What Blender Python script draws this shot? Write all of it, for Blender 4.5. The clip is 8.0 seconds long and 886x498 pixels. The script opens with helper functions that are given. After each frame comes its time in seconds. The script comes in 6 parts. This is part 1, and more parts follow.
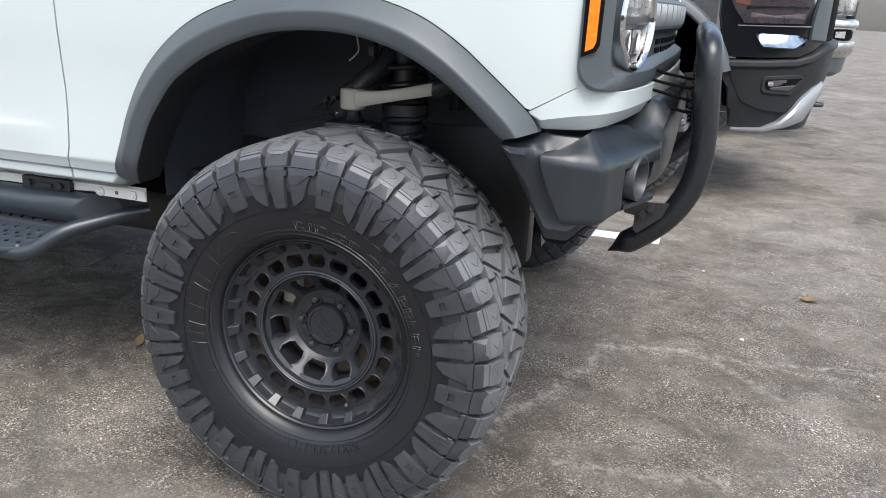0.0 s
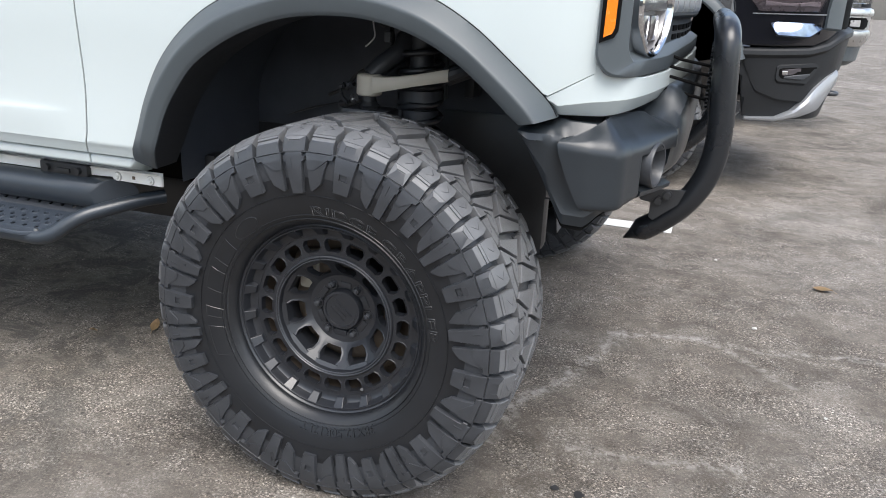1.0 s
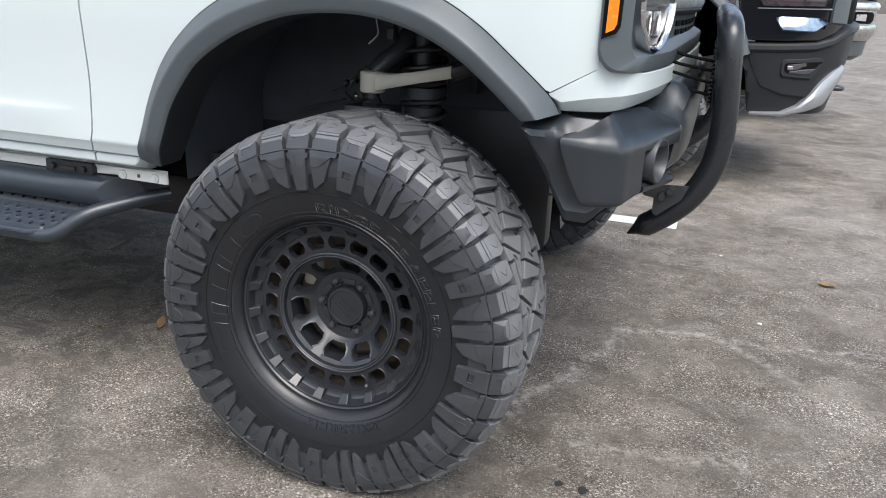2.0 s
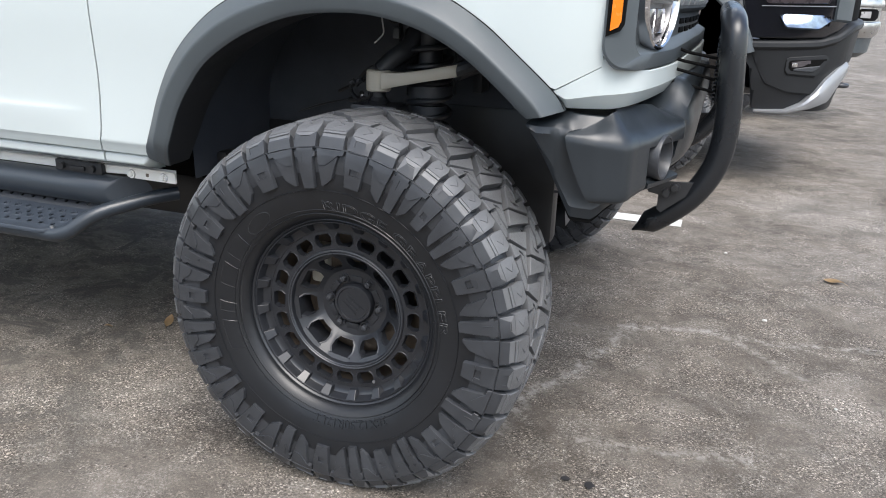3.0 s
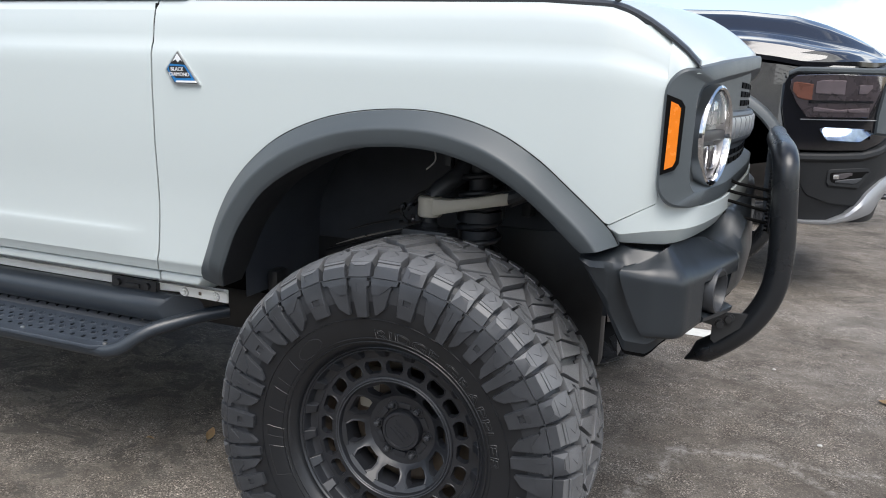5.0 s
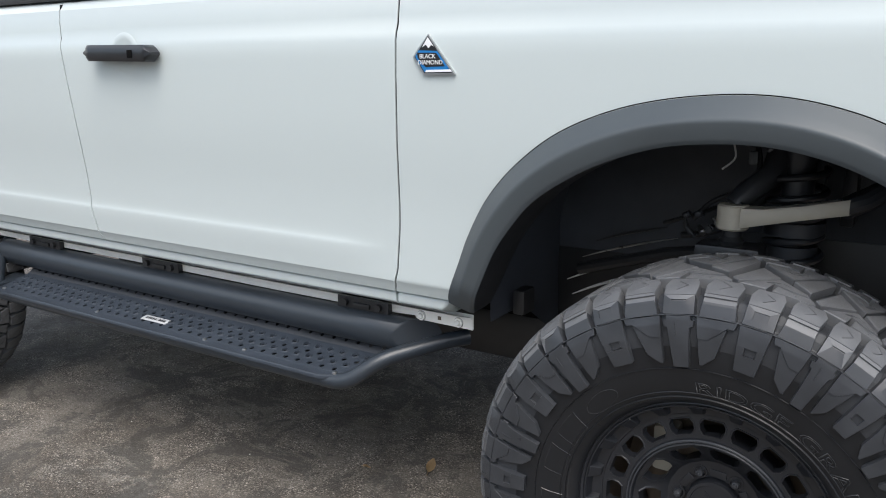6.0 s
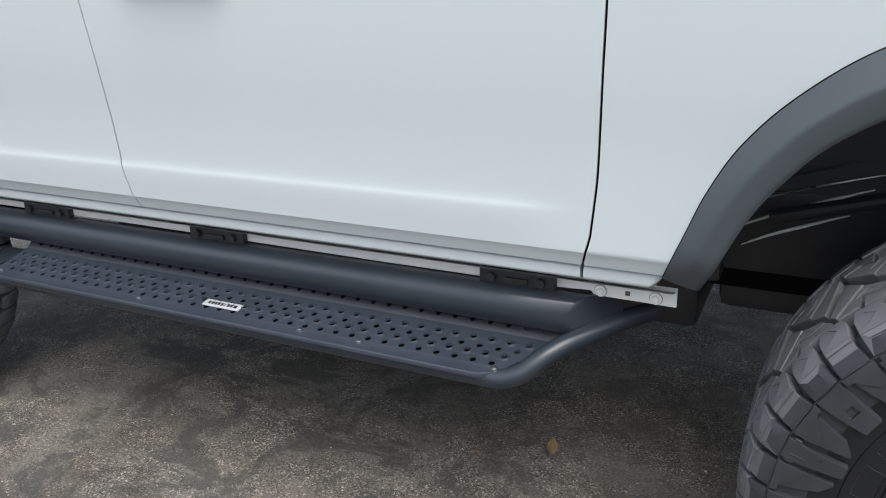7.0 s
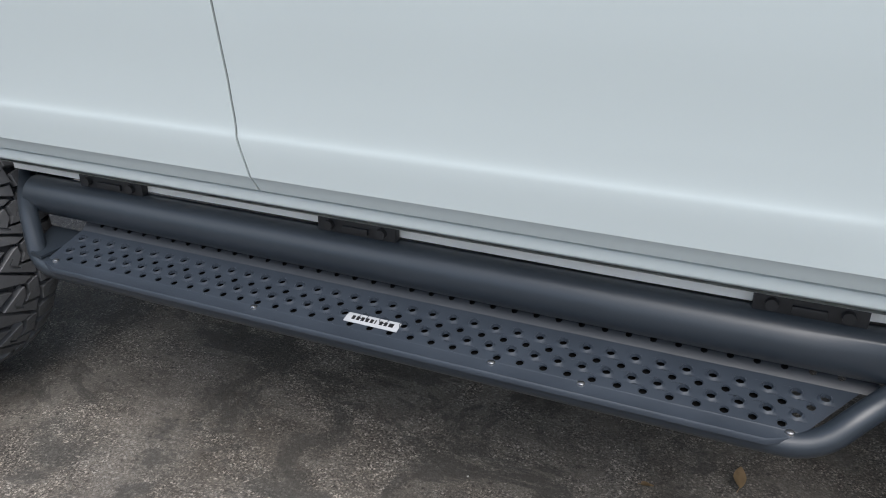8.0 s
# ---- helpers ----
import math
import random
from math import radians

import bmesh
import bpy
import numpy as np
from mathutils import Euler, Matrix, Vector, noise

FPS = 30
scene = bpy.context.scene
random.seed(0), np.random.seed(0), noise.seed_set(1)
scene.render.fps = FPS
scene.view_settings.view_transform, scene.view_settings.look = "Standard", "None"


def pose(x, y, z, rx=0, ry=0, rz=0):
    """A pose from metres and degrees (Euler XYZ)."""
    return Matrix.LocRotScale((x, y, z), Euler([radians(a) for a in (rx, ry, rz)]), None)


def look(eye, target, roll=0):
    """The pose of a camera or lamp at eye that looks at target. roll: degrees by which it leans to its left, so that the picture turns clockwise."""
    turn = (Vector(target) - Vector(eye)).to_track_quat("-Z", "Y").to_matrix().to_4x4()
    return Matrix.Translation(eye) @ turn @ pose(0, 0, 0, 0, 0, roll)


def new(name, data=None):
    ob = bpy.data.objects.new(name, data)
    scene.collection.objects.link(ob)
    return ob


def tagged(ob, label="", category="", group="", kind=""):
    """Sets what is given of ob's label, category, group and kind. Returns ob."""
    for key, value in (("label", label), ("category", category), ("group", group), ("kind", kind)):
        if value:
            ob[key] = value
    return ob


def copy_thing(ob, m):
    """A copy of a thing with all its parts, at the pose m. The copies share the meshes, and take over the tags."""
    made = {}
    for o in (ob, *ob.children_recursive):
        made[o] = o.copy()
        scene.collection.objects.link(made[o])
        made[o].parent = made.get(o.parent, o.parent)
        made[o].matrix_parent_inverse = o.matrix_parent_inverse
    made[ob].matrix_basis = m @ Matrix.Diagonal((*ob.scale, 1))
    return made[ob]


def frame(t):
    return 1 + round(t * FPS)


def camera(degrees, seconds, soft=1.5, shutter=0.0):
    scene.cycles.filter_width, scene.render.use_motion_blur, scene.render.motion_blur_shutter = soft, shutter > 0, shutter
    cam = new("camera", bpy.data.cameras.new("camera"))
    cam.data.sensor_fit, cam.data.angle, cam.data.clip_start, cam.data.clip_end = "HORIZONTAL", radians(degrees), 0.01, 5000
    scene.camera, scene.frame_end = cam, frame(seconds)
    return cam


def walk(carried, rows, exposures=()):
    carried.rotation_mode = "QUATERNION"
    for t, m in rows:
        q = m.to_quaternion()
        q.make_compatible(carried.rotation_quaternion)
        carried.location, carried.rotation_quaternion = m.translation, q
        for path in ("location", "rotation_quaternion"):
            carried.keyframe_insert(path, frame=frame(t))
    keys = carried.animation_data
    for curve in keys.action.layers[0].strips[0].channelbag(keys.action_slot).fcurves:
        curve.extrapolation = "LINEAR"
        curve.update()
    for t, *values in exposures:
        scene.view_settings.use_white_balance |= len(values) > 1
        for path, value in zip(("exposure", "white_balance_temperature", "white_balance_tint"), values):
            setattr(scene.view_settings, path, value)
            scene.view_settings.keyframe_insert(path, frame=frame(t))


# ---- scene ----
cam = camera(58.9, 8.0, soft=1.0)
PATH = [
    (0, (0.817, -1.649, 1.253), (0.246, 0.172, 0.655), 2.7),
    (0.5, (0.807, -1.658, 1.248), (0.224, 0.154, 0.635), 2.8),
    (1, (0.803, -1.663, 1.246), (0.215, 0.144, 0.621), 2.8),
    (1.5, (0.807, -1.663, 1.247), (0.214, 0.14, 0.616), 2.7),
    (3, (0.812, -1.684, 1.245), (0.2, 0.112, 0.611), 2.1),
    (3.5, (0.815, -1.691, 1.242), (0.2, 0.103, 0.608), 2.2),
    (4, (0.815, -1.689, 1.269), (0.183, 0.124, 0.708), 2.1),
    (4.2, (0.811, -1.686, 1.31), (0.161, 0.141, 0.822), 2.1),
    (5.3, (0.679, -1.677, 1.326), (-0.125, 0.11, 0.923), 2.1),
    (5.5, (0.59, -1.632, 1.312), (-0.309, 0.106, 0.896), 1.5),
    (6, (0.3, -1.469, 1.31), (-0.742, 0.18, 0.867), -0.1),
    (6.5, (-0.052, -1.391, 1.276), (-1.066, 0.253, 0.756), -0.3),
    (7, (-0.402, -1.332, 1.315), (-1.254, 0.353, 0.655), -1.8),
    (7.5, (-0.709, -1.096, 1.305), (-1.354, 0.626, 0.518), -3.2),
    (8, (-1.055, -1.111, 1.304), (-1.797, 0.551, 0.476), -0.2),
]
walk(cam, [(t, look(eye, target, roll)) for t, eye, target, roll in PATH], exposures=[(0.0, 1.12, 6600, 10), (4.0, 1.12, 6600, 10), (5.3, 0.64, 6640, 10), (6.5, 0.68, 6600, 10), (7.5, 0.64, 6470, 10), (8.0, 0.54, 6420, 10)])

# ---- sky, sun ----
world = bpy.data.worlds.new("world")
scene.world = world
world.use_nodes = True
wn, wl = world.node_tree.nodes, world.node_tree.links
wn.clear()
SUN_UP, SUN_TURN = 57.0, 148.0   # degrees above the horizon; clockwise from +y
sky = wn.new("ShaderNodeTexSky")
sky.sky_type, sky.sun_disc = "NISHITA", False
sky.sun_elevation, sky.sun_rotation = radians(SUN_UP), radians(SUN_TURN)
sky.air_density, sky.dust_density = 1.0, 2.0
wcoord = wn.new("ShaderNodeTexCoord")
wnoise = wn.new("ShaderNodeTexNoise")
wnoise.inputs["Scale"].default_value, wnoise.inputs["Detail"].default_value = 2.6, 7.0
wl.new(wcoord.outputs["Generated"], wnoise.inputs["Vector"])
wramp = wn.new("ShaderNodeValToRGB")
wramp.color_ramp.elements[0].position, wramp.color_ramp.elements[1].position = 0.505, 0.61
wl.new(wnoise.outputs["Fac"], wramp.inputs["Fac"])
wmix = wn.new("ShaderNodeMix")
wmix.data_type = "RGBA"
wmix.inputs["B"].default_value = (9.0, 9.3, 9.4, 1)
wl.new(wramp.outputs["Color"], wmix.inputs["Factor"])
wl.new(sky.outputs["Color"], wmix.inputs["A"])
wbg = wn.new("ShaderNodeBackground")
wbg.inputs["Strength"].default_value = 0.15
wl.new(wmix.outputs["Result"], wbg.inputs["Color"])
wout = wn.new("ShaderNodeOutputWorld")
wl.new(wbg.outputs["Background"], wout.inputs["Surface"])

sun = new("sun", bpy.data.lights.new("sun", "SUN"))
sun.data.energy, sun.data.angle, sun.data.color = 1.70, radians(40), (1.0, 0.985, 0.965)
sun.matrix_world = look((0, 0, 0), (-math.sin(radians(SUN_TURN)) * math.cos(radians(SUN_UP)), -math.cos(radians(SUN_TURN)) * math.cos(radians(SUN_UP)), -math.sin(radians(SUN_UP))))
sun.location = (8, -6, 12)


# ---- materials ----
def material(name, color, rough=0.5, metal=0.0, coat=0.0, vary=0.15, scale=6.0, grain=0.0, grain_scale=400.0, spec=0.5, rough_vary=0.1):
    """A surface with broad stains, fine grain and a little relief."""
    m = bpy.data.materials.new(name)
    m.use_nodes = True
    n, l = m.node_tree.nodes, m.node_tree.links
    b = n["Principled BSDF"]
    b.inputs["Metallic"].default_value = metal
    b.inputs["Coat Weight"].default_value = coat
    b.inputs["Coat Roughness"].default_value = 0.06
    b.inputs["Specular IOR Level"].default_value = spec
    co = n.new("ShaderNodeTexCoord")
    big = n.new("ShaderNodeTexNoise")
    big.inputs["Scale"].default_value, big.inputs["Detail"].default_value = scale, 5.0
    l.new(co.outputs["Object"], big.inputs["Vector"])
    fine = n.new("ShaderNodeTexNoise")
    fine.inputs["Scale"].default_value, fine.inputs["Detail"].default_value = grain_scale, 3.0
    l.new(co.outputs["Object"], fine.inputs["Vector"])
    mix = n.new("ShaderNodeMix")
    mix.data_type = "RGBA"
    mix.inputs["A"].default_value = (*[c * (1 - vary) for c in color], 1)
    mix.inputs["B"].default_value = (*[min(1.0, c * (1 + vary)) for c in color], 1)
    l.new(big.outputs["Fac"], mix.inputs["Factor"])
    l.new(mix.outputs["Result"], b.inputs["Base Color"])
    rr = n.new("ShaderNodeMapRange")
    rr.inputs["To Min"].default_value, rr.inputs["To Max"].default_value = max(0.02, rough - rough_vary), min(1.0, rough + rough_vary)
    l.new(big.outputs["Fac"], rr.inputs["Value"])
    l.new(rr.outputs["Result"], b.inputs["Roughness"])
    if grain:
        bump = n.new("ShaderNodeBump")
        bump.inputs["Strength"].default_value, bump.inputs["Distance"].default_value = grain, 0.001
        l.new(fine.outputs["Fac"], bump.inputs["Height"])
        l.new(bump.outputs["Normal"], b.inputs["Normal"])
    return m


WHITE = material("white_paint", (0.515, 0.568, 0.566), 0.34, coat=0.5, vary=0.012, scale=2.0, rough_vary=0.05)
WHITE_RAW = material("white_primer", (0.84, 0.84, 0.80), 0.55, vary=0.06, scale=14.0, grain=0.2)
FLARE = material("grey_plastic", (0.060, 0.071, 0.078), 0.43, vary=0.12, scale=7.0, grain=0.2, grain_scale=900.0)
TRIM = material("dark_plastic", (0.034, 0.037, 0.042), 0.38, vary=0.15, scale=8.0, grain=0.15, grain_scale=900.0)
LINER = material("liner_felt", (0.062, 0.070, 0.084), 0.36, vary=0.35, scale=9.0, grain=0.5, spec=0.3)
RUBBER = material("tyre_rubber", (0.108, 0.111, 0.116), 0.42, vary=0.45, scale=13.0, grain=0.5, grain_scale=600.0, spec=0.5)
# also the groove floors: darker than the tread tops, to deepen their shade
RUBBER_BITER_GROOVE = material("dressed_and_groove_rubber", (0.0350, 0.0375, 0.0420), 0.31, vary=0.5, scale=15.0, grain=0.35, grain_scale=600.0, spec=0.42)
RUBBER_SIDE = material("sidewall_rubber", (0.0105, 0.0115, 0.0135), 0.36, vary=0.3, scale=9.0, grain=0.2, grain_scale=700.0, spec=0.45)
# lighter than the sidewall: the glint of raised edges is in the colour
LETTER = material("raised_glint_rubber", (0.030, 0.031, 0.033), 0.22, vary=0.1)
RIM = material("satin_black_alloy", (0.0140, 0.0155, 0.0190), 0.35, vary=0.2, scale=10.0, grain=0.1, spec=0.6)
RIM_EDGE = material("machined_edge", (0.060, 0.064, 0.072), 0.3, metal=0.4, vary=0.2, scale=20.0)
POWDER = material("powder_coat", (0.0225, 0.0290, 0.0370), 0.33, vary=0.12, scale=5.0, grain=0.18, grain_scale=1200.0, spec=0.55)
FLANGE = material("flange_coat", (0.042, 0.046, 0.053), 0.42, vary=0.2, scale=9.0, grain=0.2, grain_scale=900.0)
PLATE = material("plate_coat", (0.031, 0.039, 0.051), 0.40, vary=0.2, scale=9.0, grain=0.2, grain_scale=900.0)
STEEL = material("bright_steel", (0.55, 0.55, 0.55), 0.3, metal=1.0, vary=0.1, scale=30.0)
CAST = material("beige_arm_paint", (0.50, 0.46, 0.38), 0.5, vary=0.1, scale=20.0, grain=0.3)
BLACKMETAL = material("chassis_black", (0.020, 0.021, 0.023), 0.40, vary=0.4, scale=18.0, grain=0.4)
RUST = material("brake_rust", (0.15, 0.115, 0.085), 0.7, metal=0.2, vary=0.4, scale=25.0, grain=0.5)
GLOSS = material("black_paint", (0.004, 0.004, 0.006), 0.05, coat=1.0, vary=0.1, rough_vary=0.04)
SILVER = material("silver_paint", (0.32, 0.33, 0.345), 0.33, metal=0.5, vary=0.06)
CHROME = material("chrome", (0.62, 0.62, 0.63), 0.08, metal=1.0, vary=0.03, rough_vary=0.03)
AMBER = material("amber_lens", (0.72, 0.185, 0.006), 0.25, coat=0.8, vary=0.12, scale=60.0, grain=0.4, grain_scale=260.0)
SMOKE = material("smoked_lens", (0.05, 0.045, 0.05), 0.08, coat=1.0, vary=0.3, scale=12.0)
LAMPGREY = material("lamp_reflector", (0.42, 0.41, 0.42), 0.3, metal=0.6, vary=0.2, scale=25.0)
LAMPDARK = material("dark_lamp_bowl", (0.16, 0.15, 0.155), 0.28, metal=0.6, vary=0.35, scale=18.0)
# blue and strong mottle put the sky's reflection into the colour
LAMPMIRROR = material("sky_tinted_lamp_mirror", (0.17, 0.22, 0.29), 0.10, metal=0.9, vary=0.85, scale=14.0)
AMBER_DULL = material("faded_amber_lens", (0.42, 0.19, 0.115), 0.3, metal=0.2, vary=0.3, scale=20.0)
TRUCKPLASTIC = material("truck_bumper_plastic", (0.0102, 0.0114, 0.0132), 0.52, vary=0.15, scale=7.0, grain=0.2, grain_scale=900.0, spec=0.4)
BARCOAT = material("bar_coat", (0.010, 0.0115, 0.014), 0.28, vary=0.2, scale=6.0, grain=0.12, grain_scale=1200.0, spec=0.55)
BLUE = material("badge_blue", (0.01, 0.16, 0.42), 0.3, coat=0.4, vary=0.05)
INK = material("badge_black", (0.012, 0.012, 0.013), 0.35, vary=0.05)
PALE = material("badge_white", (0.75, 0.76, 0.77), 0.35, vary=0.03)
PLATEMETAL = material("name_plate_metal", (0.42, 0.43, 0.44), 0.35, vary=0.08, scale=40.0)
LEAF = material("dry_leaf", (0.34, 0.235, 0.125), 0.7, vary=0.35, scale=60.0, grain=0.5)
LINE = material("road_paint", (0.62, 0.62, 0.58), 0.7, vary=0.25, scale=18.0, grain=0.6, grain_scale=220.0)
STONE = material("chip_stone", (0.5, 0.49, 0.46), 0.8, vary=0.3, scale=40.0)
DARKGLASS = material("tinted_glass", (0.01, 0.012, 0.013), 0.05, coat=1.0, vary=0.1, rough_vary=0.02)
BUMPER = material("bumper_plastic", (0.0165, 0.0205, 0.0245), 0.32, vary=0.12, scale=7.0, grain=0.15, grain_scale=900.0)
TAN = material("plain_render", (0.13, 0.125, 0.115), 0.8, vary=0.2, scale=0.8, grain=0.4, grain_scale=60.0)
BLACKDEEP = material("shut_gap", (0.004, 0.004, 0.004), 0.9, vary=0.2, spec=0.1)


def clear_glass(name="clear_lens", tint=(1, 1, 1), shine=0.14):
    """A thin clear lens: mostly see-through, with a plain share of gloss."""
    m = bpy.data.materials.new(name)
    m.use_nodes = True
    n, l = m.node_tree.nodes, m.node_tree.links
    n.remove(n["Principled BSDF"])
    clear, gloss, mix = n.new("ShaderNodeBsdfTransparent"), n.new("ShaderNodeBsdfGlossy"), n.new("ShaderNodeMixShader")
    gloss.inputs["Roughness"].default_value = 0.03
    mix.inputs["Fac"].default_value = shine
    clear.inputs["Color"].default_value = (*tint, 1)
    l.new(clear.outputs[0], mix.inputs[1])
    l.new(gloss.outputs[0], mix.inputs[2])
    l.new(mix.outputs[0], n["Material Output"].inputs["Surface"])
    return m


GLASS = clear_glass()
SMOKE_GLASS = clear_glass("smoked_glass", (0.66, 0.60, 0.62), 0.22)



def asphalt():
    """Worn parking-lot asphalt: aggregate, broad darker patches, pale scuffs and scraped lines."""
    m = bpy.data.materials.new("worn_asphalt")
    m.use_nodes = True
    n, l = m.node_tree.nodes, m.node_tree.links
    b = n["Principled BSDF"]
    b.inputs["Specular IOR Level"].default_value = 0.3
    co = n.new("ShaderNodeTexCoord")

    def noise_at(scale, detail, rough=0.5, stretch=(1, 1, 1), warp=0.0, turn=0.0):
        mp = n.new("ShaderNodeMapping")
        mp.inputs["Scale"].default_value = stretch
        mp.inputs["Rotation"].default_value = (0, 0, radians(turn))
        l.new(co.outputs["Object"], mp.inputs["Vector"])
        t = n.new("ShaderNodeTexNoise")
        t.inputs["Scale"].default_value, t.inputs["Detail"].default_value = scale, detail
        t.inputs["Roughness"].default_value, t.inputs["Distortion"].default_value = rough, warp
        l.new(mp.outputs["Vector"], t.inputs["Vector"])
        return t.outputs["Fac"]

    def ramp(value, *stops):
        r = n.new("ShaderNodeValToRGB")
        e = r.color_ramp.elements
        while len(e) < len(stops):
            e.new(0.5)
        for k, (p, c) in enumerate(stops):
            e[k].position, e[k].color = p, (*c, 1) if isinstance(c, tuple) else (c, c, c, 1)
        l.new(value, r.inputs["Fac"])
        return r.outputs["Color"]

    def mixed(kind, fac, a, bb):
        x = n.new("ShaderNodeMix")
        x.data_type, x.blend_type = "RGBA", kind
        for key, v in (("Factor", fac), ("A", a), ("B", bb)):
            if isinstance(v, (int, float)):
                x.inputs[key].default_value = v
            elif isinstance(v, tuple):
                x.inputs[key].default_value = (*v, 1)
            else:
                l.new(v, x.inputs[key])
        return x.outputs["Result"]

    base = ramp(noise_at(0.9, 6, 0.62, warp=0.8), (0.32, (0.082, 0.070, 0.057)), (0.50, (0.134, 0.117, 0.099)), (0.70, (0.186, 0.168, 0.147)))
    blot = ramp(noise_at(3.2, 8, 0.70, stretch=(1.0, 1.25, 1), warp=0.6, turn=12), (0.37, 0.80), (0.49, 1.02), (0.53, 1.10), (0.63, 1.24))
    base = mixed("MULTIPLY", 1.0, base, blot)
    mottle = ramp(noise_at(16, 7, 0.75, warp=0.5), (0.36, 0.80), (0.52, 1.04), (0.66, 1.20))
    base = mixed("MULTIPLY", 0.8, base, mottle)
    # aggregate: worn patches where pale grains and dark pits stand out, smooth binder between them
    patch = ramp(noise_at(2.6, 10, 0.76, stretch=(0.9, 1.3, 1), warp=0.9, turn=-14), (0.44, 0.22), (0.57, 1.0))
    pits = ramp(noise_at(150, 6, 0.9), (0.40, 0.14), (0.50, 0.92), (0.60, 2.6))
    base = mixed("MULTIPLY", mixed("MULTIPLY", 1.0, patch, (0.85, 0.85, 0.85)), base, pits)
    worn = ramp(noise_at(5.0, 10, 0.80, warp=0.7, turn=30), (0.47, 0.0), (0.60, 1.0))
    grit = ramp(noise_at(95, 7, 0.95), (0.50, 0.0), (0.55, 1.0))
    base = mixed("MIX", mixed("MULTIPLY", 1.0, worn, grit), base, (0.31, 0.286, 0.256))
    cells = n.new("ShaderNodeTexVoronoi")
    cells.inputs["Scale"].default_value = 210.0
    l.new(co.outputs["Object"], cells.inputs["Vector"])
    tone = n.new("ShaderNodeSeparateColor")
    l.new(cells.outputs["Color"], tone.inputs["Color"])
    base = mixed("MULTIPLY", mixed("MULTIPLY", 1.0, patch, (0.8, 0.8, 0.8)), base, ramp(tone.outputs["Red"], (0.0, 0.38), (0.5, 0.92), (0.82, 1.25), (0.95, 2.9)))
    speck = ramp(noise_at(60, 3, 0.6), (0.66, 0.0), (0.70, 0.7))
    base = mixed("MIX", speck, base, (0.28, 0.26, 0.235))
    pock = n.new("ShaderNodeTexVoronoi")
    pock.inputs["Scale"].default_value = 36.0
    l.new(co.outputs["Object"], pock.inputs["Vector"])
    ptone = n.new("ShaderNodeSeparateColor")
    l.new(pock.outputs["Color"], ptone.inputs["Color"])
    hole = mixed("MULTIPLY", 1.0, ramp(pock.outputs["Distance"], (0.10, 1.0), (0.24, 0.0)), ramp(ptone.outputs["Green"], (0.74, 0.0), (0.78, 0.75)))
    base = mixed("MIX", hole, base, (0.045, 0.040, 0.036))
    # scraped pale streaks, ragged along their length
    geo = n.new("ShaderNodeSeparateXYZ")
    wob = noise_at(3.0, 5, 0.6)
    l.new(co.outputs["Object"], geo.inputs["Vector"])

    def streak(x0, y0, x1, y1, wide):
        """A mask round the line from one point to the other."""
        dx, dy = x1 - x0, y1 - y0
        long = math.hypot(dx, dy)

        def math_node(op, a, bb):
            q = n.new("ShaderNodeMath")
            q.operation = op
            for k, v in enumerate((a, bb)):
                if isinstance(v, (int, float)):
                    q.inputs[k].default_value = v
                else:
                    l.new(v, q.inputs[k])
            return q.outputs[0]

        gx, gy = math_node("SUBTRACT", geo.outputs["X"], x0), math_node("SUBTRACT", geo.outputs["Y"], y0)
        along = math_node("ADD", math_node("MULTIPLY", gx, dx / long), math_node("MULTIPLY", gy, dy / long))
        across = math_node("SUBTRACT", math_node("MULTIPLY", gx, -dy / long), math_node("MULTIPLY", gy, -dx / long))
        across = math_node("ADD", across, math_node("MULTIPLY", math_node("SUBTRACT", wob, 0.5), 0.22))
        near = math_node("SUBTRACT", 1.0, math_node("MULTIPLY", math_node("ABSOLUTE", across, 0.0), 1.0 / wide))
        inside = math_node("MULTIPLY", math_node("GREATER_THAN", along, 0.0), math_node("LESS_THAN", along, long))
        return math_node("MULTIPLY", math_node("MAXIMUM", near, 0.0), inside)

    for x0, y0, x1, y1, wide, much in STREAKS:
        s = mixed("MULTIPLY", 1.0, streak(x0, y0, x1, y1, wide), ramp(noise_at(26, 4, 0.75), (0.44, 0.0), (0.60, much * 0.75)))
        base = mixed("MIX", s, base, (0.42, 0.40, 0.37))
    # a broad zone under and beside the vehicle, a little darker, with a ragged rim
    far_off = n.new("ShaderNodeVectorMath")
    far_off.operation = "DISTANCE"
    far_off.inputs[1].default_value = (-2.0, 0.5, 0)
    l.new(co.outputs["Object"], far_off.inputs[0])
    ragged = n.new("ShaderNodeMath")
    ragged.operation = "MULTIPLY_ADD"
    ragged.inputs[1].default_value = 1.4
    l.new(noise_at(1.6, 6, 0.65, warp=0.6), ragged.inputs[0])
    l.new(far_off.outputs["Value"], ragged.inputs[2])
    broad_zone = ramp(mixed("MULTIPLY", 1.0, ragged.outputs[0], (0.4, 0.4, 0.4)), (0.66, 1.0), (0.92, 0.0))
    base = mixed("MULTIPLY", broad_zone, base, (0.91, 0.91, 0.90))
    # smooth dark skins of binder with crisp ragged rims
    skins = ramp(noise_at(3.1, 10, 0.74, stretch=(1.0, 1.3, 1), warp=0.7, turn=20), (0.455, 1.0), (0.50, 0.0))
    base = mixed("MIX", mixed("MULTIPLY", 1.0, mixed("MULTIPLY", 1.0, broad_zone, skins), (0.66, 0.66, 0.66)), base, (0.066, 0.063, 0.056))
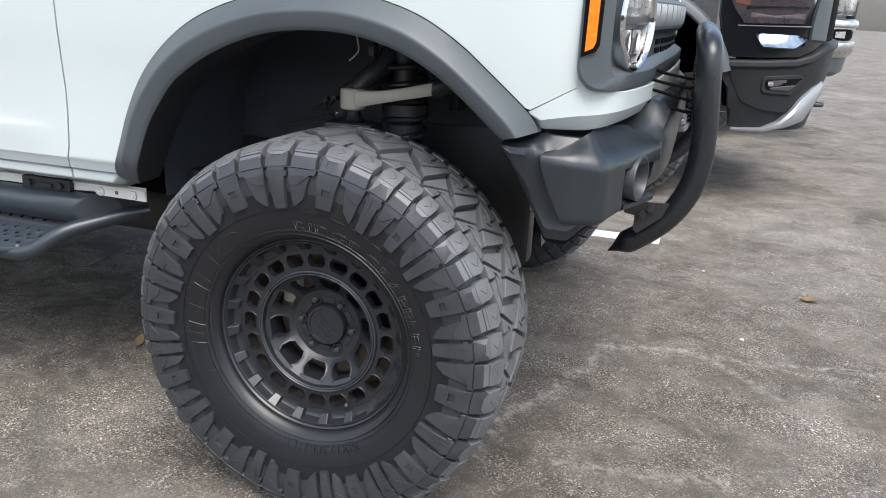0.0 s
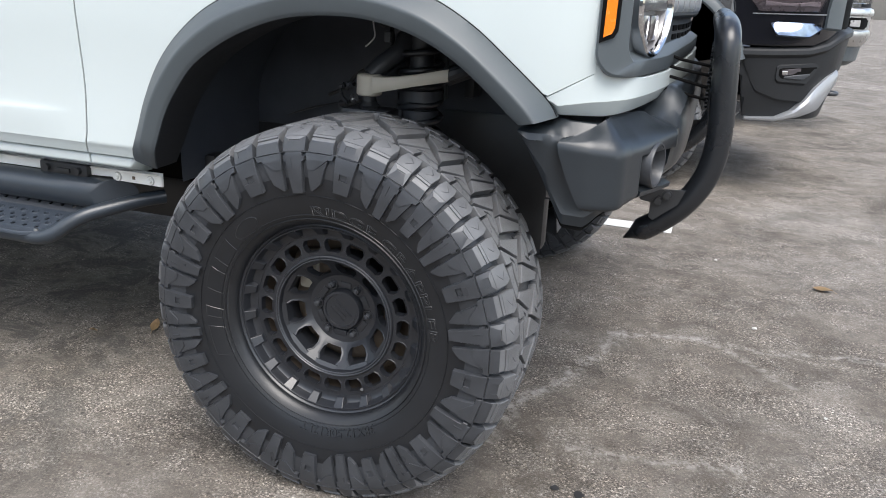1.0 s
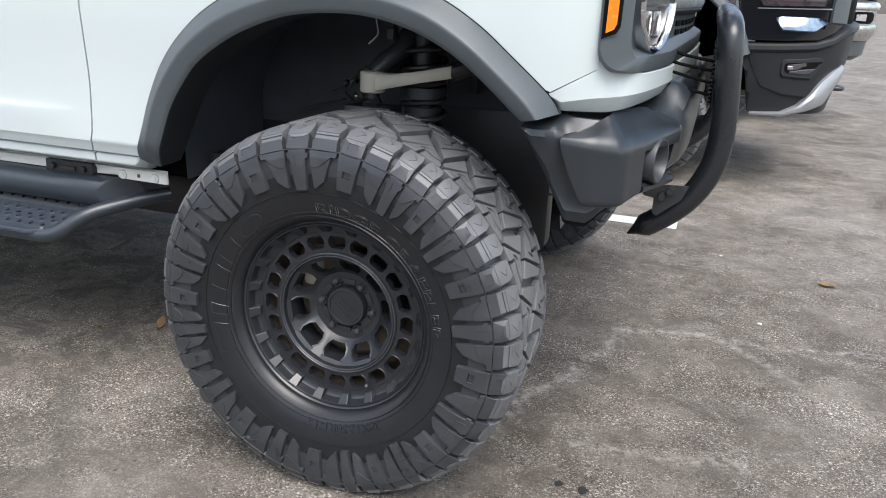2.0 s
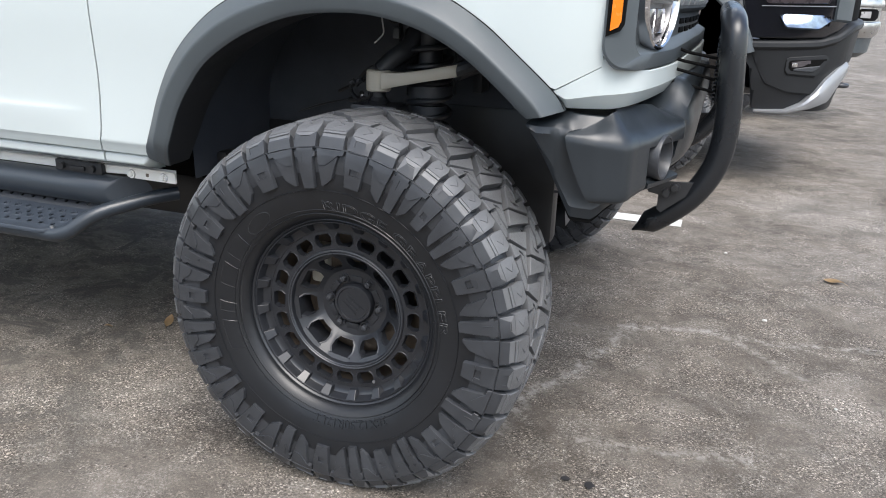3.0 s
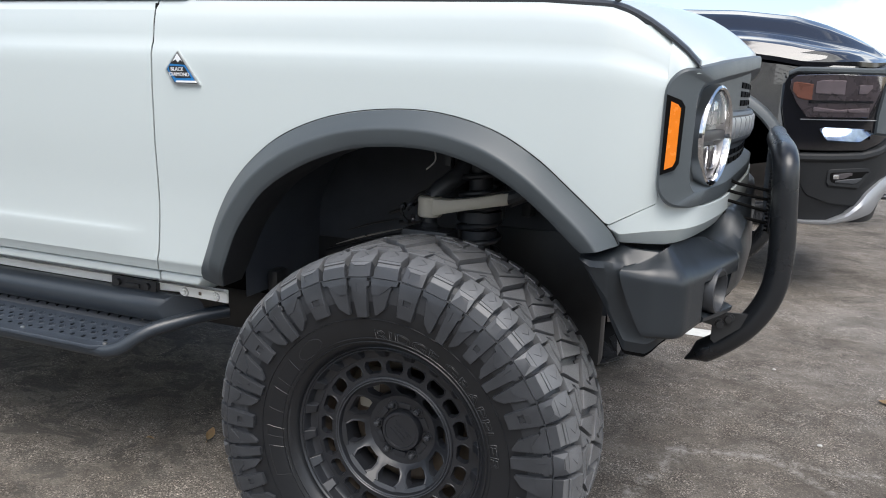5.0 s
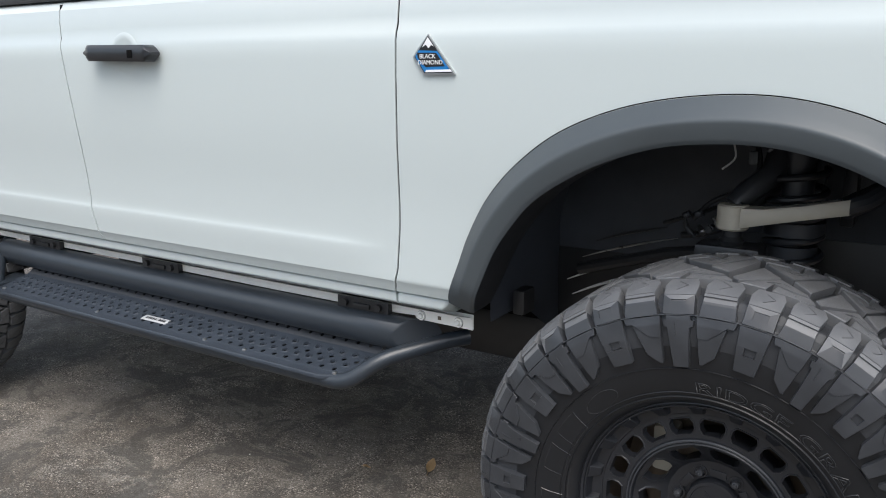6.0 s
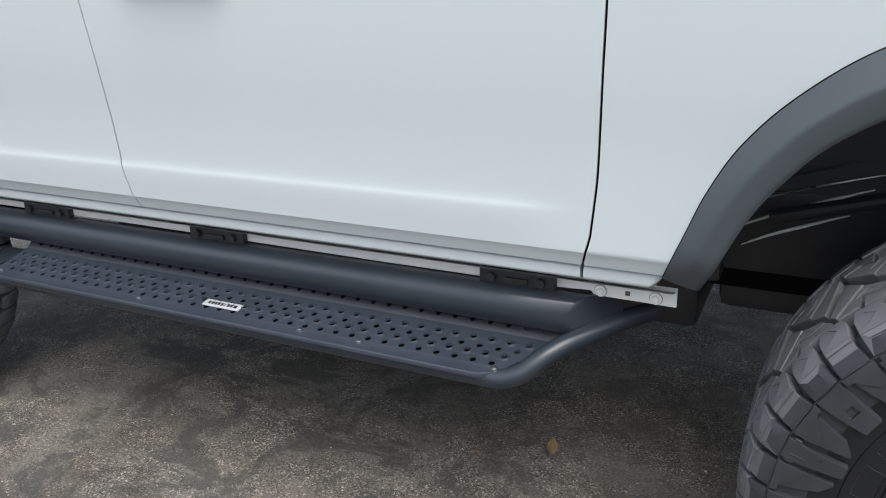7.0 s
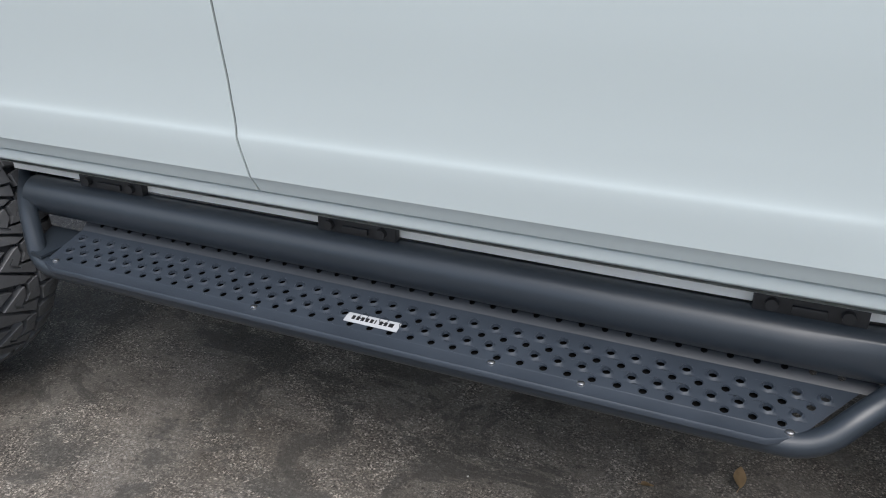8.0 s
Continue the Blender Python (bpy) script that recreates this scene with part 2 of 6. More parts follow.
    # broad darker patches with ragged rims
    for x0, y0, wide, much in DARK_PATCHES:
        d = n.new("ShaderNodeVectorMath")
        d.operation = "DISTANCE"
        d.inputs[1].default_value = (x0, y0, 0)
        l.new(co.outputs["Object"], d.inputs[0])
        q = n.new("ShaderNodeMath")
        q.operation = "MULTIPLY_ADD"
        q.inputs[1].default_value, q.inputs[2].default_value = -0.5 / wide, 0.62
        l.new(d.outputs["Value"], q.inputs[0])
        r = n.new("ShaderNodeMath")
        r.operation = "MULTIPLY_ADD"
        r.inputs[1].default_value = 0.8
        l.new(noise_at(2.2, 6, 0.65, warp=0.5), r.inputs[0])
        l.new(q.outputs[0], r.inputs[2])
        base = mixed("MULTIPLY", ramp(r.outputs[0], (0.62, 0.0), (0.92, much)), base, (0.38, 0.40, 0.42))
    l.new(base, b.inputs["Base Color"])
    l.new(ramp(noise_at(7, 4), (0.3, 0.78), (0.7, 0.95)), b.inputs["Roughness"])
    bump = n.new("ShaderNodeBump")
    bump.inputs["Strength"].default_value, bump.inputs["Distance"].default_value = 0.8, 0.005
    l.new(noise_at(120, 6, 0.85), bump.inputs["Height"])
    lumps = n.new("ShaderNodeBump")
    lumps.inputs["Strength"].default_value, lumps.inputs["Distance"].default_value = 0.5, 0.012
    l.new(noise_at(26, 5, 0.7, warp=0.4), lumps.inputs["Height"])
    l.new(lumps.outputs["Normal"], bump.inputs["Normal"])
    l.new(bump.outputs["Normal"], b.inputs["Normal"])
    return m


STREAKS = [(0.30, 0.30, 0.62, 1.30, 0.05, 1.0), (0.55, 1.25, 1.9, 1.45, 0.035, 0.9), (0.85, 1.36, 1.25, 1.05, 0.04, 0.7),
           (0.55, 0.35, 1.05, 0.42, 0.035, 0.7), (-1.5, -0.1, -0.8, -0.6, 0.07, 0.6), (-2.0, 0.0, -1.2, -0.25, 0.08, 0.6)]
DARK_PATCHES = [(-3.0, 0.25, 0.6, 0.5), (0.25, 0.9, 0.35, 0.3)]
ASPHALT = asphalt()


# ---- mesh helpers ----
def link(name, bm, mat, parent=None, label="", smooth=True, angle=35):
    """Link a bmesh as one mesh object, with smooth faces and sharp edges past the given angle."""
    me = bpy.data.meshes.new(name)
    bmesh.ops.recalc_face_normals(bm, faces=bm.faces)
    if smooth:
        for f in bm.faces:
            f.smooth = True
        for e in bm.edges:
            if len(e.link_faces) != 2 or e.calc_face_angle(0) > radians(angle):
                e.smooth = False
    bm.to_mesh(me)
    bm.free()
    me.materials.append(mat)
    ob = new(name, me)
    if parent:
        ob.parent = parent
    if label:
        tagged(ob, label)
    return ob


part = link


def empty(name, place, parent=None):
    ob = new(name)
    ob.empty_display_size = 0.1
    ob.location = place
    if parent:
        ob.parent = parent
    return ob


def box(bm, lo, hi, bevel=0.0, m=None):
    """An axis-aligned box between two corners, with rounded edges."""
    made = bmesh.ops.create_cube(bm, size=1.0)["verts"]
    c, s = [(a + b) / 2 for a, b in zip(lo, hi)], [abs(b - a) for a, b in zip(lo, hi)]
    for v in made:
        v.co = Vector((v.co.x * s[0] + c[0], v.co.y * s[1] + c[1], v.co.z * s[2] + c[2]))
    if bevel:
        edges = list({e for v in made for e in v.link_edges})
        out = bmesh.ops.bevel(bm, geom=edges, offset=bevel, segments=2, profile=0.6, affect="EDGES")
        made = list({v for f in out["faces"] for v in f.verts} | {v for v in made if v.is_valid})
    if m is not None:
        for v in made:
            v.co = m @ v.co
    return made


def skin(bm, rows, closed=False, cap=False):
    """Quads between rows of points; closed: each row is a ring; cap: fill the first and last ring."""
    vs = [[bm.verts.new(p) for p in row] for row in rows]
    n = len(vs[0])
    for a, b in zip(vs, vs[1:]):
        for k in range(n if closed else n - 1):
            j = (k + 1) % n
            try:
                bm.faces.new((a[k], a[j], b[j], b[k]))
            except ValueError:
                pass
    if cap and closed:
        for ring in (vs[0][::-1], vs[-1]):
            try:
                bm.faces.new(ring)
            except ValueError:
                pass
    return vs


def lathe(bm, profile, steps=64, centre=(0, 0, 0)):
    """Turn (y, r) points round the y axis."""
    cx, cy, cz = centre
    rows = []
    for k in range(steps + 1):
        a = 2 * math.pi * k / steps
        rows.append([(cx + r * math.sin(a), cy + y, cz + r * math.cos(a)) for y, r in profile])
    skin(bm, rows)
    bmesh.ops.remove_doubles(bm, verts=bm.verts, dist=1e-6)


def smooth_path(points, rounds=3):
    """Chaikin corner cutting that keeps the ends."""
    pts = [Vector(p) for p in points]
    for _ in range(rounds):
        out = [pts[0]]
        for a, b in zip(pts, pts[1:]):
            out += [a.lerp(b, 0.25), a.lerp(b, 0.75)]
        pts = out[:1] + out[2:-2] + [pts[-1]] if len(pts) > 2 else out
        pts = [p for k, p in enumerate(pts) if k == 0 or (p - pts[k - 1]).length > 1e-5]
    return pts


def bent(points, radius):
    """A polyline with round bends of the given radius."""
    pts = [Vector(p) for p in points]
    out = [pts[0]]
    for a, b, c in zip(pts, pts[1:], pts[2:]):
        u, w = (a - b), (c - b)
        reach = min(radius, u.length * 0.48, w.length * 0.48)
        p, q = b + u.normalized() * reach, b + w.normalized() * reach
        for k in range(9):
            t = k / 8
            out.append(p.lerp(b, t).lerp(b.lerp(q, t), t))
    return out + [pts[-1]]


def tube(bm, path, radius, sides=20, cap=True):
    pts = [Vector(p) for p in path]
    rows = []
    a = None
    for k, p in enumerate(pts):
        d = (pts[min(k + 1, len(pts) - 1)] - pts[max(k - 1, 0)]).normalized()
        if a is None:
            a = d.orthogonal().normalized()
        a = (a - d * a.dot(d)).normalized()
        b = a.cross(d).normalized()
        r = radius(k / (len(pts) - 1)) if callable(radius) else radius
        rows.append([p + r * (math.cos(t) * a + math.sin(t) * b) for t in [2 * math.pi * s / sides for s in range(sides)]])
    skin(bm, rows, closed=True, cap=cap)


def prism(bm, outline, axis, lo, hi):
    """A plate: a flat outline of (a, b) points pushed along an axis. x: (y, z); y: (x, z); z: (x, y)."""
    def put(a, b, d):
        return {"x": (d, a, b), "y": (a, d, b), "z": (a, b, d)}[axis]
    rows = [[put(a, b, d) for a, b in outline] for d in (lo, hi)]
    skin(bm, rows, closed=True, cap=True)


def lerp_table(table, v):
    for (a, p), (b, q) in zip(table, table[1:]):
        if v <= b:
            t = 0 if b == a else max(0.0, (v - a) / (b - a))
            return p + (q - p) * t
    return table[-1][1]


# ---- ground ----
bm = bmesh.new()
for x0, x1, y0, y1 in ((-400, 400, -400, 400),):
    bm.faces.new([bm.verts.new(p) for p in ((x0, y0, 0), (x1, y0, 0), (x1, y1, 0), (x0, y1, 0))])
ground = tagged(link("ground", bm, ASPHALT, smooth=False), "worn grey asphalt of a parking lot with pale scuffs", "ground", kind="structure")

# ---- plain walls added round the lot, behind the camera and far ahead, to darken the horizon ----
for k, (lo, hi) in enumerate((((-160, -18.6, 0), (160, -18, 3.4)), ((-161, -18, 0), (-160, 150, 4.0)), ((160, -18, 0), (160.6, 150, 4.0)), ((-160, 150, 0), (160, 150.6, 5.0)))):
    bm = bmesh.new()
    box(bm, lo, hi, 0.03)
    tagged(link(("added_wall_south", "added_wall_west", "added_wall_east", "added_wall_north")[k], bm, TAN), "plain dull wall added round the parking lot to darken the horizon", "wall", kind="structure")

# ---- white off-road vehicle: nose towards +x, its side along y = 0 ----
suv = tagged(empty("sport_utility_vehicle", (0, 0, 0)), "lifted white four-door off-roader with grey flares and mud tyres", "car")
WIDE = 2.06     # across the body
MID = 1.03      # its middle line

# side surface: y over height
SIDE = [(0.720, 0.140), (0.727, 0.120), (0.734, 0.098), (0.737, 0.084), (0.740, 0.077), (0.743, 0.073), (0.746, 0.071), (0.752, 0.0700), (0.758, 0.0697), (0.764, 0.0690), (0.7675, 0.0695), (0.770, 0.073), (0.7725, 0.082), (0.7742, 0.0985), (0.776, 0.0585), (0.8035, 0.0465),
        (0.806, 0.0447), (0.822, 0.0432), (0.858, 0.0392), (0.876, 0.0381), (0.883, 0.0380), (0.888, 0.0385), (0.894, 0.0399), (0.901, 0.0407), (0.916, 0.0408), (1.00, 0.036), (1.15, 0.020), (1.30, 0.011), (1.385, 0.009), (1.405, 0.012), (1.42, 0.017), (1.47, 0.020), (1.51, 0.026), (1.535, 0.040), (1.545, 0.06)]
SIDE_Z = [0.720, 0.727, 0.731, 0.734, 0.737, 0.740, 0.743, 0.746, 0.749, 0.752, 0.755, 0.758, 0.761, 0.764, 0.7675, 0.770, 0.7725, 0.7742, 0.776, 0.790, 0.8035, 0.806, 0.814, 0.822, 0.840, 0.858, 0.869, 0.876, 0.880, 0.883, 0.888, 0.891, 0.894, 0.897, 0.901, 0.907, 0.916, 0.940, 0.965, 1.00, 1.05, 1.10, 1.15, 1.22, 1.30,
          1.345, 1.385, 1.395, 1.405, 1.42, 1.445, 1.47, 1.49, 1.51, 1.525, 1.535, 1.545]


# rails on the top edge of the fenders: their outer edge
RAIL_Z = [(-0.8, 1.527), (0.29, 1.520), (0.44, 1.510), (0.478, 1.498), (0.513, 1.479), (0.559, 1.449), (0.60, 1.416), (0.631, 1.384)]
RAIL_Y = [(-0.8, 0.050), (0.44, 0.050), (0.631, 0.054)]


def under_rail(x, z):
    """Heights of the side's upper part drawn down to end under the rail."""
    top = lerp_table(RAIL_Z, x) - 0.003
    return z if z < 1.30 else 1.30 + (z - 1.30) * (top - 1.30) / 0.245


def side_y(x, z):
    """The outer face; the door's lower crease fades out ahead of the front shut line, and the nose draws in."""
    y = lerp_table(SIDE, z)
    if x > -0.95 and z < 1.0:
        soft = min(1.0, (x + 0.95) / 0.13)
        plain = y if z < 0.816 else lerp_table([(0.816, 0.0442), (0.87, 0.0425), (0.92, 0.0405), (1.00, 0.036)], z)
        y += (plain - y) * soft
    if x > 0.40:
        y += 0.05 * ((x - 0.40) / 0.24) ** 2
    return y


# wheel arch: outer edge of the flare where it meets the body, and its lip
ARCH_OUT = [(-0.652, 0.768), (-0.612, 0.87), (-0.582, 0.945), (-0.534, 1.03), (-0.460, 1.112), (-0.355, 1.188), (-0.220, 1.240), (-0.070, 1.264), (0.07, 1.262),
            (0.20, 1.230), (0.30, 1.176), (0.38, 1.112), (0.468, 1.034), (0.494, 0.995)]
ARCH_IN = [(-0.591, 0.754), (-0.563, 0.811), (-0.514, 0.915), (-0.466, 0.985), (-0.40, 1.055), (-0.288, 1.124), (-0.165, 1.170), (-0.055, 1.186), (0.06, 1.184),
           (0.17, 1.158), (0.265, 1.112), (0.345, 1.05), (0.415, 0.985), (0.424, 0.978)]
LIP_Y = [(0.754, 0.060), (0.811, 0.014), (0.915, 0.000), (0.985, -0.008), (1.055, -0.018), (1.12, -0.028), (1.19, -0.032)]


def resample(points, count):
    """Even steps along a softly rounded line."""
    pts = [Vector((*p, 0)) for p in points]
    fine = []
    for k in range(len(pts) - 1):
        p0, p1, p2, p3 = pts[max(k - 1, 0)], pts[k], pts[k + 1], pts[min(k + 2, len(pts) - 1)]
        for s in range(12):
            t = s / 12
            fine.append(0.5 * (2 * p1 + (p2 - p0) * t + (2 * p0 - 5 * p1 + 4 * p2 - p3) * t * t + (3 * p1 - p0 - 3 * p2 + p3) * t ** 3))
    fine.append(pts[-1])
    run = [0.0]
    for a, b in zip(fine, fine[1:]):
        run.append(run[-1] + (b - a).length)
    out = []
    for k in range(count):
        d = run[-1] * k / (count - 1)
        j = max(i for i in range(len(run)) if run[i] <= d + 1e-9)
        j = min(j, len(fine) - 2)
        t = (d - run[j]) / max(1e-9, run[j + 1] - run[j])
        out.append(fine[j].lerp(fine[j + 1], t))
    return [(p.x, p.y) for p in out]


def profile_panel(name, x0, x1, steps, parent, label="", left=None, right=None, z_lo=0.7755, z_hi=1.545):
    """A full-height door skin, its points on the profile's own heights."""
    bm = bmesh.new()
    rows = []
    zs = [z for z in SIDE_Z if z_lo <= z <= z_hi]
    for k in range(steps + 1):
        t = k / steps
        col = []
        for z in zs:
            sx = x0 + (x1 - x0) * t + (left(z) * (1 - t) if left else 0) + (right(z) * t if right else 0)
            col.append((sx, side_y(sx, z), under_rail(sx, z)))
        rows.append(col)
    skin(bm, rows)
    border = [e for e in bm.edges if len(e.link_faces) == 1]
    for v in bmesh.ops.extrude_edge_only(bm, edges=border)["geom"]:
        if isinstance(v, bmesh.types.BMVert):
            v.co.y += 0.03
    return link(name, bm, WHITE, parent, label, angle=20)


def front_lean(z):
    """The front shut line, nearly upright, leaning back towards its foot."""
    return lerp_table([(0.720, -0.044), (0.765, -0.042), (0.835, -0.022), (0.95, -0.010), (1.20, 0.0), (1.55, 0.012)], z)


def rear_lean(z):
    """The shut line between the doors, kinked below the crease."""
    return lerp_table([(0.720, 0.008), (0.755, 0.004), (0.806, -0.012), (0.885, -0.028), (1.15, -0.036), (1.55, -0.075)], z)


SHUT_F, SHUT_R, SHUT_END = -0.765, -1.965, -3.02
front_door = profile_panel("front_door", SHUT_R + 0.0025, SHUT_F - 0.0025, 60, suv, "white front door with a lower crease", left=rear_lean, right=front_lean)
rear_door = profile_panel("rear_door", -2.70, SHUT_R - 0.0025, 40, suv, "white rear door", right=rear_lean)
rocker = profile_panel("rocker_panel", -2.78, SHUT_F - 0.0465, 40, suv, "white rolled rocker lip", z_lo=0.720, z_hi=0.7745)
rear_quarter = profile_panel("rear_quarter", -4.05, -2.705, 50, suv, "white rear quarter panel", z_lo=0.96)

# fender: columns over the arch, with the points kept on the flare's edge
def seam_z(x):
    """Height of the seam between the fender and the band under the lamps."""
    return 1.0365 + (x - 0.466) * 0.568


bm = bmesh.new()
edge = resample(ARCH_OUT, 70)
cols = []
for k in range(7):
    x = SHUT_F + 0.0025 + (-0.652 - SHUT_F - 0.0025) * k / 6
    cols.append((x, 0.722 + 0.046 * max(0, k - 5)))
for x, z in edge[1:-1]:
    cols.append((x, max(z, seam_z(x) + 0.0015) if x > 0.466 else z))
rows = []
for k, (x, z0) in enumerate(cols):
    col = []
    for z in SIDE_Z:
        z = max(z, z0)
        sx = x + (front_lean(z) * (1 - k / 6) if k < 7 else 0.0)
        col.append((sx, side_y(sx, z), under_rail(sx, z)))
    rows.append(col)
skin(bm, rows)
# nose of the fender, up to the lamp bezel
rows = []
for x, z0 in [cols[-1]] + [(x, seam_z(x) + 0.0015) for x in (0.4935, 0.52, 0.545, 0.5665)]:
    rows.append([(x, side_y(x, max(z, z0)), under_rail(x, max(z, z0))) for z in SIDE_Z])
skin(bm, rows)
bmesh.ops.remove_doubles(bm, verts=bm.verts, dist=0.0002)
border = [e for e in bm.edges if len(e.link_faces) == 1]
for v in bmesh.ops.extrude_edge_only(bm, edges=border)["geom"]:
    if isinstance(v, bmesh.types.BMVert):
        v.co.y += 0.03
fender = link("fender", bm, WHITE, suv, "white front fender", angle=50)

# black strips set into the shut lines, in place of the gap's shade
for x, lean in ((SHUT_F, front_lean), (SHUT_R, rear_lean)):
    bm = bmesh.new()
    zs = [0.784 + 0.725 * k / 60 for k in range(61)]
    skin(bm, [[(x + lean(z) + o, side_y(x + lean(z), z) + d, z) for o, d in ((-0.006, 0.012), (-0.0028, 0.0045), (0.0028, 0.0045), (0.006, 0.012))] for z in zs])
    link("gap_strip", bm, BLACKDEEP, suv, "black strip set into the shut line to darken the gap")

# dark backing behind the shut lines, and the far side of the body
bm = bmesh.new()
box(bm, (-3.9, 0.145, 0.76), (-0.70, 0.20, 1.50))
box(bm, (0.0, 0.145, 1.30), (-0.70, 0.20, 1.50))
link("inner_body", bm, BLACKDEEP, suv, "dark inner body behind the panels")
bm = bmesh.new()
box(bm, (-4.08, 0.03, 0.80), (-3.98, WIDE - 0.03, 1.545), 0.02)
link("tailgate", bm, WHITE, suv)

# sill under the doors: the rolled lip's underside and the seam flange
bm = bmesh.new()
def flange_foot(x):
    return lerp_table([(-2.0, 0.686), (-1.30, 0.683), (-0.90, 0.684), (-0.810, 0.688), (-0.804, 0.679), (-0.643, 0.677), (-0.60, 0.677)], x)


skin(bm, [[(x, y, z) for y, z in ((0.095, 0.726), (0.125, 0.717), (0.142, 0.712), (0.145, 0.709), (0.145, 0.7065), (0.149, 0.7055), (0.150, 0.704), (0.150, flange_foot(x)), (0.1535, flange_foot(x) - 0.002), (0.157, flange_foot(x)), (0.157, 0.715))]
          for x in [-2.78 + 1.94 * k / 60 for k in range(60)] + [-0.84 + 0.203 * k / 60 for k in range(61)]])
sill = link("sill", bm, WHITE_RAW, suv, "white sill flange under the doors")
for x, z in ((-0.790, 0.690), (-0.677, 0.690)):
    bm = bmesh.new()
    lathe(bm, [(-0.007, 0.0), (-0.007, 0.0055), (-0.005, 0.0075), (-0.0025, 0.008), (-0.0025, 0.012), (0.003, 0.0125)], 20, (x, 0.148, z))
    bolt = link("bolt", bm, WHITE_RAW, sill)
    # grey ring paints the shading round the bolt head
    bm = bmesh.new()
    lathe(bm, [(0.0020, 0.0122), (0.0010, 0.0130), (0.0022, 0.0140)], 24, (x, 0.148, z))
    link("shade_ring", bm, LAMPGREY, bolt)
bm = bmesh.new()
box(bm, (-0.739, 0.1485, 0.687), (-0.729, 0.155, 0.697), 0.001)
link("slot", bm, RUST, sill)
for x0, x1 in ((-2.540, -2.350), (-1.888, -1.710), (-1.055, -0.882)):
    bm = bmesh.new()
    box(bm, (x0, 0.130, 0.676), (x1, 0.150, 0.714), 0.005)
    for x in (x0 + 0.03, x1 - 0.03):
        lathe_bm = bmesh.new()
        lathe(lathe_bm, [(-0.010, 0.0), (-0.010, 0.010), (0.0, 0.011)], 12, (x, 0.130, 0.696))
        tmp = bpy.data.meshes.new("tmp")
        lathe_bm.to_mesh(tmp)
        lathe_bm.free()
        bm.from_mesh(tmp)
    box(bm, (x0 + 0.06, 0.124, 0.686), (x1 - 0.06, 0.134, 0.699), 0.002)
    link("step_bracket", bm, BLACKMETAL, sill, "black step mounting bracket")

# wheel flare
def flare(parent, dx=0.0):
    bm = bmesh.new()
    a, b = resample(ARCH_OUT, 72), resample(ARCH_IN, 72)
    rows, inner = [], []
    for k, ((xo, zo), (xi, zi)) in enumerate(zip(a, b)):
        yo = side_y(xo, zo)
        y_lip = lerp_table(LIP_Y, zi) if k < 36 else -0.032 + 0.014 * max(0.0, (k - 60) / 11)
        row = [(xo + dx, yo + 0.02, zo), (xo + dx, yo - 0.006, zo)]
        for t, q in ((0.22, 0.44), (0.46, 0.92), (0.51, 0.985), (0.56, 1.0), (0.61, 0.985), (0.80, 0.88), (0.94, 0.79), (1.0, 0.74)):
            row.append((xo + (xi - xo) * t + dx, yo - 0.006 + (y_lip - yo + 0.006) * q, zo + (zi - zo) * t))
        nx, nz = xi - xo, zi - zo
        long = math.hypot(nx, nz)
        back = yo - 0.006 + (y_lip - yo + 0.006) * 0.74
        row.append((xi + nx / long * 0.006 + dx, back + 0.006, zi + nz / long * 0.006))
        row.append((xi + nx / long * 0.005 + dx, back + 0.012, zi + nz / long * 0.005))
        rows.append(row)
        inner.append([row[-1], (xi + nx / long * 0.004 + dx, back + 0.06, zi + nz / long * 0.004), (xi + dx, max(0.16, back + 0.07), zi)])
    skin(bm, rows)
    for ring in (rows[0], rows[-1]):
        bm.faces.new([bm.verts.new(p) for p in ring])
    bmesh.ops.remove_doubles(bm, verts=bm.verts, dist=1e-5)
    moulding = link("wheel_flare", bm, FLARE, parent, "grey moulded plastic wheel flare", angle=40)
    bm = bmesh.new()
    skin(bm, inner)
    link("inner_edge", bm, BLACKMETAL, moulding, "black inner edge of the flare", angle=40)
    return moulding


flare(suv)
flare(suv, -3.25 + 0.06)
# the far side: the same panels, turned over
def turned_over(ob):
    me = ob.data.copy()
    for v in me.vertices:
        v.co.y = 2 * MID - v.co.y
    me.flip_normals()
    twin = new(ob.name.split(".")[0], me)
    twin.parent = suv
    return twin


for ob in [c for c in suv.children if c.name.split(".")[0] in ("front_door", "rear_door", "rocker_panel", "rear_quarter", "fender", "wheel_flare")]:
    turned_over(ob)
# thin dark seal between flare and paint
bm = bmesh.new()
tube(bm, [(x, side_y(x, z) - 0.003, z + 0.002) for x, z in resample(ARCH_OUT, 90)], 0.0011, 6)
link("flare_seal", bm, BLACKDEEP, suv)

# wheel well: a deep arched liner that reaches down behind the wheel, closed by the inner wall
bm = bmesh.new()
rows = []
well = resample([(-0.632, 0.56), (-0.634, 0.66), (-0.636, 0.78), (-0.63, 0.92), (-0.56, 1.07), (-0.42, 1.19), (-0.22, 1.265), (0.0, 1.29), (0.22, 1.25), (0.38, 1.15), (0.45, 1.02), (0.47, 0.90), (0.475, 0.80), (0.485, 0.66)], 60)
for k, (x, z) in enumerate(well):
    near = 0.24 if z < 0.80 else 0.10
    rows.append([(x, y, max(z, 0.675 if y < 0.5 else 0.0) + (0.008 * math.sin(k * 0.9) if 0.3 < y < 0.66 else 0)) for y in (near, 0.27, 0.42, 0.60, 0.665, 0.672)])
vs = skin(bm, rows)
bm.faces.new([v[-1] for v in vs])
liner = link("wheel_liner", bm, LINER, suv, "black wheel well liner", angle=60)
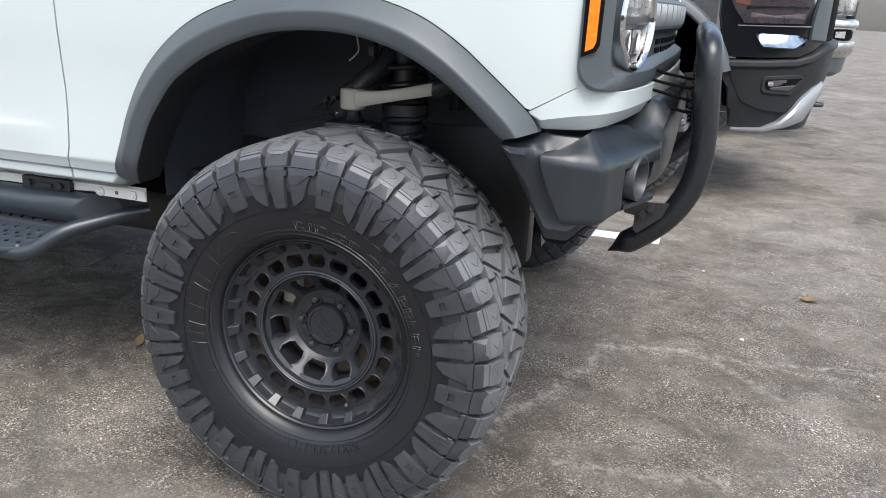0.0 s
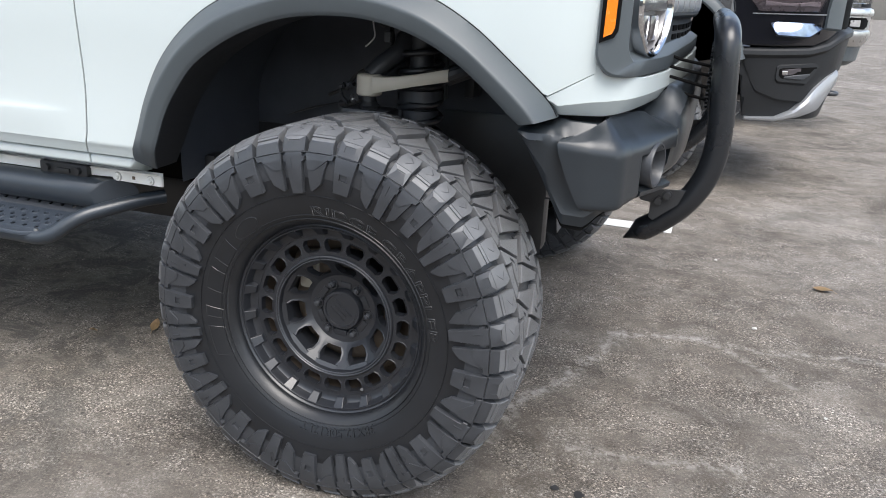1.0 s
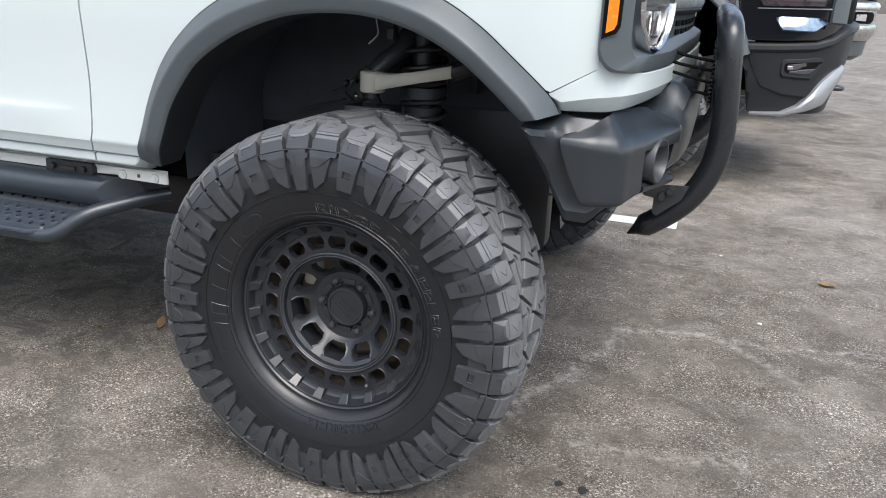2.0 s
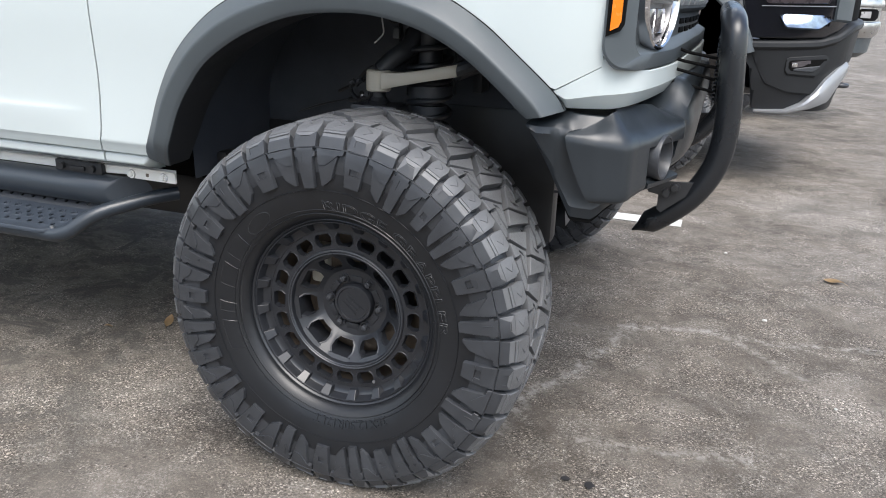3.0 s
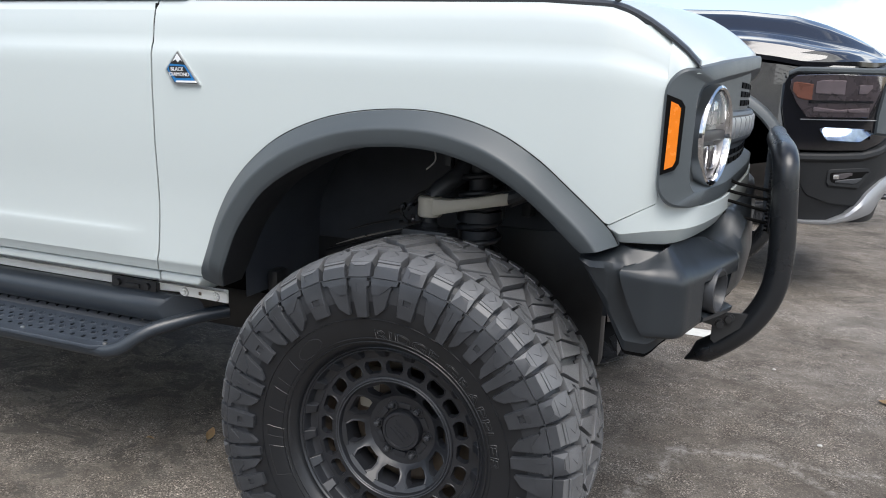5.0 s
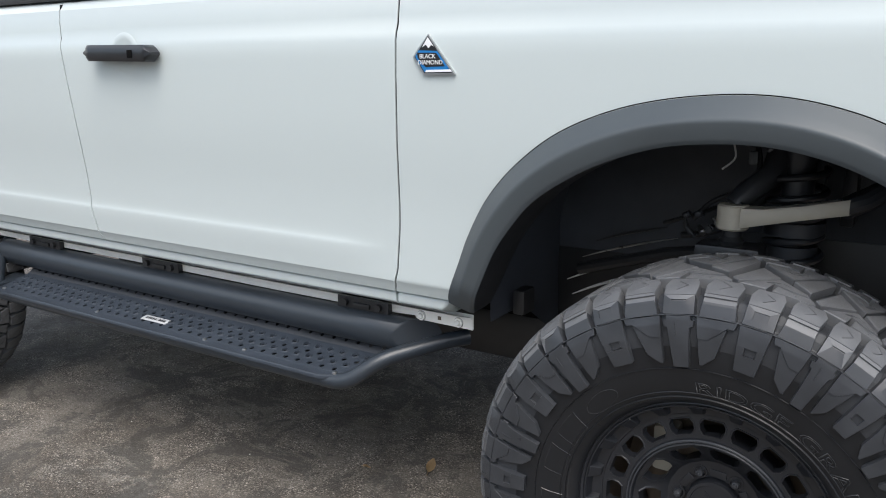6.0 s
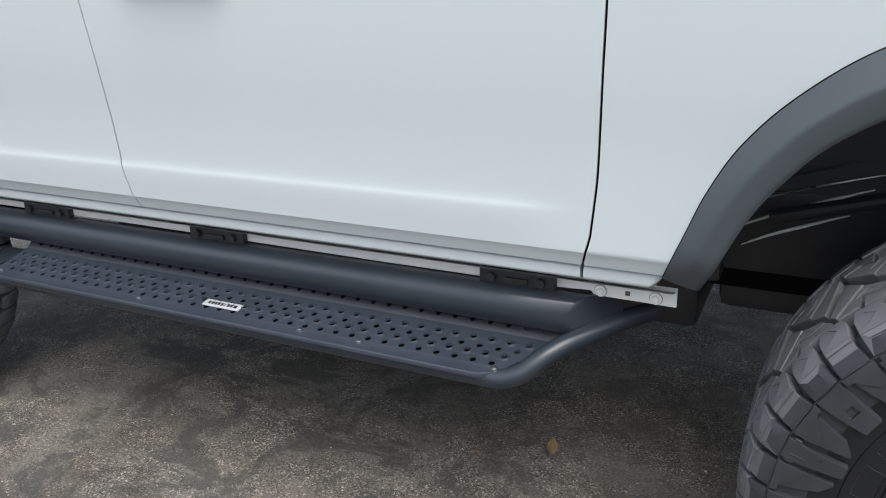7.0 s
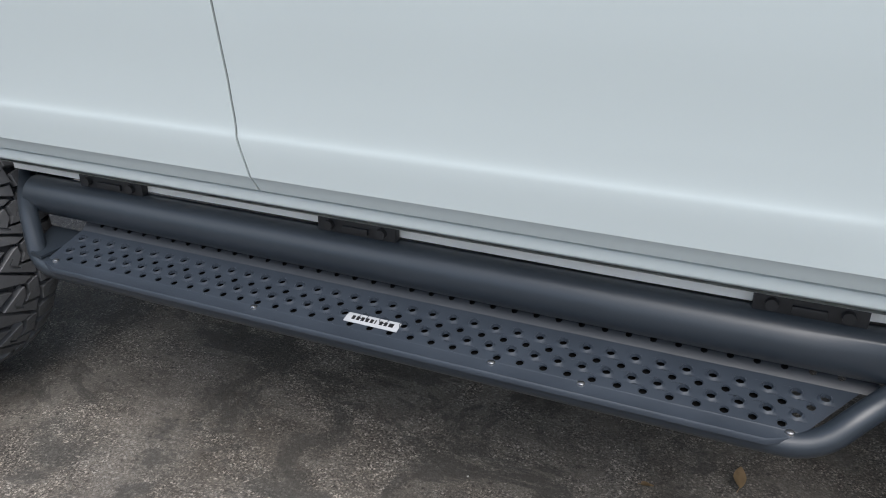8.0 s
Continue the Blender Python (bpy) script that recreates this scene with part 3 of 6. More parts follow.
for x0, z0, x1, z1, mat, r in ((-0.585, 0.711, -0.298, 0.830, PALE, 0.0048), (-0.568, 0.668, -0.340, 0.765, PALE, 0.0044), (-0.540, 0.784, -0.270, 0.868, STEEL, 0.0030), (-0.50, 0.835, -0.30, 0.895, TRIM, 0.004)):
    bm = bmesh.new()
    tube(bm, [(x0 + (x1 - x0) * k / 8, 0.618 + 0.004 * math.sin(k), z0 + (z1 - z0) * k / 8 + 0.006 * math.sin(math.pi * k / 8)) for k in range(9)], lambda t, r=r: r * (0.35 + 0.65 * math.sin(math.pi * min(1, max(0, t)))), 8)
    link("liner_rib", bm, mat, liner, "pale thin line along a liner rib" if mat is PALE else "rib of the liner")
bm = bmesh.new()
box(bm, (-0.615, 0.32, 0.675), (-0.578, 0.39, 0.745), 0.012)
link("body_mount", bm, BLACKMETAL, suv, "black body mount behind the wheel")
for x, z in ((-0.28, 1.205), (-0.12, 1.25), (0.18, 1.22)):
    bm = bmesh.new()
    lathe(bm, [(-0.006, 0.0), (-0.005, 0.005), (0.0, 0.008)], 12, (x, 0.655, z - 0.04))
    link("push_clip", bm, TRIM, liner)


# ---- wheels ----
TYRE_Y = 0.032          # middle plane of the front tyre
HUB_Z = 0.468
INNER = 1.42            # the tyre reaches further in than out
TYRE = [(0.0, 0.463), (-0.06, 0.4625), (-0.100, 0.461), (-0.127, 0.456), (-0.146, 0.443), (-0.157, 0.418), (-0.161, 0.389), (-0.160, 0.358), (-0.157, 0.326),
        (-0.151, 0.297), (-0.141, 0.272), (-0.131, 0.256), (-0.122, 0.2490), (-0.116, 0.2462), (-0.107, 0.2460)]


# pitches of the tread round the tyre, in degrees; every second one has a windowed lug, the others a plain bar
PITCHES = (18, 18, 16, 12, 12.3, 14.8, 15.7, 17, 18, 16, 13, 12, 12, 14, 16, 17.2, 16, 14, 12, 13, 15, 16, 15, 17)
CENTRES = [-25.5]
for p in PITCHES:
    CENTRES.append(CENTRES[-1] + p)
UNITS = len(PITCHES)
RUN = [0.0]
for (p, q), (r, t) in zip(TYRE, TYRE[1:]):
    RUN.append(RUN[-1] + math.hypot(r - p, t - q))


def profile_normal(i):
    i0, i1 = max(i - 1, 0), min(i + 1, len(TYRE) - 1)
    dy, dr = TYRE[i1][0] - TYRE[i0][0], TYRE[i1][1] - TYRE[i0][1]
    return Vector((dr, -dy)).normalized() if i else Vector((0, 1))


NORMALS = [profile_normal(i) for i in range(len(TYRE))]


def tread_spot(deg, s, h):
    """A point over the carcass: degrees round the axle, s from the crown's middle (minus: the inner side), height."""
    flip, d = (-1 if s < 0 else 1), min(abs(s), RUN[-1] - 1e-6)
    j = max(i for i in range(len(RUN) - 1) if RUN[i] <= d)
    t = (d - RUN[j]) / (RUN[j + 1] - RUN[j])
    y, r = TYRE[j][0] + (TYRE[j + 1][0] - TYRE[j][0]) * t, TYRE[j][1] + (TYRE[j + 1][1] - TYRE[j][1]) * t
    n = NORMALS[j].lerp(NORMALS[j + 1], t).normalized()
    y = y * (1 if flip > 0 else -INNER) + n.x * flip * h
    r, a = r + n.y * h, radians(deg)
    return Vector((r * math.sin(a), y, r * math.cos(a)))


def block_height(s):
    """Full on the crown, easing off round the shoulder and down the sidewall."""
    return lerp_table([(0.0, 0.0165), (0.105, 0.0165), (0.135, 0.0148), (0.165, 0.0130), (0.20, 0.0122), (0.265, 0.0112)], abs(s))


def groove_depth(s):
    """How far the grooves are cut below the carcass line: deepest at the shoulder."""
    return lerp_table([(0.0, 0.0), (0.07, 0.001), (0.10, 0.004), (0.165, 0.0065), (0.172, 0.003), (0.21, 0.002), (0.245, 0.0), (0.4, 0.0)], abs(s))


def tyre_mesh():
    """A mud-terrain tyre about the y axis: carcass, interlocking crown blocks, shoulder faces and long side biters."""
    bm = bmesh.new()

    def turned(phase, side):
        """Degrees at a phase of the tread, one for each pitch; the inner half runs the other way round."""
        if side < 0:
            phase = 2 * UNITS - phase + 0.106
        whole, rest = int(math.floor(phase)) % UNITS, phase - math.floor(phase)
        return CENTRES[whole] + PITCHES[whole] * rest + 360 * math.floor(phase / UNITS)

    # carcass: groove floors darkened in the colour for shade, polished black below the biters
    stations = sorted(RUN + [0.10, 0.13, 0.15, 0.165, 0.172, 0.19, 0.21, 0.245])
    skin(bm, [[tread_spot(3 * k, s, -groove_depth(s)) for s in [-s for s in stations[:0:-1]] + stations] for k in range(121)])
    bmesh.ops.remove_doubles(bm, verts=bm.verts, dist=1e-6)
    # thin raised ring inside the biters, ridges round the bead
    for s, h in ((0.2705, 0.0022), (0.3225, 0.0016), (0.3335, 0.0030)):
        skin(bm, [[tread_spot(3 * k, s + o, hh) for o, hh in ((-0.0016, -0.001), (-0.0005, h), (0.0005, h), (0.0016, -0.001))] for k in range(121)])
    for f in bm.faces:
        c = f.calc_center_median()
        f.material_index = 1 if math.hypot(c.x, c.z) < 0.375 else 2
    dark = len(bm.faces)
    # apron from which shoulder and biters rise, and the thin ring at the foot of the shoulder
    for flip in (1, -1):
        skin(bm, [[tread_spot(3 * k, flip * s, h) for s, h in ((0.1670, -0.008), (0.1700, 0.0045), (0.1750, 0.0042), (0.205, 0.0015), (0.228, -0.0005))] for k in range(121)])
        skin(bm, [[tread_spot(3 * k, flip * (0.1725 + o), hh) for o, hh in ((-0.0016, 0.004), (-0.0005, 0.0136), (0.0005, 0.0136), (0.0016, 0.004))] for k in range(121)])

    def ring_of(points, side, k, pitch, heights):
        return [tread_spot(turned(k + d / pitch, side), side * s, h(s) if callable(h) else h) for (d, s), h in zip(points, heights)]

    def block(points, side, k, pitch, hole=None, depth=0.006, lower=0.0, shrink=0.985):
        """A tread block over an outline of (degrees, s) at the given pitch, with a slit or pocket in its top."""
        cu, cv = sum(u for u, v in points) / len(points), sum(v for u, v in points) / len(points)
        top = [(cu + (u - cu) * shrink, cv + (v - cv) * shrink) for u, v in points]
        in_a_bit = [(cu + (u - cu) * (shrink - 0.03), cv + (v - cv) * (shrink - 0.03)) for u, v in points]
        n = len(points)
        rows = [ring_of(points, side, k, pitch, [lambda s: -groove_depth(s) - 0.001] * n), ring_of(top, side, k, pitch, [lambda s: block_height(s) - 0.0016 - lower] * n), ring_of(in_a_bit, side, k, pitch, [lambda s: block_height(s) - lower] * n)]
        if hole:
            rows += [ring_of(hole, side, k, pitch, [lambda s: block_height(s) - lower] * n), ring_of(hole, side, k, pitch, [lambda s: block_height(s) - lower - depth] * n)]
        vs = skin(bm, rows, closed=True)
        bm.faces.new(vs[-1])

    def lug(stations, side, k, pitch, lower=0.0, edge=0.12):
        """A biter that follows the sidewall: stations of (s, from, to), in degrees at the given pitch."""
        fine = [stations[0]]
        for a, b in zip(stations, stations[1:]):
            steps = max(1, math.ceil((b[0] - a[0]) / 0.011))
            fine += [tuple(p + (q - p) * j / steps for p, q in zip(a, b)) for j in range(1, steps + 1)]
        rows = []
        for s, d0, d1 in fine:
            h = block_height(s) - lower
            e = min(edge, (d1 - d0) * 0.25)
            foot = -groove_depth(s) - 0.001
            rows.append([tread_spot(turned(k + d / pitch, side), side * s, q) for d, q in ((d0 - 0.12, foot), (d0, h - 0.0014), (d0 + e, h), (d1 - e, h), (d1, h - 0.0014), (d1 + 0.12, foot))])
        vs = skin(bm, rows)
        for row in (vs[0], vs[-1]):
            bm.faces.new(row)

    def slit(a, b, wide=0.10):
        """A thin four-sided slit from a to b."""
        return [(a[0] - wide, a[1]), (a[0] + wide, a[1]), (b[0] + wide, b[1]), (b[0] - wide, b[1])]

    def chevron(c, s0, s1, reach=1.1, wide=0.13):
        m = (s0 + s1) / 2
        return [(c - reach / 2 - wide, s1), (c + reach / 2 - wide, m), (c - reach / 2 - wide, s0), (c - reach / 2 + wide, s0), (c + reach / 2 + wide, m), (c - reach / 2 + wide, s1)]

    for k in range(UNITS):
        windowed = k % 2 == 0
        for side in (1, -1):
            # crown: a wedge that reaches over the middle, and a hooked block beside it
            block([(5.95, 0.060), (8.75, -0.032), (12.0, 0.003), (7.0, 0.0755)], side, k, 12.3, slit((7.6, 0.046), (9.6, 0.000)), shrink=0.99)
            block([(-4.9, 0.086), (-0.1, 0.0115), (4.6, 0.050), (5.0, 0.058), (2.0, 0.0605), (-0.7, 0.050), (-1.2, 0.088)], side, k, 12.3, [(-1.9, 0.056), (-0.9, 0.040), (0.5, 0.034), (1.9, 0.042), (1.9, 0.044), (0.4, 0.037), (-1.3, 0.056)], shrink=0.99)
            block([(-0.1, 0.060), (2.0, 0.0695), (5.3, 0.066), (6.3, 0.080), (6.3, 0.088), (-0.4, 0.092)], side, k, 12.3, [(1.4, 0.0745), (1.7, 0.0745), (3.3, 0.079), (3.3, 0.085), (3.05, 0.085), (3.0, 0.080)], shrink=0.99)
            # tread edge: outer block over the lug, inner block between, each with a chevron cut
            block([(-3.5, 0.1410), (-3.6, 0.122), (-2.9, 0.099), (2.6, 0.097), (3.5, 0.114), (3.4, 0.1410)], side, k, 17.5, chevron(0.2, 0.110, 0.133, 2.2), shrink=0.985)
            block([(5.0, 0.1360), (4.9, 0.116), (5.6, 0.094), (11.4, 0.092), (12.5, 0.110), (11.9, 0.1360)], side, k, 17.5, chevron(8.8, 0.101, 0.127, 2.2), shrink=0.985)
            # shoulder: framed face over the lug, hollowed face between
            block([(-3.5, 0.1405), (3.4, 0.1405), (3.7, 0.1712), (-3.6, 0.1712)], side, k, 17.5, [(-1.7, 0.149), (1.6, 0.149), (1.6, 0.162 if windowed else 0.1515), (-1.7, 0.162 if windowed else 0.1515)], depth=0.0016 if windowed else 0.003, shrink=0.99)
            lug([(0.1350, 5.0, 11.9), (0.1400, 5.0, 11.9)], side, k, 17.5, lower=0.0015)
            lug([(0.1395, 5.0, 12.0), (0.1480, 5.0, 12.0), (0.1520, 5.0, 12.2), (0.1540, 5.0, 12.2)], side, k, 17.5, lower=0.0048)
            lug([(0.1535, 4.9, 12.2), (0.1560, 4.9, 12.3), (0.1712, 4.6, 12.7)], side, k, 17.5, lower=0.0022)
            # side biters
            if windowed:
                lug([(0.1735, -3.75, 3.75), (0.2055, -3.5, 3.5)], side, k, 17.5)
                lug([(0.2055, -3.5, -1.45), (0.2200, -3.4, -1.45)], side, k, 17.5)
                lug([(0.2055, 1.45, 3.5), (0.2200, 1.45, 3.4)], side, k, 17.5)
                lug([(0.2055, -1.5, 1.5), (0.2200, -1.5, 1.5)], side, k, 17.5, lower=0.0042)
                lug([(0.2200, -3.4, 3.4), (0.2500, -3.1, 3.1)], side, k, 17.5)
            else:
                lug([(0.1735, -2.8, 2.8), (0.1800, -2.8, 2.8), (0.1805, -3.6, 3.6), (0.1900, -3.5, 3.5), (0.1925, -2.7, 2.7), (0.2620, -2.2, 2.2)], side, k, 17.5)
                lug([(0.1850, -1.1, -0.7), (0.2050, -0.9, -0.6)], side, k, 17.5, lower=-0.0012)
                for turn in (1, -1):
                    def across(d0, d1):
                        return (d0, d1) if turn > 0 else (-d1, -d0)
                    lug([(s, *across(d0, d1)) for s, d0, d1 in ((0.1735, 4.2, 13.3), (0.1840, 4.3, 12.9), (0.1845, 4.3, 11.4), (0.1960, 4.4, 9.6), (0.2080, 4.6, 7.4))], side, k, 17.5, lower=0.0002)
                    lug([(s, *across(d0, d1)) for s, d0, d1 in ((0.1880, 4.5, 11.3), (0.2390, 4.9, 9.4), (0.2480, 5.1, 7.8), (0.2560, 5.2, 6.2))], side, k, 17.5, lower=0.0022)
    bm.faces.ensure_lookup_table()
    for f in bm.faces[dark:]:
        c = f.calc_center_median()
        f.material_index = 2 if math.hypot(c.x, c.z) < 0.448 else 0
    return bm


def text_mesh(words, size, depth=0.001, outline=0.0):
    """The faces of a line of text as a bmesh: x along the line from its middle, z up, y = 0. outline: only the letters' edges, as thin ridges."""
    cu = bpy.data.curves.new("text", "FONT")
    cu.body, cu.size, cu.align_x, cu.extrude, cu.resolution_u = words, size, "CENTER", depth, 3
    if outline:
        cu.fill_mode, cu.extrude, cu.bevel_depth, cu.bevel_resolution = "NONE", 0.0, outline, 0
    ob = new("text", cu)
    me = ob.to_mesh()
    bm = bmesh.new()
    bm.from_mesh(me)
    ob.to_mesh_clear()
    bpy.data.objects.remove(ob)
    bpy.data.curves.remove(cu)
    for v in bm.verts:
        v.co = Vector((v.co.x, -v.co.z, v.co.y))
    return bm


def sidewall_text(words, size, radius, middle, spread=1.0, depth=0.0042, outline=0.0):
    """Text bent round the tyre's outer side. middle: clock angle in degrees (0 up, clockwise as seen from outside)."""
    bm = text_mesh(words, size, depth, outline)
    by_radius = sorted((rr, yy) for yy, rr in TYRE)
    for v in bm.verts:
        r = radius + v.co.z
        a = radians(middle) + v.co.x * spread / radius
        v.co = Vector((r * math.sin(a), lerp_table(by_radius, r) - 0.0006 + v.co.y, r * math.cos(a)))
    return bm


def rim_mesh():
    """The rim's barrel, rounded lip and the trough inside it about the y axis; y runs inwards."""
    bm = bmesh.new()
    lathe(bm, [(0.14, 0.208), (-0.020, 0.212), (-0.040, 0.2095), (-0.046, 0.2105), (-0.0465, 0.214), (-0.048, 0.2255), (-0.052, 0.2300), (-0.074, 0.2335), (-0.0775, 0.2355), (-0.0775, 0.2375), (-0.0755, 0.2390), (-0.0790, 0.2405), (-0.0815, 0.2435), (-0.0800, 0.2475), (-0.0720, 0.2500), (-0.060, 0.250)], 120)
    return bm


def rim_wedge(bm, turn):
    """A small ramp in the trough: broad at the lip, narrower towards the windows."""
    rows = []
    for r, y, w in ((0.2345, -0.0755, 0.0140), (0.2330, -0.0770, 0.0130), (0.2160, -0.0590, 0.0095), (0.2140, -0.0565, 0.0095), (0.2135, -0.0470, 0.0100)):
        rows.append([turn @ Vector(p) for p in ((-w - 0.0025, -0.046, r), (-w, y + 0.0012, r), (-w + 0.0012, y, r), (w - 0.0012, y, r), (w, y + 0.0012, r), (w + 0.0025, -0.046, r))])
    vs = skin(bm, rows)
    bm.faces.new(vs[0])


def sector_plate(bm, r0, r1, count, hole, y, thick, dish=0.0, lip=0.0):
    """A ring cut by `count` rounded windows. hole: (inner r, outer r, share of the sector's width)."""
    h0, h1, share = hole
    wide = 2 * math.pi / count
    for k in range(count):
        mid = wide * k

        def p(r, a, yy):
            return Vector((r * math.sin(mid + a), yy + dish * (r - r0) / (r1 - r0), r * math.cos(mid + a)))
        w, hw = wide / 2, wide / 2 * share
        outer = [(r0, -w), (r0, -w / 2), (r0, w / 2), (r0, w), ((r0 * 2 + r1) / 3, w), ((r0 + 2 * r1) / 3, w), (r1, w), (r1, w / 2), (r1, -w / 2), (r1, -w), ((r0 + 2 * r1) / 3, -w), ((r0 * 2 + r1) / 3, -w)]
        c, e = 0.28, 0.3
        q = [(h0, -hw * (1 - c)), (h0, -hw * 0.4), (h0, hw * 0.4), (h0, hw * (1 - c)), (h0 + (h1 - h0) * e, hw), (h1 - (h1 - h0) * e, hw),
             (h1, hw * (1 - c)), (h1, hw * 0.4), (h1, -hw * 0.4), (h1, -hw * (1 - c)), (h1 - (h1 - h0) * e, -hw), (h0 + (h1 - h0) * e, -hw)]
        rows = [[p(r, a, y + thick) for r, a in outer], [p(r, a, y) for r, a in outer]]
        inner = [[p((r - (h0 + h1) / 2) * g + (h0 + h1) / 2, a * g, yy) for r, a in q] for g, yy in ((1.20, y), (1.15, y - lip), (1.06, y - lip), (1.0, y + 0.004), (0.97, y + thick))]
        skin(bm, [rows[1]] + inner, closed=True)
        skin(bm, [inner[-1], rows[0]], closed=True)
    bmesh.ops.remove_doubles(bm, verts=bm.verts, dist=1e-5)


def build_wheel(parent, centre):
    wheel = empty("wheel", centre, parent)
    bm = tyre_mesh()
    bmesh.ops.translate(bm, verts=bm.verts, vec=(0, TYRE_Y, 0))
    for v in bm.verts:
        v.co.z = max(v.co.z, -HUB_Z + 0.001 + 0.0008 * math.sin(v.co.x * 90))
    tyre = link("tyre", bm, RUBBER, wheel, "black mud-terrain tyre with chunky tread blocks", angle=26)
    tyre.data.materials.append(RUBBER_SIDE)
    tyre.data.materials.append(RUBBER_BITER_GROOVE)
    for words, size, radius, mid, spread, outline in (("RIDGE GRAPPLER", 0.035, 0.2755, 41.5, 1.64, 0.0008), ("38X12.50R17LT", 0.030, 0.272, 170, 1.02, 0.0)):
        bm = sidewall_text(words, size, radius, mid, spread, 0.0022, outline)
        bmesh.ops.translate(bm, verts=bm.verts, vec=(0, TYRE_Y, 0))
        link("raised_lettering", bm, LETTER if outline else RUBBER_SIDE, tyre, "raised tyre lettering", smooth=False)
    # maker's name as plain outlined shapes
    by_radius = sorted((rr, yy) for yy, rr in TYRE)

    def on_wall(deg, r):
        a = radians(deg)
        return (r * math.sin(a), lerp_table(by_radius, r) + TYRE_Y - 0.0005, r * math.cos(a))

    shapes = [[(-41 + 7.5 * math.cos(t) + 1.5 * math.sin(t), 0.294 + 0.017 * math.sin(t)) for t in [math.pi * k / 12 for k in range(25)]]]
    for d0, wide in ((-66, 13), (-82, 13), (-96, 7), (-116, 17)):
        corners = [(d0, 0.272), (d0 + 2, 0.312), (d0 + wide, 0.312), (d0 + wide - 2, 0.272), (d0, 0.272)]
        shapes.append([(p + (q - p) * j / 6, r + (w - r) * j / 6) for (p, r), (q, w) in zip(corners, corners[1:]) for j in range(6)] + corners[-1:])
    for shape in shapes:
        bm = bmesh.new()
        tube(bm, [on_wall(d, r) for d, r in shape], 0.0008, 5, cap=False)
        link("raised_mark", bm, LETTER, tyre, "raised outline of a maker's mark")
    # small moulded marks round the bead
    bm = bmesh.new()
    rnd = random.Random(8)
    for lo, hi in ((316, 368), (20, 62), (84, 104), (262, 284)):
        d = lo
        while d < hi:
            w = rnd.uniform(0.3, 0.8)
            bm.faces.new([bm.verts.new(Vector(on_wall(dd, r)) + Vector((0, -0.0004, 0))) for dd, r in ((d, 0.2605), (d + w, 0.2605), (d + w, 0.2640), (d, 0.2640))])
            d += w + rnd.uniform(0.3, 0.6)
    for d in (-51, -29, 82, -112):
        bm.faces.new([bm.verts.new(Vector(on_wall(dd, r)) + Vector((0, -0.0006, 0))) for dd, r in ((d, 0.254), (d + 0.35, 0.254), (d + 0.35, 0.270), (d, 0.270))])
    tagged(link("moulded_mark", bm, LETTER, tyre, smooth=False), "tiny moulded lettering round the bead", kind="stuff")
    bm = rim_mesh()
    sector_plate(bm, 0.160, 0.2100, 20, (0.1705, 0.2000, 0.74), -0.046, 0.016, lip=0.0016)
    lathe(bm, [(-0.046, 0.1605), (-0.0505, 0.1590), (-0.0525, 0.1555), (-0.0500, 0.1525), (-0.0520, 0.1505), (-0.0505, 0.1480), (-0.045, 0.1465), (-0.030, 0.1455), (0.0, 0.1450), (0.05, 0.150)], 120)
    rim = link("rim", bm, RIM, wheel, "satin black alloy rim with small windows", angle=35)
    for r, y in ((0.1560, -0.0530), (0.1500, -0.0525)):
        bm = bmesh.new()
        lathe(bm, [(y + 0.001, r + 0.0016), (y, r + 0.0008), (y, r - 0.0008), (y + 0.001, r - 0.0016)], 120)
        link("edge_ring", bm, RIM_EDGE, rim, "thin machined edge ring")
    # dish with ten windows between its spokes, and a recessed pad at the foot of each window
    bm = bmesh.new()
    sector_plate(bm, 0.090, 0.150, 10, (0.1025, 0.1365, 0.70), 0.010, 0.022, dish=-0.050, lip=0.0012)
    bmesh.ops.transform(bm, matrix=pose(0, 0, 0, 0, 10, 0), verts=bm.verts)
    link("spoke_dish", bm, RIM, wheel, "dished spokes with ten windows", angle=35)
    for k in range(10):
        bm = bmesh.new()
        turn = pose(0, 0, 0, 0, 36 * k + 10, 0)
        rows = [[turn @ Vector((t * w, y, r)) for t in (-1, -0.94, 0.94, 1)] for r, y, w in ((0.1350, -0.022, 0.031), (0.1358, -0.0335, 0.031), (0.1380, -0.0350, 0.030), (0.1455, -0.0400, 0.0315), (0.1465, -0.0350, 0.032))]
        skin(bm, rows)
        link("window_pad", bm, RIM, rim)
    for k in range(20):
        bm = bmesh.new()
        rim_wedge(bm, pose(0, 0, 0, 0, 18 * k + 11, 0))
        link("rim_lug", bm, RIM, rim, smooth=False)
    bm = bmesh.new()
    tube(bm, [(0.2005 * math.sin(radians(156)), -0.046, 0.2005 * math.cos(radians(156))), (0.196 * math.sin(radians(154)), -0.058, 0.196 * math.cos(radians(154)))], 0.0042, 10)
    link("valve", bm, BLACKMETAL, rim, "short black tyre valve")
    bm = bmesh.new()
    lathe(bm, [(0.04, 0.100), (0.014, 0.0985), (0.009, 0.094), (0.011, 0.072), (0.012, 0.064), (0.018, 0.0605), (0.018, 0.050)], 72)
    hub = link("hub_face", bm, RIM, wheel, "satin black hub face")
    bm = bmesh.new()
    lathe(bm, [(0.022, 0.0535), (0.004, 0.0525), (-0.0015, 0.0500), (-0.002, 0.0435), (0.0010, 0.0420), (0.0010, 0.0)], 72)
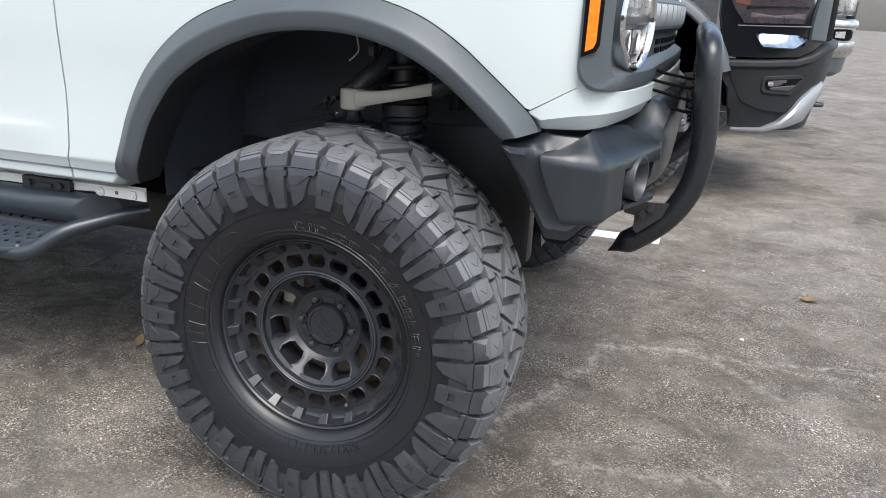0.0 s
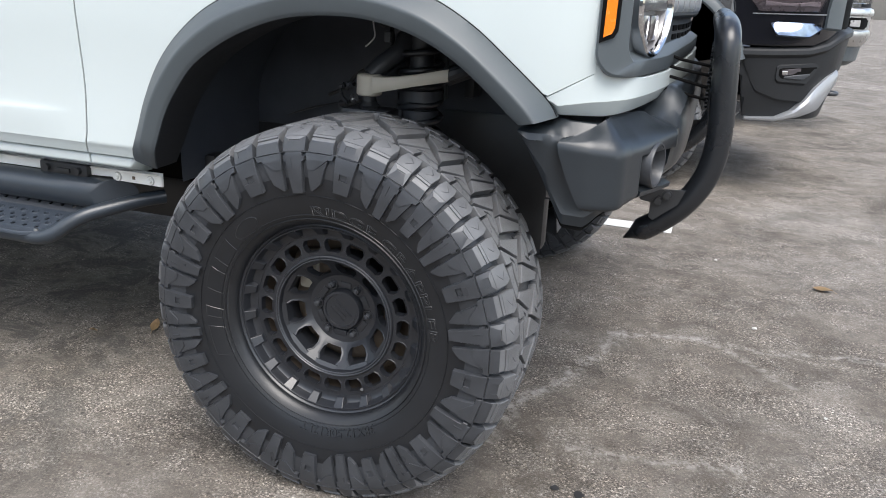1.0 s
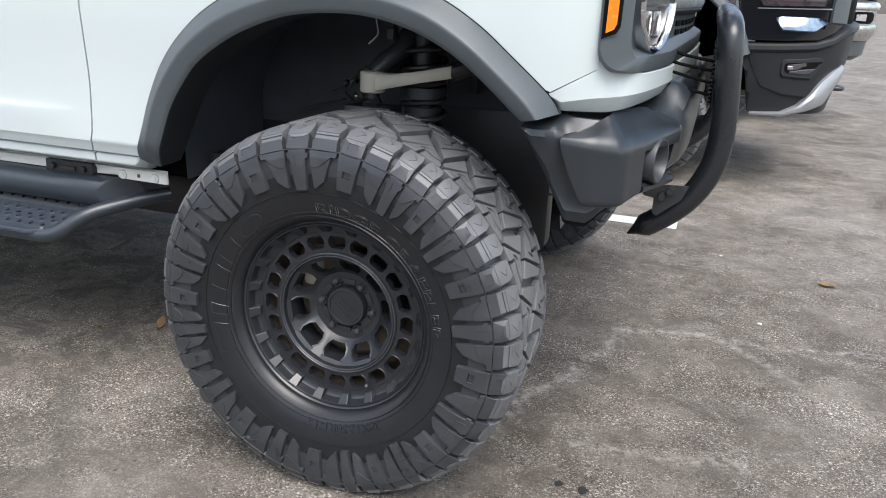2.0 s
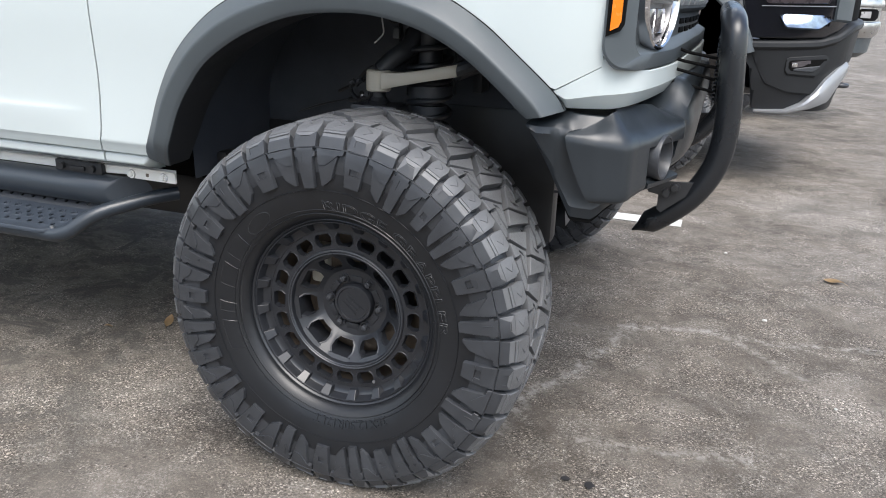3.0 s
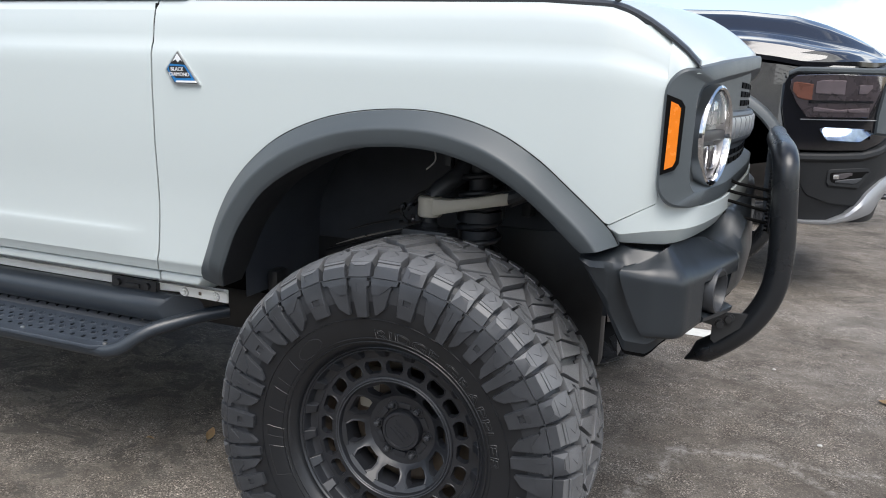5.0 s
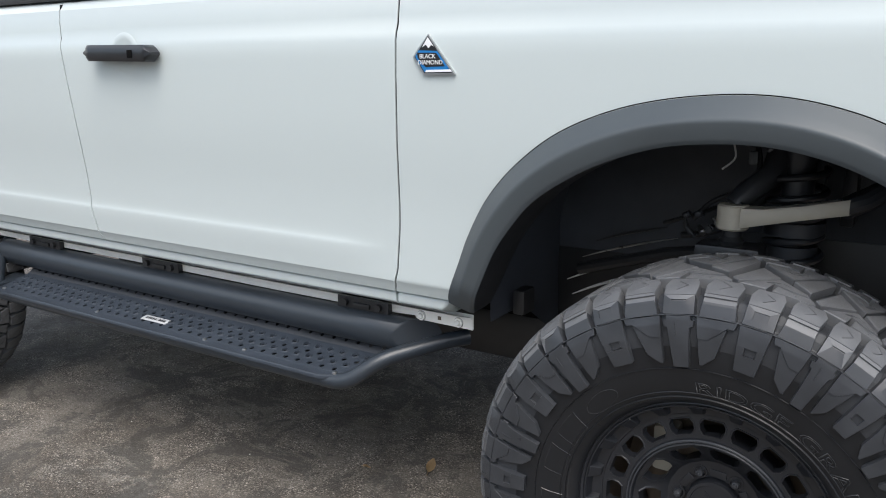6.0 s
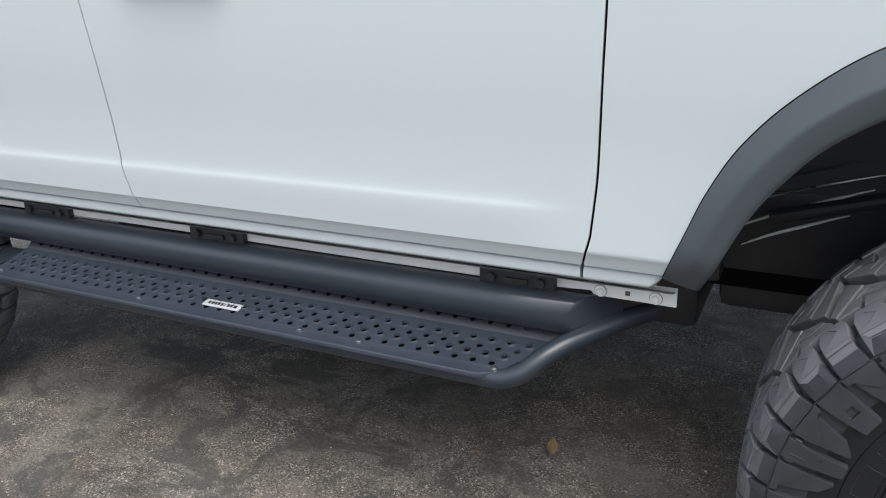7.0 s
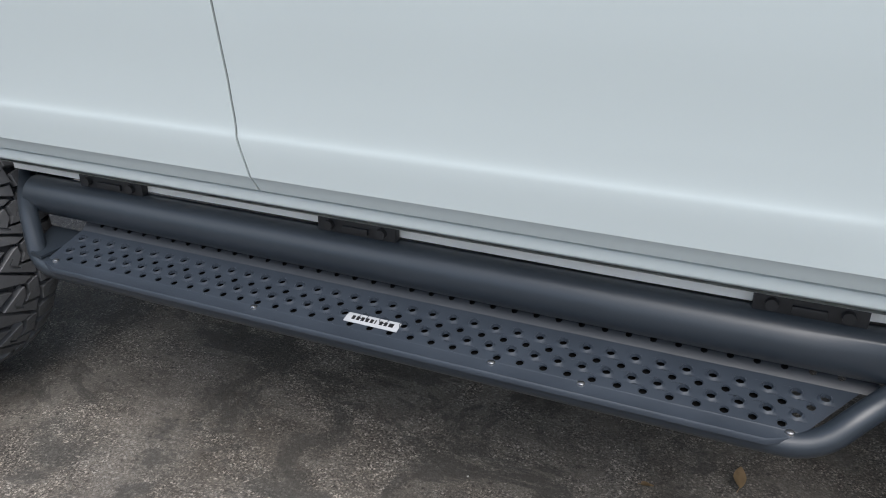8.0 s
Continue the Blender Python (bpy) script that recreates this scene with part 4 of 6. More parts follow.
    for lo, hi in (((-0.030, 0.010), (0.030, 0.0115)), ((-0.024, -0.001), (-0.004, 0.007)), ((0.0, -0.001), (0.022, 0.007)), ((-0.020, -0.012), (-0.002, -0.004)), ((0.002, -0.012), (0.020, -0.004)), ((-0.026, -0.0165), (0.026, -0.015))):
        box(bm, (lo[0], -0.0006, lo[1]), (hi[0], 0.0014, hi[1]), 0.0003, pose(0, 0, 0, 0, 42, 0))
    link("hub_cap", bm, RIM, hub, "round black hub cap with a faint raised mark")
    for k in range(6):
        a = radians(60 * k - 25)
        bm = bmesh.new()
        c = (0.0700 * math.sin(a), 0.011, 0.0700 * math.cos(a))
        lathe(bm, [(-0.015, 0.0), (-0.015, 0.0032), (-0.013, 0.0045), (-0.0125, 0.0070), (-0.008, 0.0085), (0.008, 0.0085)], 6, c)
        nut = link("lug_nut", bm, RIM_EDGE, hub, "dark lug nut", smooth=False)
        bm = bmesh.new()
        lathe(bm, [(0.002, 0.0150), (-0.002, 0.0142), (-0.002, 0.0112), (0.007, 0.0105)], 18, c)
        link("nut_seat", bm, RIM, nut)
        a += radians(30)
        bm = bmesh.new()
        lathe(bm, [(-0.0005, 0.0), (-0.0005, 0.003), (0.002, 0.0045), (0.006, 0.0045)], 10, (0.0665 * math.sin(a), 0.011, 0.0665 * math.cos(a)))
        link("hub_screw", bm, RIM_EDGE, hub)
        bm = bmesh.new()
        box(bm, (-0.016, 0.0085, 0.0580), (0.016, 0.014, 0.0735), 0.0022, pose(0, 0, 0, 0, math.degrees(a), 0))
        link("hub_pad", bm, RIM, hub)
    bm = bmesh.new()
    lathe(bm, [(0.050, 0.06), (0.050, 0.142), (0.07, 0.142)], 48)
    lathe(bm, [(0.10, 0.0), (0.10, 0.204), (-0.028, 0.206)], 64)
    link("brake_disc", bm, RUST, wheel, "rusty brake disc behind the rim")
    bm = bmesh.new()
    box(bm, (-0.135, 0.030, 0.03), (-0.085, 0.085, 0.13), 0.012)
    link("brake_caliper", bm, CAST, wheel, "pale brake caliper")
    return wheel


front_wheel = build_wheel(suv, (0, 0, HUB_Z))
rear_wheel = copy_thing(front_wheel, pose(-3.27, 0.0, HUB_Z, 0, 41, 0))
rear_wheel.parent = suv
for x in (0.0, -3.27):
    w = copy_thing(front_wheel, pose(x, WIDE + 0.14, HUB_Z, 0, 0, 180))
    w.parent = suv

# ---- suspension in the front well ----
bm = bmesh.new()
rows = []
for x, z, h, y in ((-0.045, 1.000, 0.022, 0.27), (0.0, 1.006, 0.017, 0.272), (0.07, 1.020, 0.015, 0.276), (0.155, 1.038, 0.016, 0.285), (0.160, 1.039, 0.016, 0.287)):
    rows.append([(x, y, z - h), (x, y - 0.004, z - h * 0.6), (x, y - 0.004, z + h * 0.6), (x, y, z + h), (x + 0.004, y + 0.05, z + h), (x + 0.004, y + 0.05, z - h)])
skin(bm, rows, closed=True, cap=True)
lathe_rows = []
for z, r in ((0.970, 0.030), (0.974, 0.034), (1.022, 0.034), (1.026, 0.030)):
    lathe_rows.append([(-0.066 + r * math.sin(a), 0.300 - r * math.cos(a), z) for a in [2 * math.pi * k / 24 for k in range(24)]])
skin(bm, lathe_rows, closed=True, cap=True)
arm = link("control_arm", bm, CAST, suv, "pale beige upper control arm", angle=40)
bm = bmesh.new()
tube(bm, bent([(-0.066, 0.31, 1.012), (-0.02, 0.42, 1.05), (0.0, 0.55, 1.07)], 0.05), 0.026, 12)
tube(bm, bent([(0.15, 0.31, 1.034), (0.20, 0.38, 1.055), (0.22, 0.55, 1.06)], 0.05), 0.024, 12)
tube(bm, [(0.150, 0.30, 1.037), (0.185, 0.31, 1.050), (0.235, 0.36, 1.085)], 0.019, 10)
tube(bm, [(-0.070, 0.315, 1.020), (-0.045, 0.335, 1.050), (-0.005, 0.37, 1.085), (0.005, 0.40, 1.13)], lambda t: 0.024 + 0.006 * t, 12)
link("arm_leg", bm, TRIM, arm)
bm = bmesh.new()
lathe_rows = [[(-0.066 + r * math.sin(a), 0.300 - r * math.cos(a), z) for a in [2 * math.pi * k / 20 for k in range(20)]] for z, r in ((0.90, 0.03), (0.93, 0.022), (0.945, 0.028), (0.955, 0.02), (0.97, 0.02))]
skin(bm, lathe_rows, closed=True, cap=True)
box(bm, (-0.14, 0.27, 0.88), (0.0, 0.36, 0.935), 0.012)
box(bm, (-0.10, 0.27, 0.40), (0.06, 0.37, 0.90), 0.02)
link("knuckle", bm, BLACKMETAL, suv, "black steering knuckle")
bm = bmesh.new()
coil = [(0.045 + 0.058 * math.cos(t), 0.40 + 0.058 * math.sin(t), 0.72 + 0.0075 * t) for t in [k * 0.3 for k in range(170)]]
tube(bm, coil, 0.0085, 10)
link("coil_spring", bm, RIM, suv, "black coil spring")
bm = bmesh.new()
tube(bm, [(0.045, 0.40, 0.60), (0.045, 0.40, 1.15)], 0.034, 20)
tube(bm, [(0.045, 0.40, 0.955), (0.045, 0.40, 0.985)], 0.064, 24)
tube(bm, [(0.045, 0.40, 0.90), (0.045, 0.40, 0.93)], 0.052, 24)
link("shock_absorber", bm, TRIM, suv, "black shock absorber")
bm = bmesh.new()
box(bm, (0.058, 0.475, 0.95), (0.092, 0.50, 1.16), 0.006, None)
link("strut", bm, FLARE, suv, "grey upright strut")
bm = bmesh.new()
box(bm, (0.12, 0.56, 0.95), (0.15, 0.64, 1.24), 0.008)
link("shock_tower", bm, TRIM, suv, "dark frame bracket")
# small fittings and a pale wire by the ball joint
for k, (x, y, z, r) in enumerate(((-0.128, 0.37, 0.952, 0.010), (-0.150, 0.375, 0.945, 0.008), (-0.176, 0.38, 0.938, 0.007), (-0.112, 0.36, 0.968, 0.007), (-0.190, 0.385, 0.955, 0.006))):
    bm = bmesh.new()
    lathe(bm, [(-0.016, 0.0), (-0.016, r * 0.6), (-0.010, r * 0.6), (-0.010, r), (0.004, r), (0.004, r * 0.7), (0.016, r * 0.7), (0.016, 0.0)], 8, (0, 0, 0))
    bmesh.ops.transform(bm, matrix=pose(x, y, z, 20 * k, 0, 35 * k), verts=bm.verts)
    link("fitting", bm, STEEL if k % 2 else BLACKMETAL, suv)
bm = bmesh.new()
tube(bm, smooth_path([(-0.115, 0.38, 1.090), (-0.098, 0.38, 1.104), (-0.086, 0.38, 1.118), (-0.090, 0.38, 1.14), (-0.10, 0.39, 1.17)], 2), 0.0022, 8)
link("pale_wire", bm, PALE, suv, "thin pale wire")
bm = bmesh.new()
box(bm, (-0.058, 0.372, 1.105), (-0.038, 0.39, 1.135), 0.004)
link("wire_clip", bm, FLARE, suv)
bm = bmesh.new()
tube(bm, [(-0.20, 0.40, 0.925), (-0.15, 0.38, 0.935), (-0.10, 0.36, 0.958)], 0.008, 10)
link("link_rod", bm, BLACKMETAL, suv, "black link rod")
bm = bmesh.new()
tube(bm, bent([(-0.03, 0.42, 1.22), (-0.05, 0.40, 1.16), (-0.03, 0.38, 1.10), (-0.05, 0.36, 1.05), (-0.13, 0.36, 1.02), (-0.17, 0.38, 0.97)], 0.03), 0.006, 8)
tube(bm, bent([(0.0, 0.42, 1.20), (-0.01, 0.39, 1.12), (-0.02, 0.37, 1.06), (-0.14, 0.40, 0.99), (-0.26, 0.45, 0.94)], 0.03), 0.005, 8)
tube(bm, bent([(-0.02, 0.40, 1.17), (-0.06, 0.38, 1.14), (-0.08, 0.37, 1.17)], 0.02), 0.003, 8)
link("brake_line", bm, BLACKMETAL, suv, "black brake hoses")
for x, y, z in ((-0.155, 0.370, 0.985), (-0.19, 0.395, 0.975), (-0.013, 0.385, 1.14), (-0.035, 0.372, 1.08)):
    bm = bmesh.new()
    tube(bm, [(x - 0.007, y, z - 0.004), (x - 0.004, y, z - 0.002), (x + 0.004, y, z + 0.002), (x + 0.007, y, z + 0.004)], 0.0095, 12)
    box(bm, (x - 0.004, y - 0.014, z - 0.003), (x + 0.004, y - 0.006, z + 0.005), 0.0015)
    link("hose_clamp", bm, RIM_EDGE, suv, "metal hose clamp")
bm = bmesh.new()
tube(bm, [(-0.50, 0.50, 0.78), (-0.25, 0.46, 0.86), (-0.08, 0.40, 0.90)], 0.016, 10)
box(bm, (-0.72, 0.665, 0.58), (-0.10, 0.74, 0.80), 0.02)
box(bm, (-0.12, 0.665, 0.48), (0.37, 0.74, 0.90), 0.02)
link("chassis_rail", bm, BLACKMETAL, suv, "black chassis rail and link")
bm = bmesh.new()
for y in (0.50, 1.28):
    box(bm, (-3.9, y + 0.17, 0.53), (-0.12, y + 0.29, 0.70), 0.02)
    link("frame_rail", bm, BLACKDEEP, suv, "black frame rail")
    bm = bmesh.new()
box(bm, (-3.7, 0.24, 0.70), (-0.72, WIDE - 0.1, 0.745), 0.01)
link("underbody", bm, BLACKDEEP, suv, "black floor pan and frame")
# unseen plates added so that less light comes in under the body
for lo, hi in (((-0.62, 0.70, 0.46), (0.20, WIDE - 0.70, 0.62)), ((-1.70, 0.66, 0.40), (-0.66, WIDE - 0.66, 0.56)), ((-2.85, 0.70, 0.42), (-1.76, WIDE - 0.62, 0.60))):
    bm = bmesh.new()
    box(bm, lo, hi, 0.03)
    link("under_plate", bm, BLACKMETAL, suv, "unseen black plate added under the drivetrain to keep far light out")
for x, r in ((-3.27, 0.06), (0.0, 0.035)):
    bm = bmesh.new()
    lathe(bm, [(0.2, r), (WIDE - 0.2, r)], 16, (x, 0, HUB_Z))
    link("axle", bm, BLACKMETAL, suv)


# ---- side step ----
step = empty("side_step", (-1.6, 0.05, 0.53), suv)
step.matrix_parent_inverse = Matrix()
SHIFT = Vector((1.6, -0.05, -0.53))


def step_part(name, bm, mat, label="", **more):
    bmesh.ops.translate(bm, verts=bm.verts, vec=SHIFT)
    return link(name, bm, mat, step, label, **more)


# the main tube is cut off at a slant where the outer tube meets it
bm = bmesh.new()
ring = [(0.140 - 0.046 * math.cos(t), 0.6350 + 0.046 * math.sin(t)) for t in [2 * math.pi * k / 40 for k in range(40)]]
skin(bm, [[(x + (y - 0.140) * lean, y, z) for y, z in ring] for x, lean in ((-2.70, 0.0), (-2.4, 0.0), (-1.2, 0.0), (-1.0, 0.0), (-0.800, 1.1))], closed=True, cap=True)
step_part("main_tube", bm, POWDER, "thick black powder-coated tube", angle=60)
bm = bmesh.new()
tube(bm, bent([(-2.80, 0.20, 0.66), (-2.70, 0.100, 0.622), (-2.575, 0.008, 0.519), (-0.930, 0.008, 0.519), (-0.862, 0.056, 0.582), (-0.745, 0.190, 0.617), (-0.70, 0.24, 0.622)], 0.055), 0.0215, 24)
step_part("outer_tube", bm, POWDER, "bent black outer tube", angle=60)


def perforated(bm, centres, v, dv, pitch, place, radius, rim=0.0, thick=0.003, ends=None):
    """One row of round holes in a sheet, each a real opening with a rim raised or flat. place(x, v, h): a point of the sheet."""
    for n, c in enumerate(centres):
        a, b = c - pitch / 2, c + pitch / 2
        if ends and n == len(centres) - 1:
            a = ends
        sq = [(a, v - dv / 2), (c, v - dv / 2), (b, v - dv / 2), (b, v), (b, v + dv / 2), (c, v + dv / 2), (a, v + dv / 2), (a, v)]
        ring = lambda r, h: [place(c + r * math.cos(t), v + r * math.sin(t), h) for t in [-2.356 + k * 0.7854 for k in range(8)]]
        skin(bm, [[place(p, q, 0) for p, q in sq], ring(radius * 1.5, 0.0), ring(radius * 1.12, rim), ring(radius, rim), ring(radius * 0.95, -thick)], closed=True)


# the tread slopes up towards the body; its holes stand in four slanting rows, every second one with a raised rim
PITCH = 0.0432
TREAD_END = -2.548
tread = lambda x, v, h: (x, v, 0.540 + 0.26 * v + h)
tread_nose = lambda v: -0.957 + 0.72 * v
bm = bmesh.new()
for j, (front, count) in enumerate(((-0.981, 36), (-0.9615, 37), (-0.9415, 37), (-0.922, 38))):
    v = 0.0225 + 0.0222 * j
    perforated(bm, [front - PITCH * k for k in range(count)], v, 0.0222, PITCH, tread, 0.0084 if j % 2 else 0.0078, rim=0.0030 if j % 2 else 0.0003, ends=TREAD_END)
    x = front + PITCH / 2
    skin(bm, [[tread(x, v - 0.0111, 0), tread(x, v + 0.0111, 0)], [tread(max(x, tread_nose(v - 0.0111)), v - 0.0111, 0), tread(tread_nose(v + 0.0111), v + 0.0111, 0)]])
skin(bm, [[tread(x, 0.1002, 0), tread(x + d, 0.1165, 0)] for x, d in ((TREAD_END, 0.0), (-1.7, 0.0), (-0.885, 0.012))])
# the lip folded over the outer tube, its front corner cut off
for a, b in (((-0.0220, 0.5290), (-0.0220, 0.5365)), ((-0.0220, 0.5365), (-0.0195, 0.5395)), ((-0.0195, 0.5395), (0.0085, 0.5415)), ((0.0085, 0.5415), (0.0114, 0.5430))):
    skin(bm, [[(x, y + (0.0114 - y) * cut * 0.8, z) for y, z in (a, b)] for x, cut in ((TREAD_END, 0.7), (-2.50, 0), (-1.7, 0), (-1.000, 0), (-0.955, 1))])
bmesh.ops.remove_doubles(bm, verts=bm.verts, dist=1e-5)
step_part("tread_plate", bm, PLATE, "perforated black tread plate", angle=40)
bm = bmesh.new()
prism(bm, [(-2.552, -0.004), (-2.552, 0.140), (-2.680, 0.140), (-2.640, 0.075), (-2.59, 0.0)], "z", 0.546, 0.552)
step_part("end_gusset", bm, POWDER, "black gusset at the end of the step")
bm = bmesh.new()
flange = lambda x, v, h: (x, 0.1165 + v * 0.77 - h * 0.64, 0.5703 + v * 0.64 + h * 0.77)
perforated(bm, [-0.901 - PITCH * k for k in range(38)], 0.0212, 0.0424, PITCH, flange, 0.0066, ends=TREAD_END)
skin(bm, [[flange(x, v, 0) for v in (0.0, top)] for x, top in ((-0.8794, 0.0424), (-0.858, 0.0424), (-0.846, 0.020))])
bmesh.ops.remove_doubles(bm, verts=bm.verts, dist=1e-5)
step_part("tread_flange", bm, FLANGE, "grey raised flange with a row of holes", angle=40)
# black sheet added under the tread so that its holes stay dark
bm = bmesh.new()
skin(bm, [[(x, 0.02, 0.527), (x, 0.112, 0.550), (x, 0.140, 0.566), (x, 0.165, 0.594), (x, 0.155, 0.594), (x, 0.136, 0.573), (x, 0.112, 0.557), (x, 0.02, 0.534)] for x in (-2.54, -0.975)], closed=True, cap=True)
step_part("hole_backing", bm, BLACKDEEP, angle=20)
bm = bmesh.new()
box(bm, (-1.775, 0.0245, 0.0), (-1.659, 0.0480, 0.0022), 0.0012)
LAY = Matrix(((1, 0, 0, 0), (0, 1, 0, 0), (0, 0.26, 1, 0.5403), (0, 0, 0, 1)))
bmesh.ops.transform(bm, verts=bm.verts, matrix=LAY)
plate = step_part("name_plate", bm, PLATEMETAL, "small bright metal name plate")
bm = bmesh.new()
for k, (w, s) in enumerate(((0.008, 0), (0.008, 0), (0.008, 1), (0.008, 0), (0.008, 0), (0.003, 0), (0.008, 0), (0.008, 0), (0.012, 1))):
    x = -1.761 + k * 0.0100
    box(bm, (x, 0.0315, 0.0022), (x + w * 0.82, 0.0410, 0.0028), 0.0)
bmesh.ops.transform(bm, verts=bm.verts, matrix=LAY)
bmesh.ops.translate(bm, verts=bm.verts, vec=SHIFT)
link("maker_mark", bm, INK, step, smooth=False)
for x in (-2.520, -1.973, -1.461, -1.298, -0.968):
    bm = bmesh.new()
    rows = [[(x + r * math.cos(t), 0.0062 + r * math.sin(t), z) for t in [k * math.pi / 6 for k in range(12)]] for z, r in ((0.536, 0.0068), (0.5445, 0.0068), (0.5460, 0.0045))]
    skin(bm, rows, closed=True, cap=True)
    step_part("screw", bm, STEEL, "bright screw head")

# ---- door handle, badge, mirror, belt line, cabin ----
bm = bmesh.new()
rows = []
for k in range(25):
    t = k / 24
    x = -1.852 + 0.30 * t
    h = 0.0225 * min(1, (0.15 + math.sin(math.pi * min(1, max(0, t * 1.0))) * 4))
    out = -0.040 if 0.06 < t < 0.97 else -0.032
    zc = 1.362 - 0.004 * t
    rows.append([(x, 0.0, zc - h), (x, out + 0.006, zc - h), (x, out, zc - h * 0.6), (x, out, zc + h * 0.6), (x, out + 0.006, zc + h), (x, 0.0, zc + h)])
skin(bm, rows, closed=True, cap=True)
handle = link("door_handle", bm, RIM, front_door, "black plastic pull handle", angle=40)
bm = bmesh.new()
box(bm, (-1.640, -0.0425, 1.346), (-1.618, -0.038, 1.368), 0.003)
link("lock_button", bm, BLACKDEEP, front_door)
bm = bmesh.new()
lathe(bm, [(0.0040, 0.062), (0.0005, 0.052), (0.002, 0.04), (0.004, 0.0)], 32, (-1.715, 0.0065, 1.362))
for v in bm.verts:
    v.co.z = 1.362 + (v.co.z - 1.362) * 0.92
link("handle_cup", bm, WHITE, front_door, "white recess behind the handle")

bm = bmesh.new()
prism(bm, [(-0.668, 1.388), (-0.600, 1.302), (-0.680, 1.301), (-0.708, 1.340)], "y", 0.0035, 0.012)
badge = link("badge", bm, STEEL, fender, "kite-shaped trim badge", smooth=False)


def badge_part(name, outline, y, mat):
    bm = bmesh.new()
    prism(bm, outline, "y", y, 0.006)
    return link(name, bm, mat, fender, smooth=False)


badge_part("badge_face", [(-0.668, 1.384), (-0.607, 1.306), (-0.678, 1.305), (-0.703, 1.340)], 0.0025, INK)
badge_part("badge_band", [(-0.6925, 1.354), (-0.644, 1.352), (-0.622, 1.325), (-0.609, 1.308), (-0.676, 1.307), (-0.701, 1.340)], 0.0017, BLUE)
badge_part("badge_panel", [(-0.6955, 1.349), (-0.646, 1.348), (-0.624, 1.320), (-0.673, 1.318), (-0.694, 1.338)], 0.0010, INK)
badge_part("badge_peak", [(-0.668, 1.381), (-0.652, 1.361), (-0.659, 1.365), (-0.666, 1.358), (-0.673, 1.366), (-0.683, 1.360)], 0.0016, PALE)
for words, x, z in (("BLACK", -0.668, 1.3365), ("DIAMOND", -0.661, 1.3235)):
    bm = text_mesh(words, 0.0135, 0.0004)
    bmesh.ops.translate(bm, verts=bm.verts, vec=(x, 0.0002, z))
    link("badge_lettering", bm, PALE, fender, smooth=False)
badge_part("badge_tail", [(-0.672, 1.312), (-0.612, 1.313), (-0.608, 1.308), (-0.675, 1.307)], 0.0012, PALE)

bm = bmesh.new()
box(bm, (-3.9, 0.030, 1.522), (-0.66, 0.085, 1.560), 0.006)
link("belt_trim", bm, TRIM, suv, "black window belt trim")
bm = bmesh.new()
cabin = [(-0.70, 1.55), (-1.08, 1.98), (-3.85, 1.98), (-4.0, 1.55)]
for y0, y1 in ((0.10, 0.115), (WIDE - 0.115, WIDE - 0.10)):
    prism(bm, cabin, "y", y0, y1)
prism(bm, [(-0.70, 1.55), (-1.08, 1.98), (-1.095, 1.975), (-0.72, 1.55)], "y", 0.12, WIDE - 0.12)
prism(bm, [(-4.0, 1.55), (-3.86, 1.98), (-3.845, 1.975), (-3.98, 1.55)], "y", 0.12, WIDE - 0.12)
link("window_glass", bm, DARKGLASS, suv, "dark cabin windows", smooth=False)
bm = bmesh.new()
box(bm, (-3.92, 0.08, 1.97), (-1.06, WIDE - 0.08, 2.03), 0.025)
for x in (-1.98, -2.95):
    for y in (0.088, WIDE - 0.125):
        box(bm, (x - 0.05, y, 1.54), (x + 0.05, y + 0.03, 1.99), 0.004)
link("roof", bm, WHITE, suv, "white roof")

# ---- nose: plan lines from the near corner to the middle, and their mirror ----
def plan(points):
    """A rounded plan line over one half, carried over to the other side."""
    half = resample(points, 190)
    return half + [(x, 2 * MID - y) for x, y in half[-2::-1]]


def at_y(line, y):
    """The first place on a plan line that lies past y."""
    return min(k for k, p in enumerate(line) if p[1] >= y)


def at_x(line, x):
    return min(k for k, p in enumerate(line) if p[0] >= x)


def outward(line, k):
    a, b = line[max(k - 1, 0)], line[min(k + 1, len(line) - 1)]
    d = Vector((b[0] - a[0], b[1] - a[1])).normalized()
    return Vector((d.y, -d.x))


def wrap(bm, line, section, lo=0, hi=None):
    """Loft a section of (offset inwards, height) along a plan line. A section may be a function of x and y."""
    hi = len(line) if hi is None else hi
    rows = []
    for k in range(lo, hi):
        x, y = line[k]
        n = outward(line, k)
        sec = section(x, min(y, 2 * MID - y)) if callable(section) else section
        rows.append([(x - n.x * o, y - n.y * o, z) for o, z in sec])
    skin(bm, rows, closed=True, cap=True)


NOSE_LINE = plan([(0.560, 0.026), (0.590, 0.030), (0.618, 0.046), (0.638, 0.080), (0.658, 0.16), (0.686, 0.32), (0.716, 0.60), (0.730, 0.80), (0.734, 0.95)])
N_LEN = len(NOSE_LINE)
N_RUN = [0.0]
for p, q in zip(NOSE_LINE, NOSE_LINE[1:]):
    N_RUN.append(N_RUN[-1] + math.hypot(q[0] - p[0], q[1] - p[1]))


def on_nose(run, inset, z):
    """A point of the nose at a run along its plan line, a depth inwards and a height."""
    run = min(max(run, 0.0), N_RUN[-1])
    k = min(max(i for i in range(N_LEN) if N_RUN[i] <= run + 1e-9), N_LEN - 2)
    t = (run - N_RUN[k]) / (N_RUN[k + 1] - N_RUN[k])
    p, q = NOSE_LINE[k], NOSE_LINE[k + 1]
    n = outward(NOSE_LINE, k).lerp(outward(NOSE_LINE, k + 1), t)
    return (p[0] + (q[0] - p[0]) * t - n.x * inset, p[1] + (q[1] - p[1]) * t - n.y * inset, z)


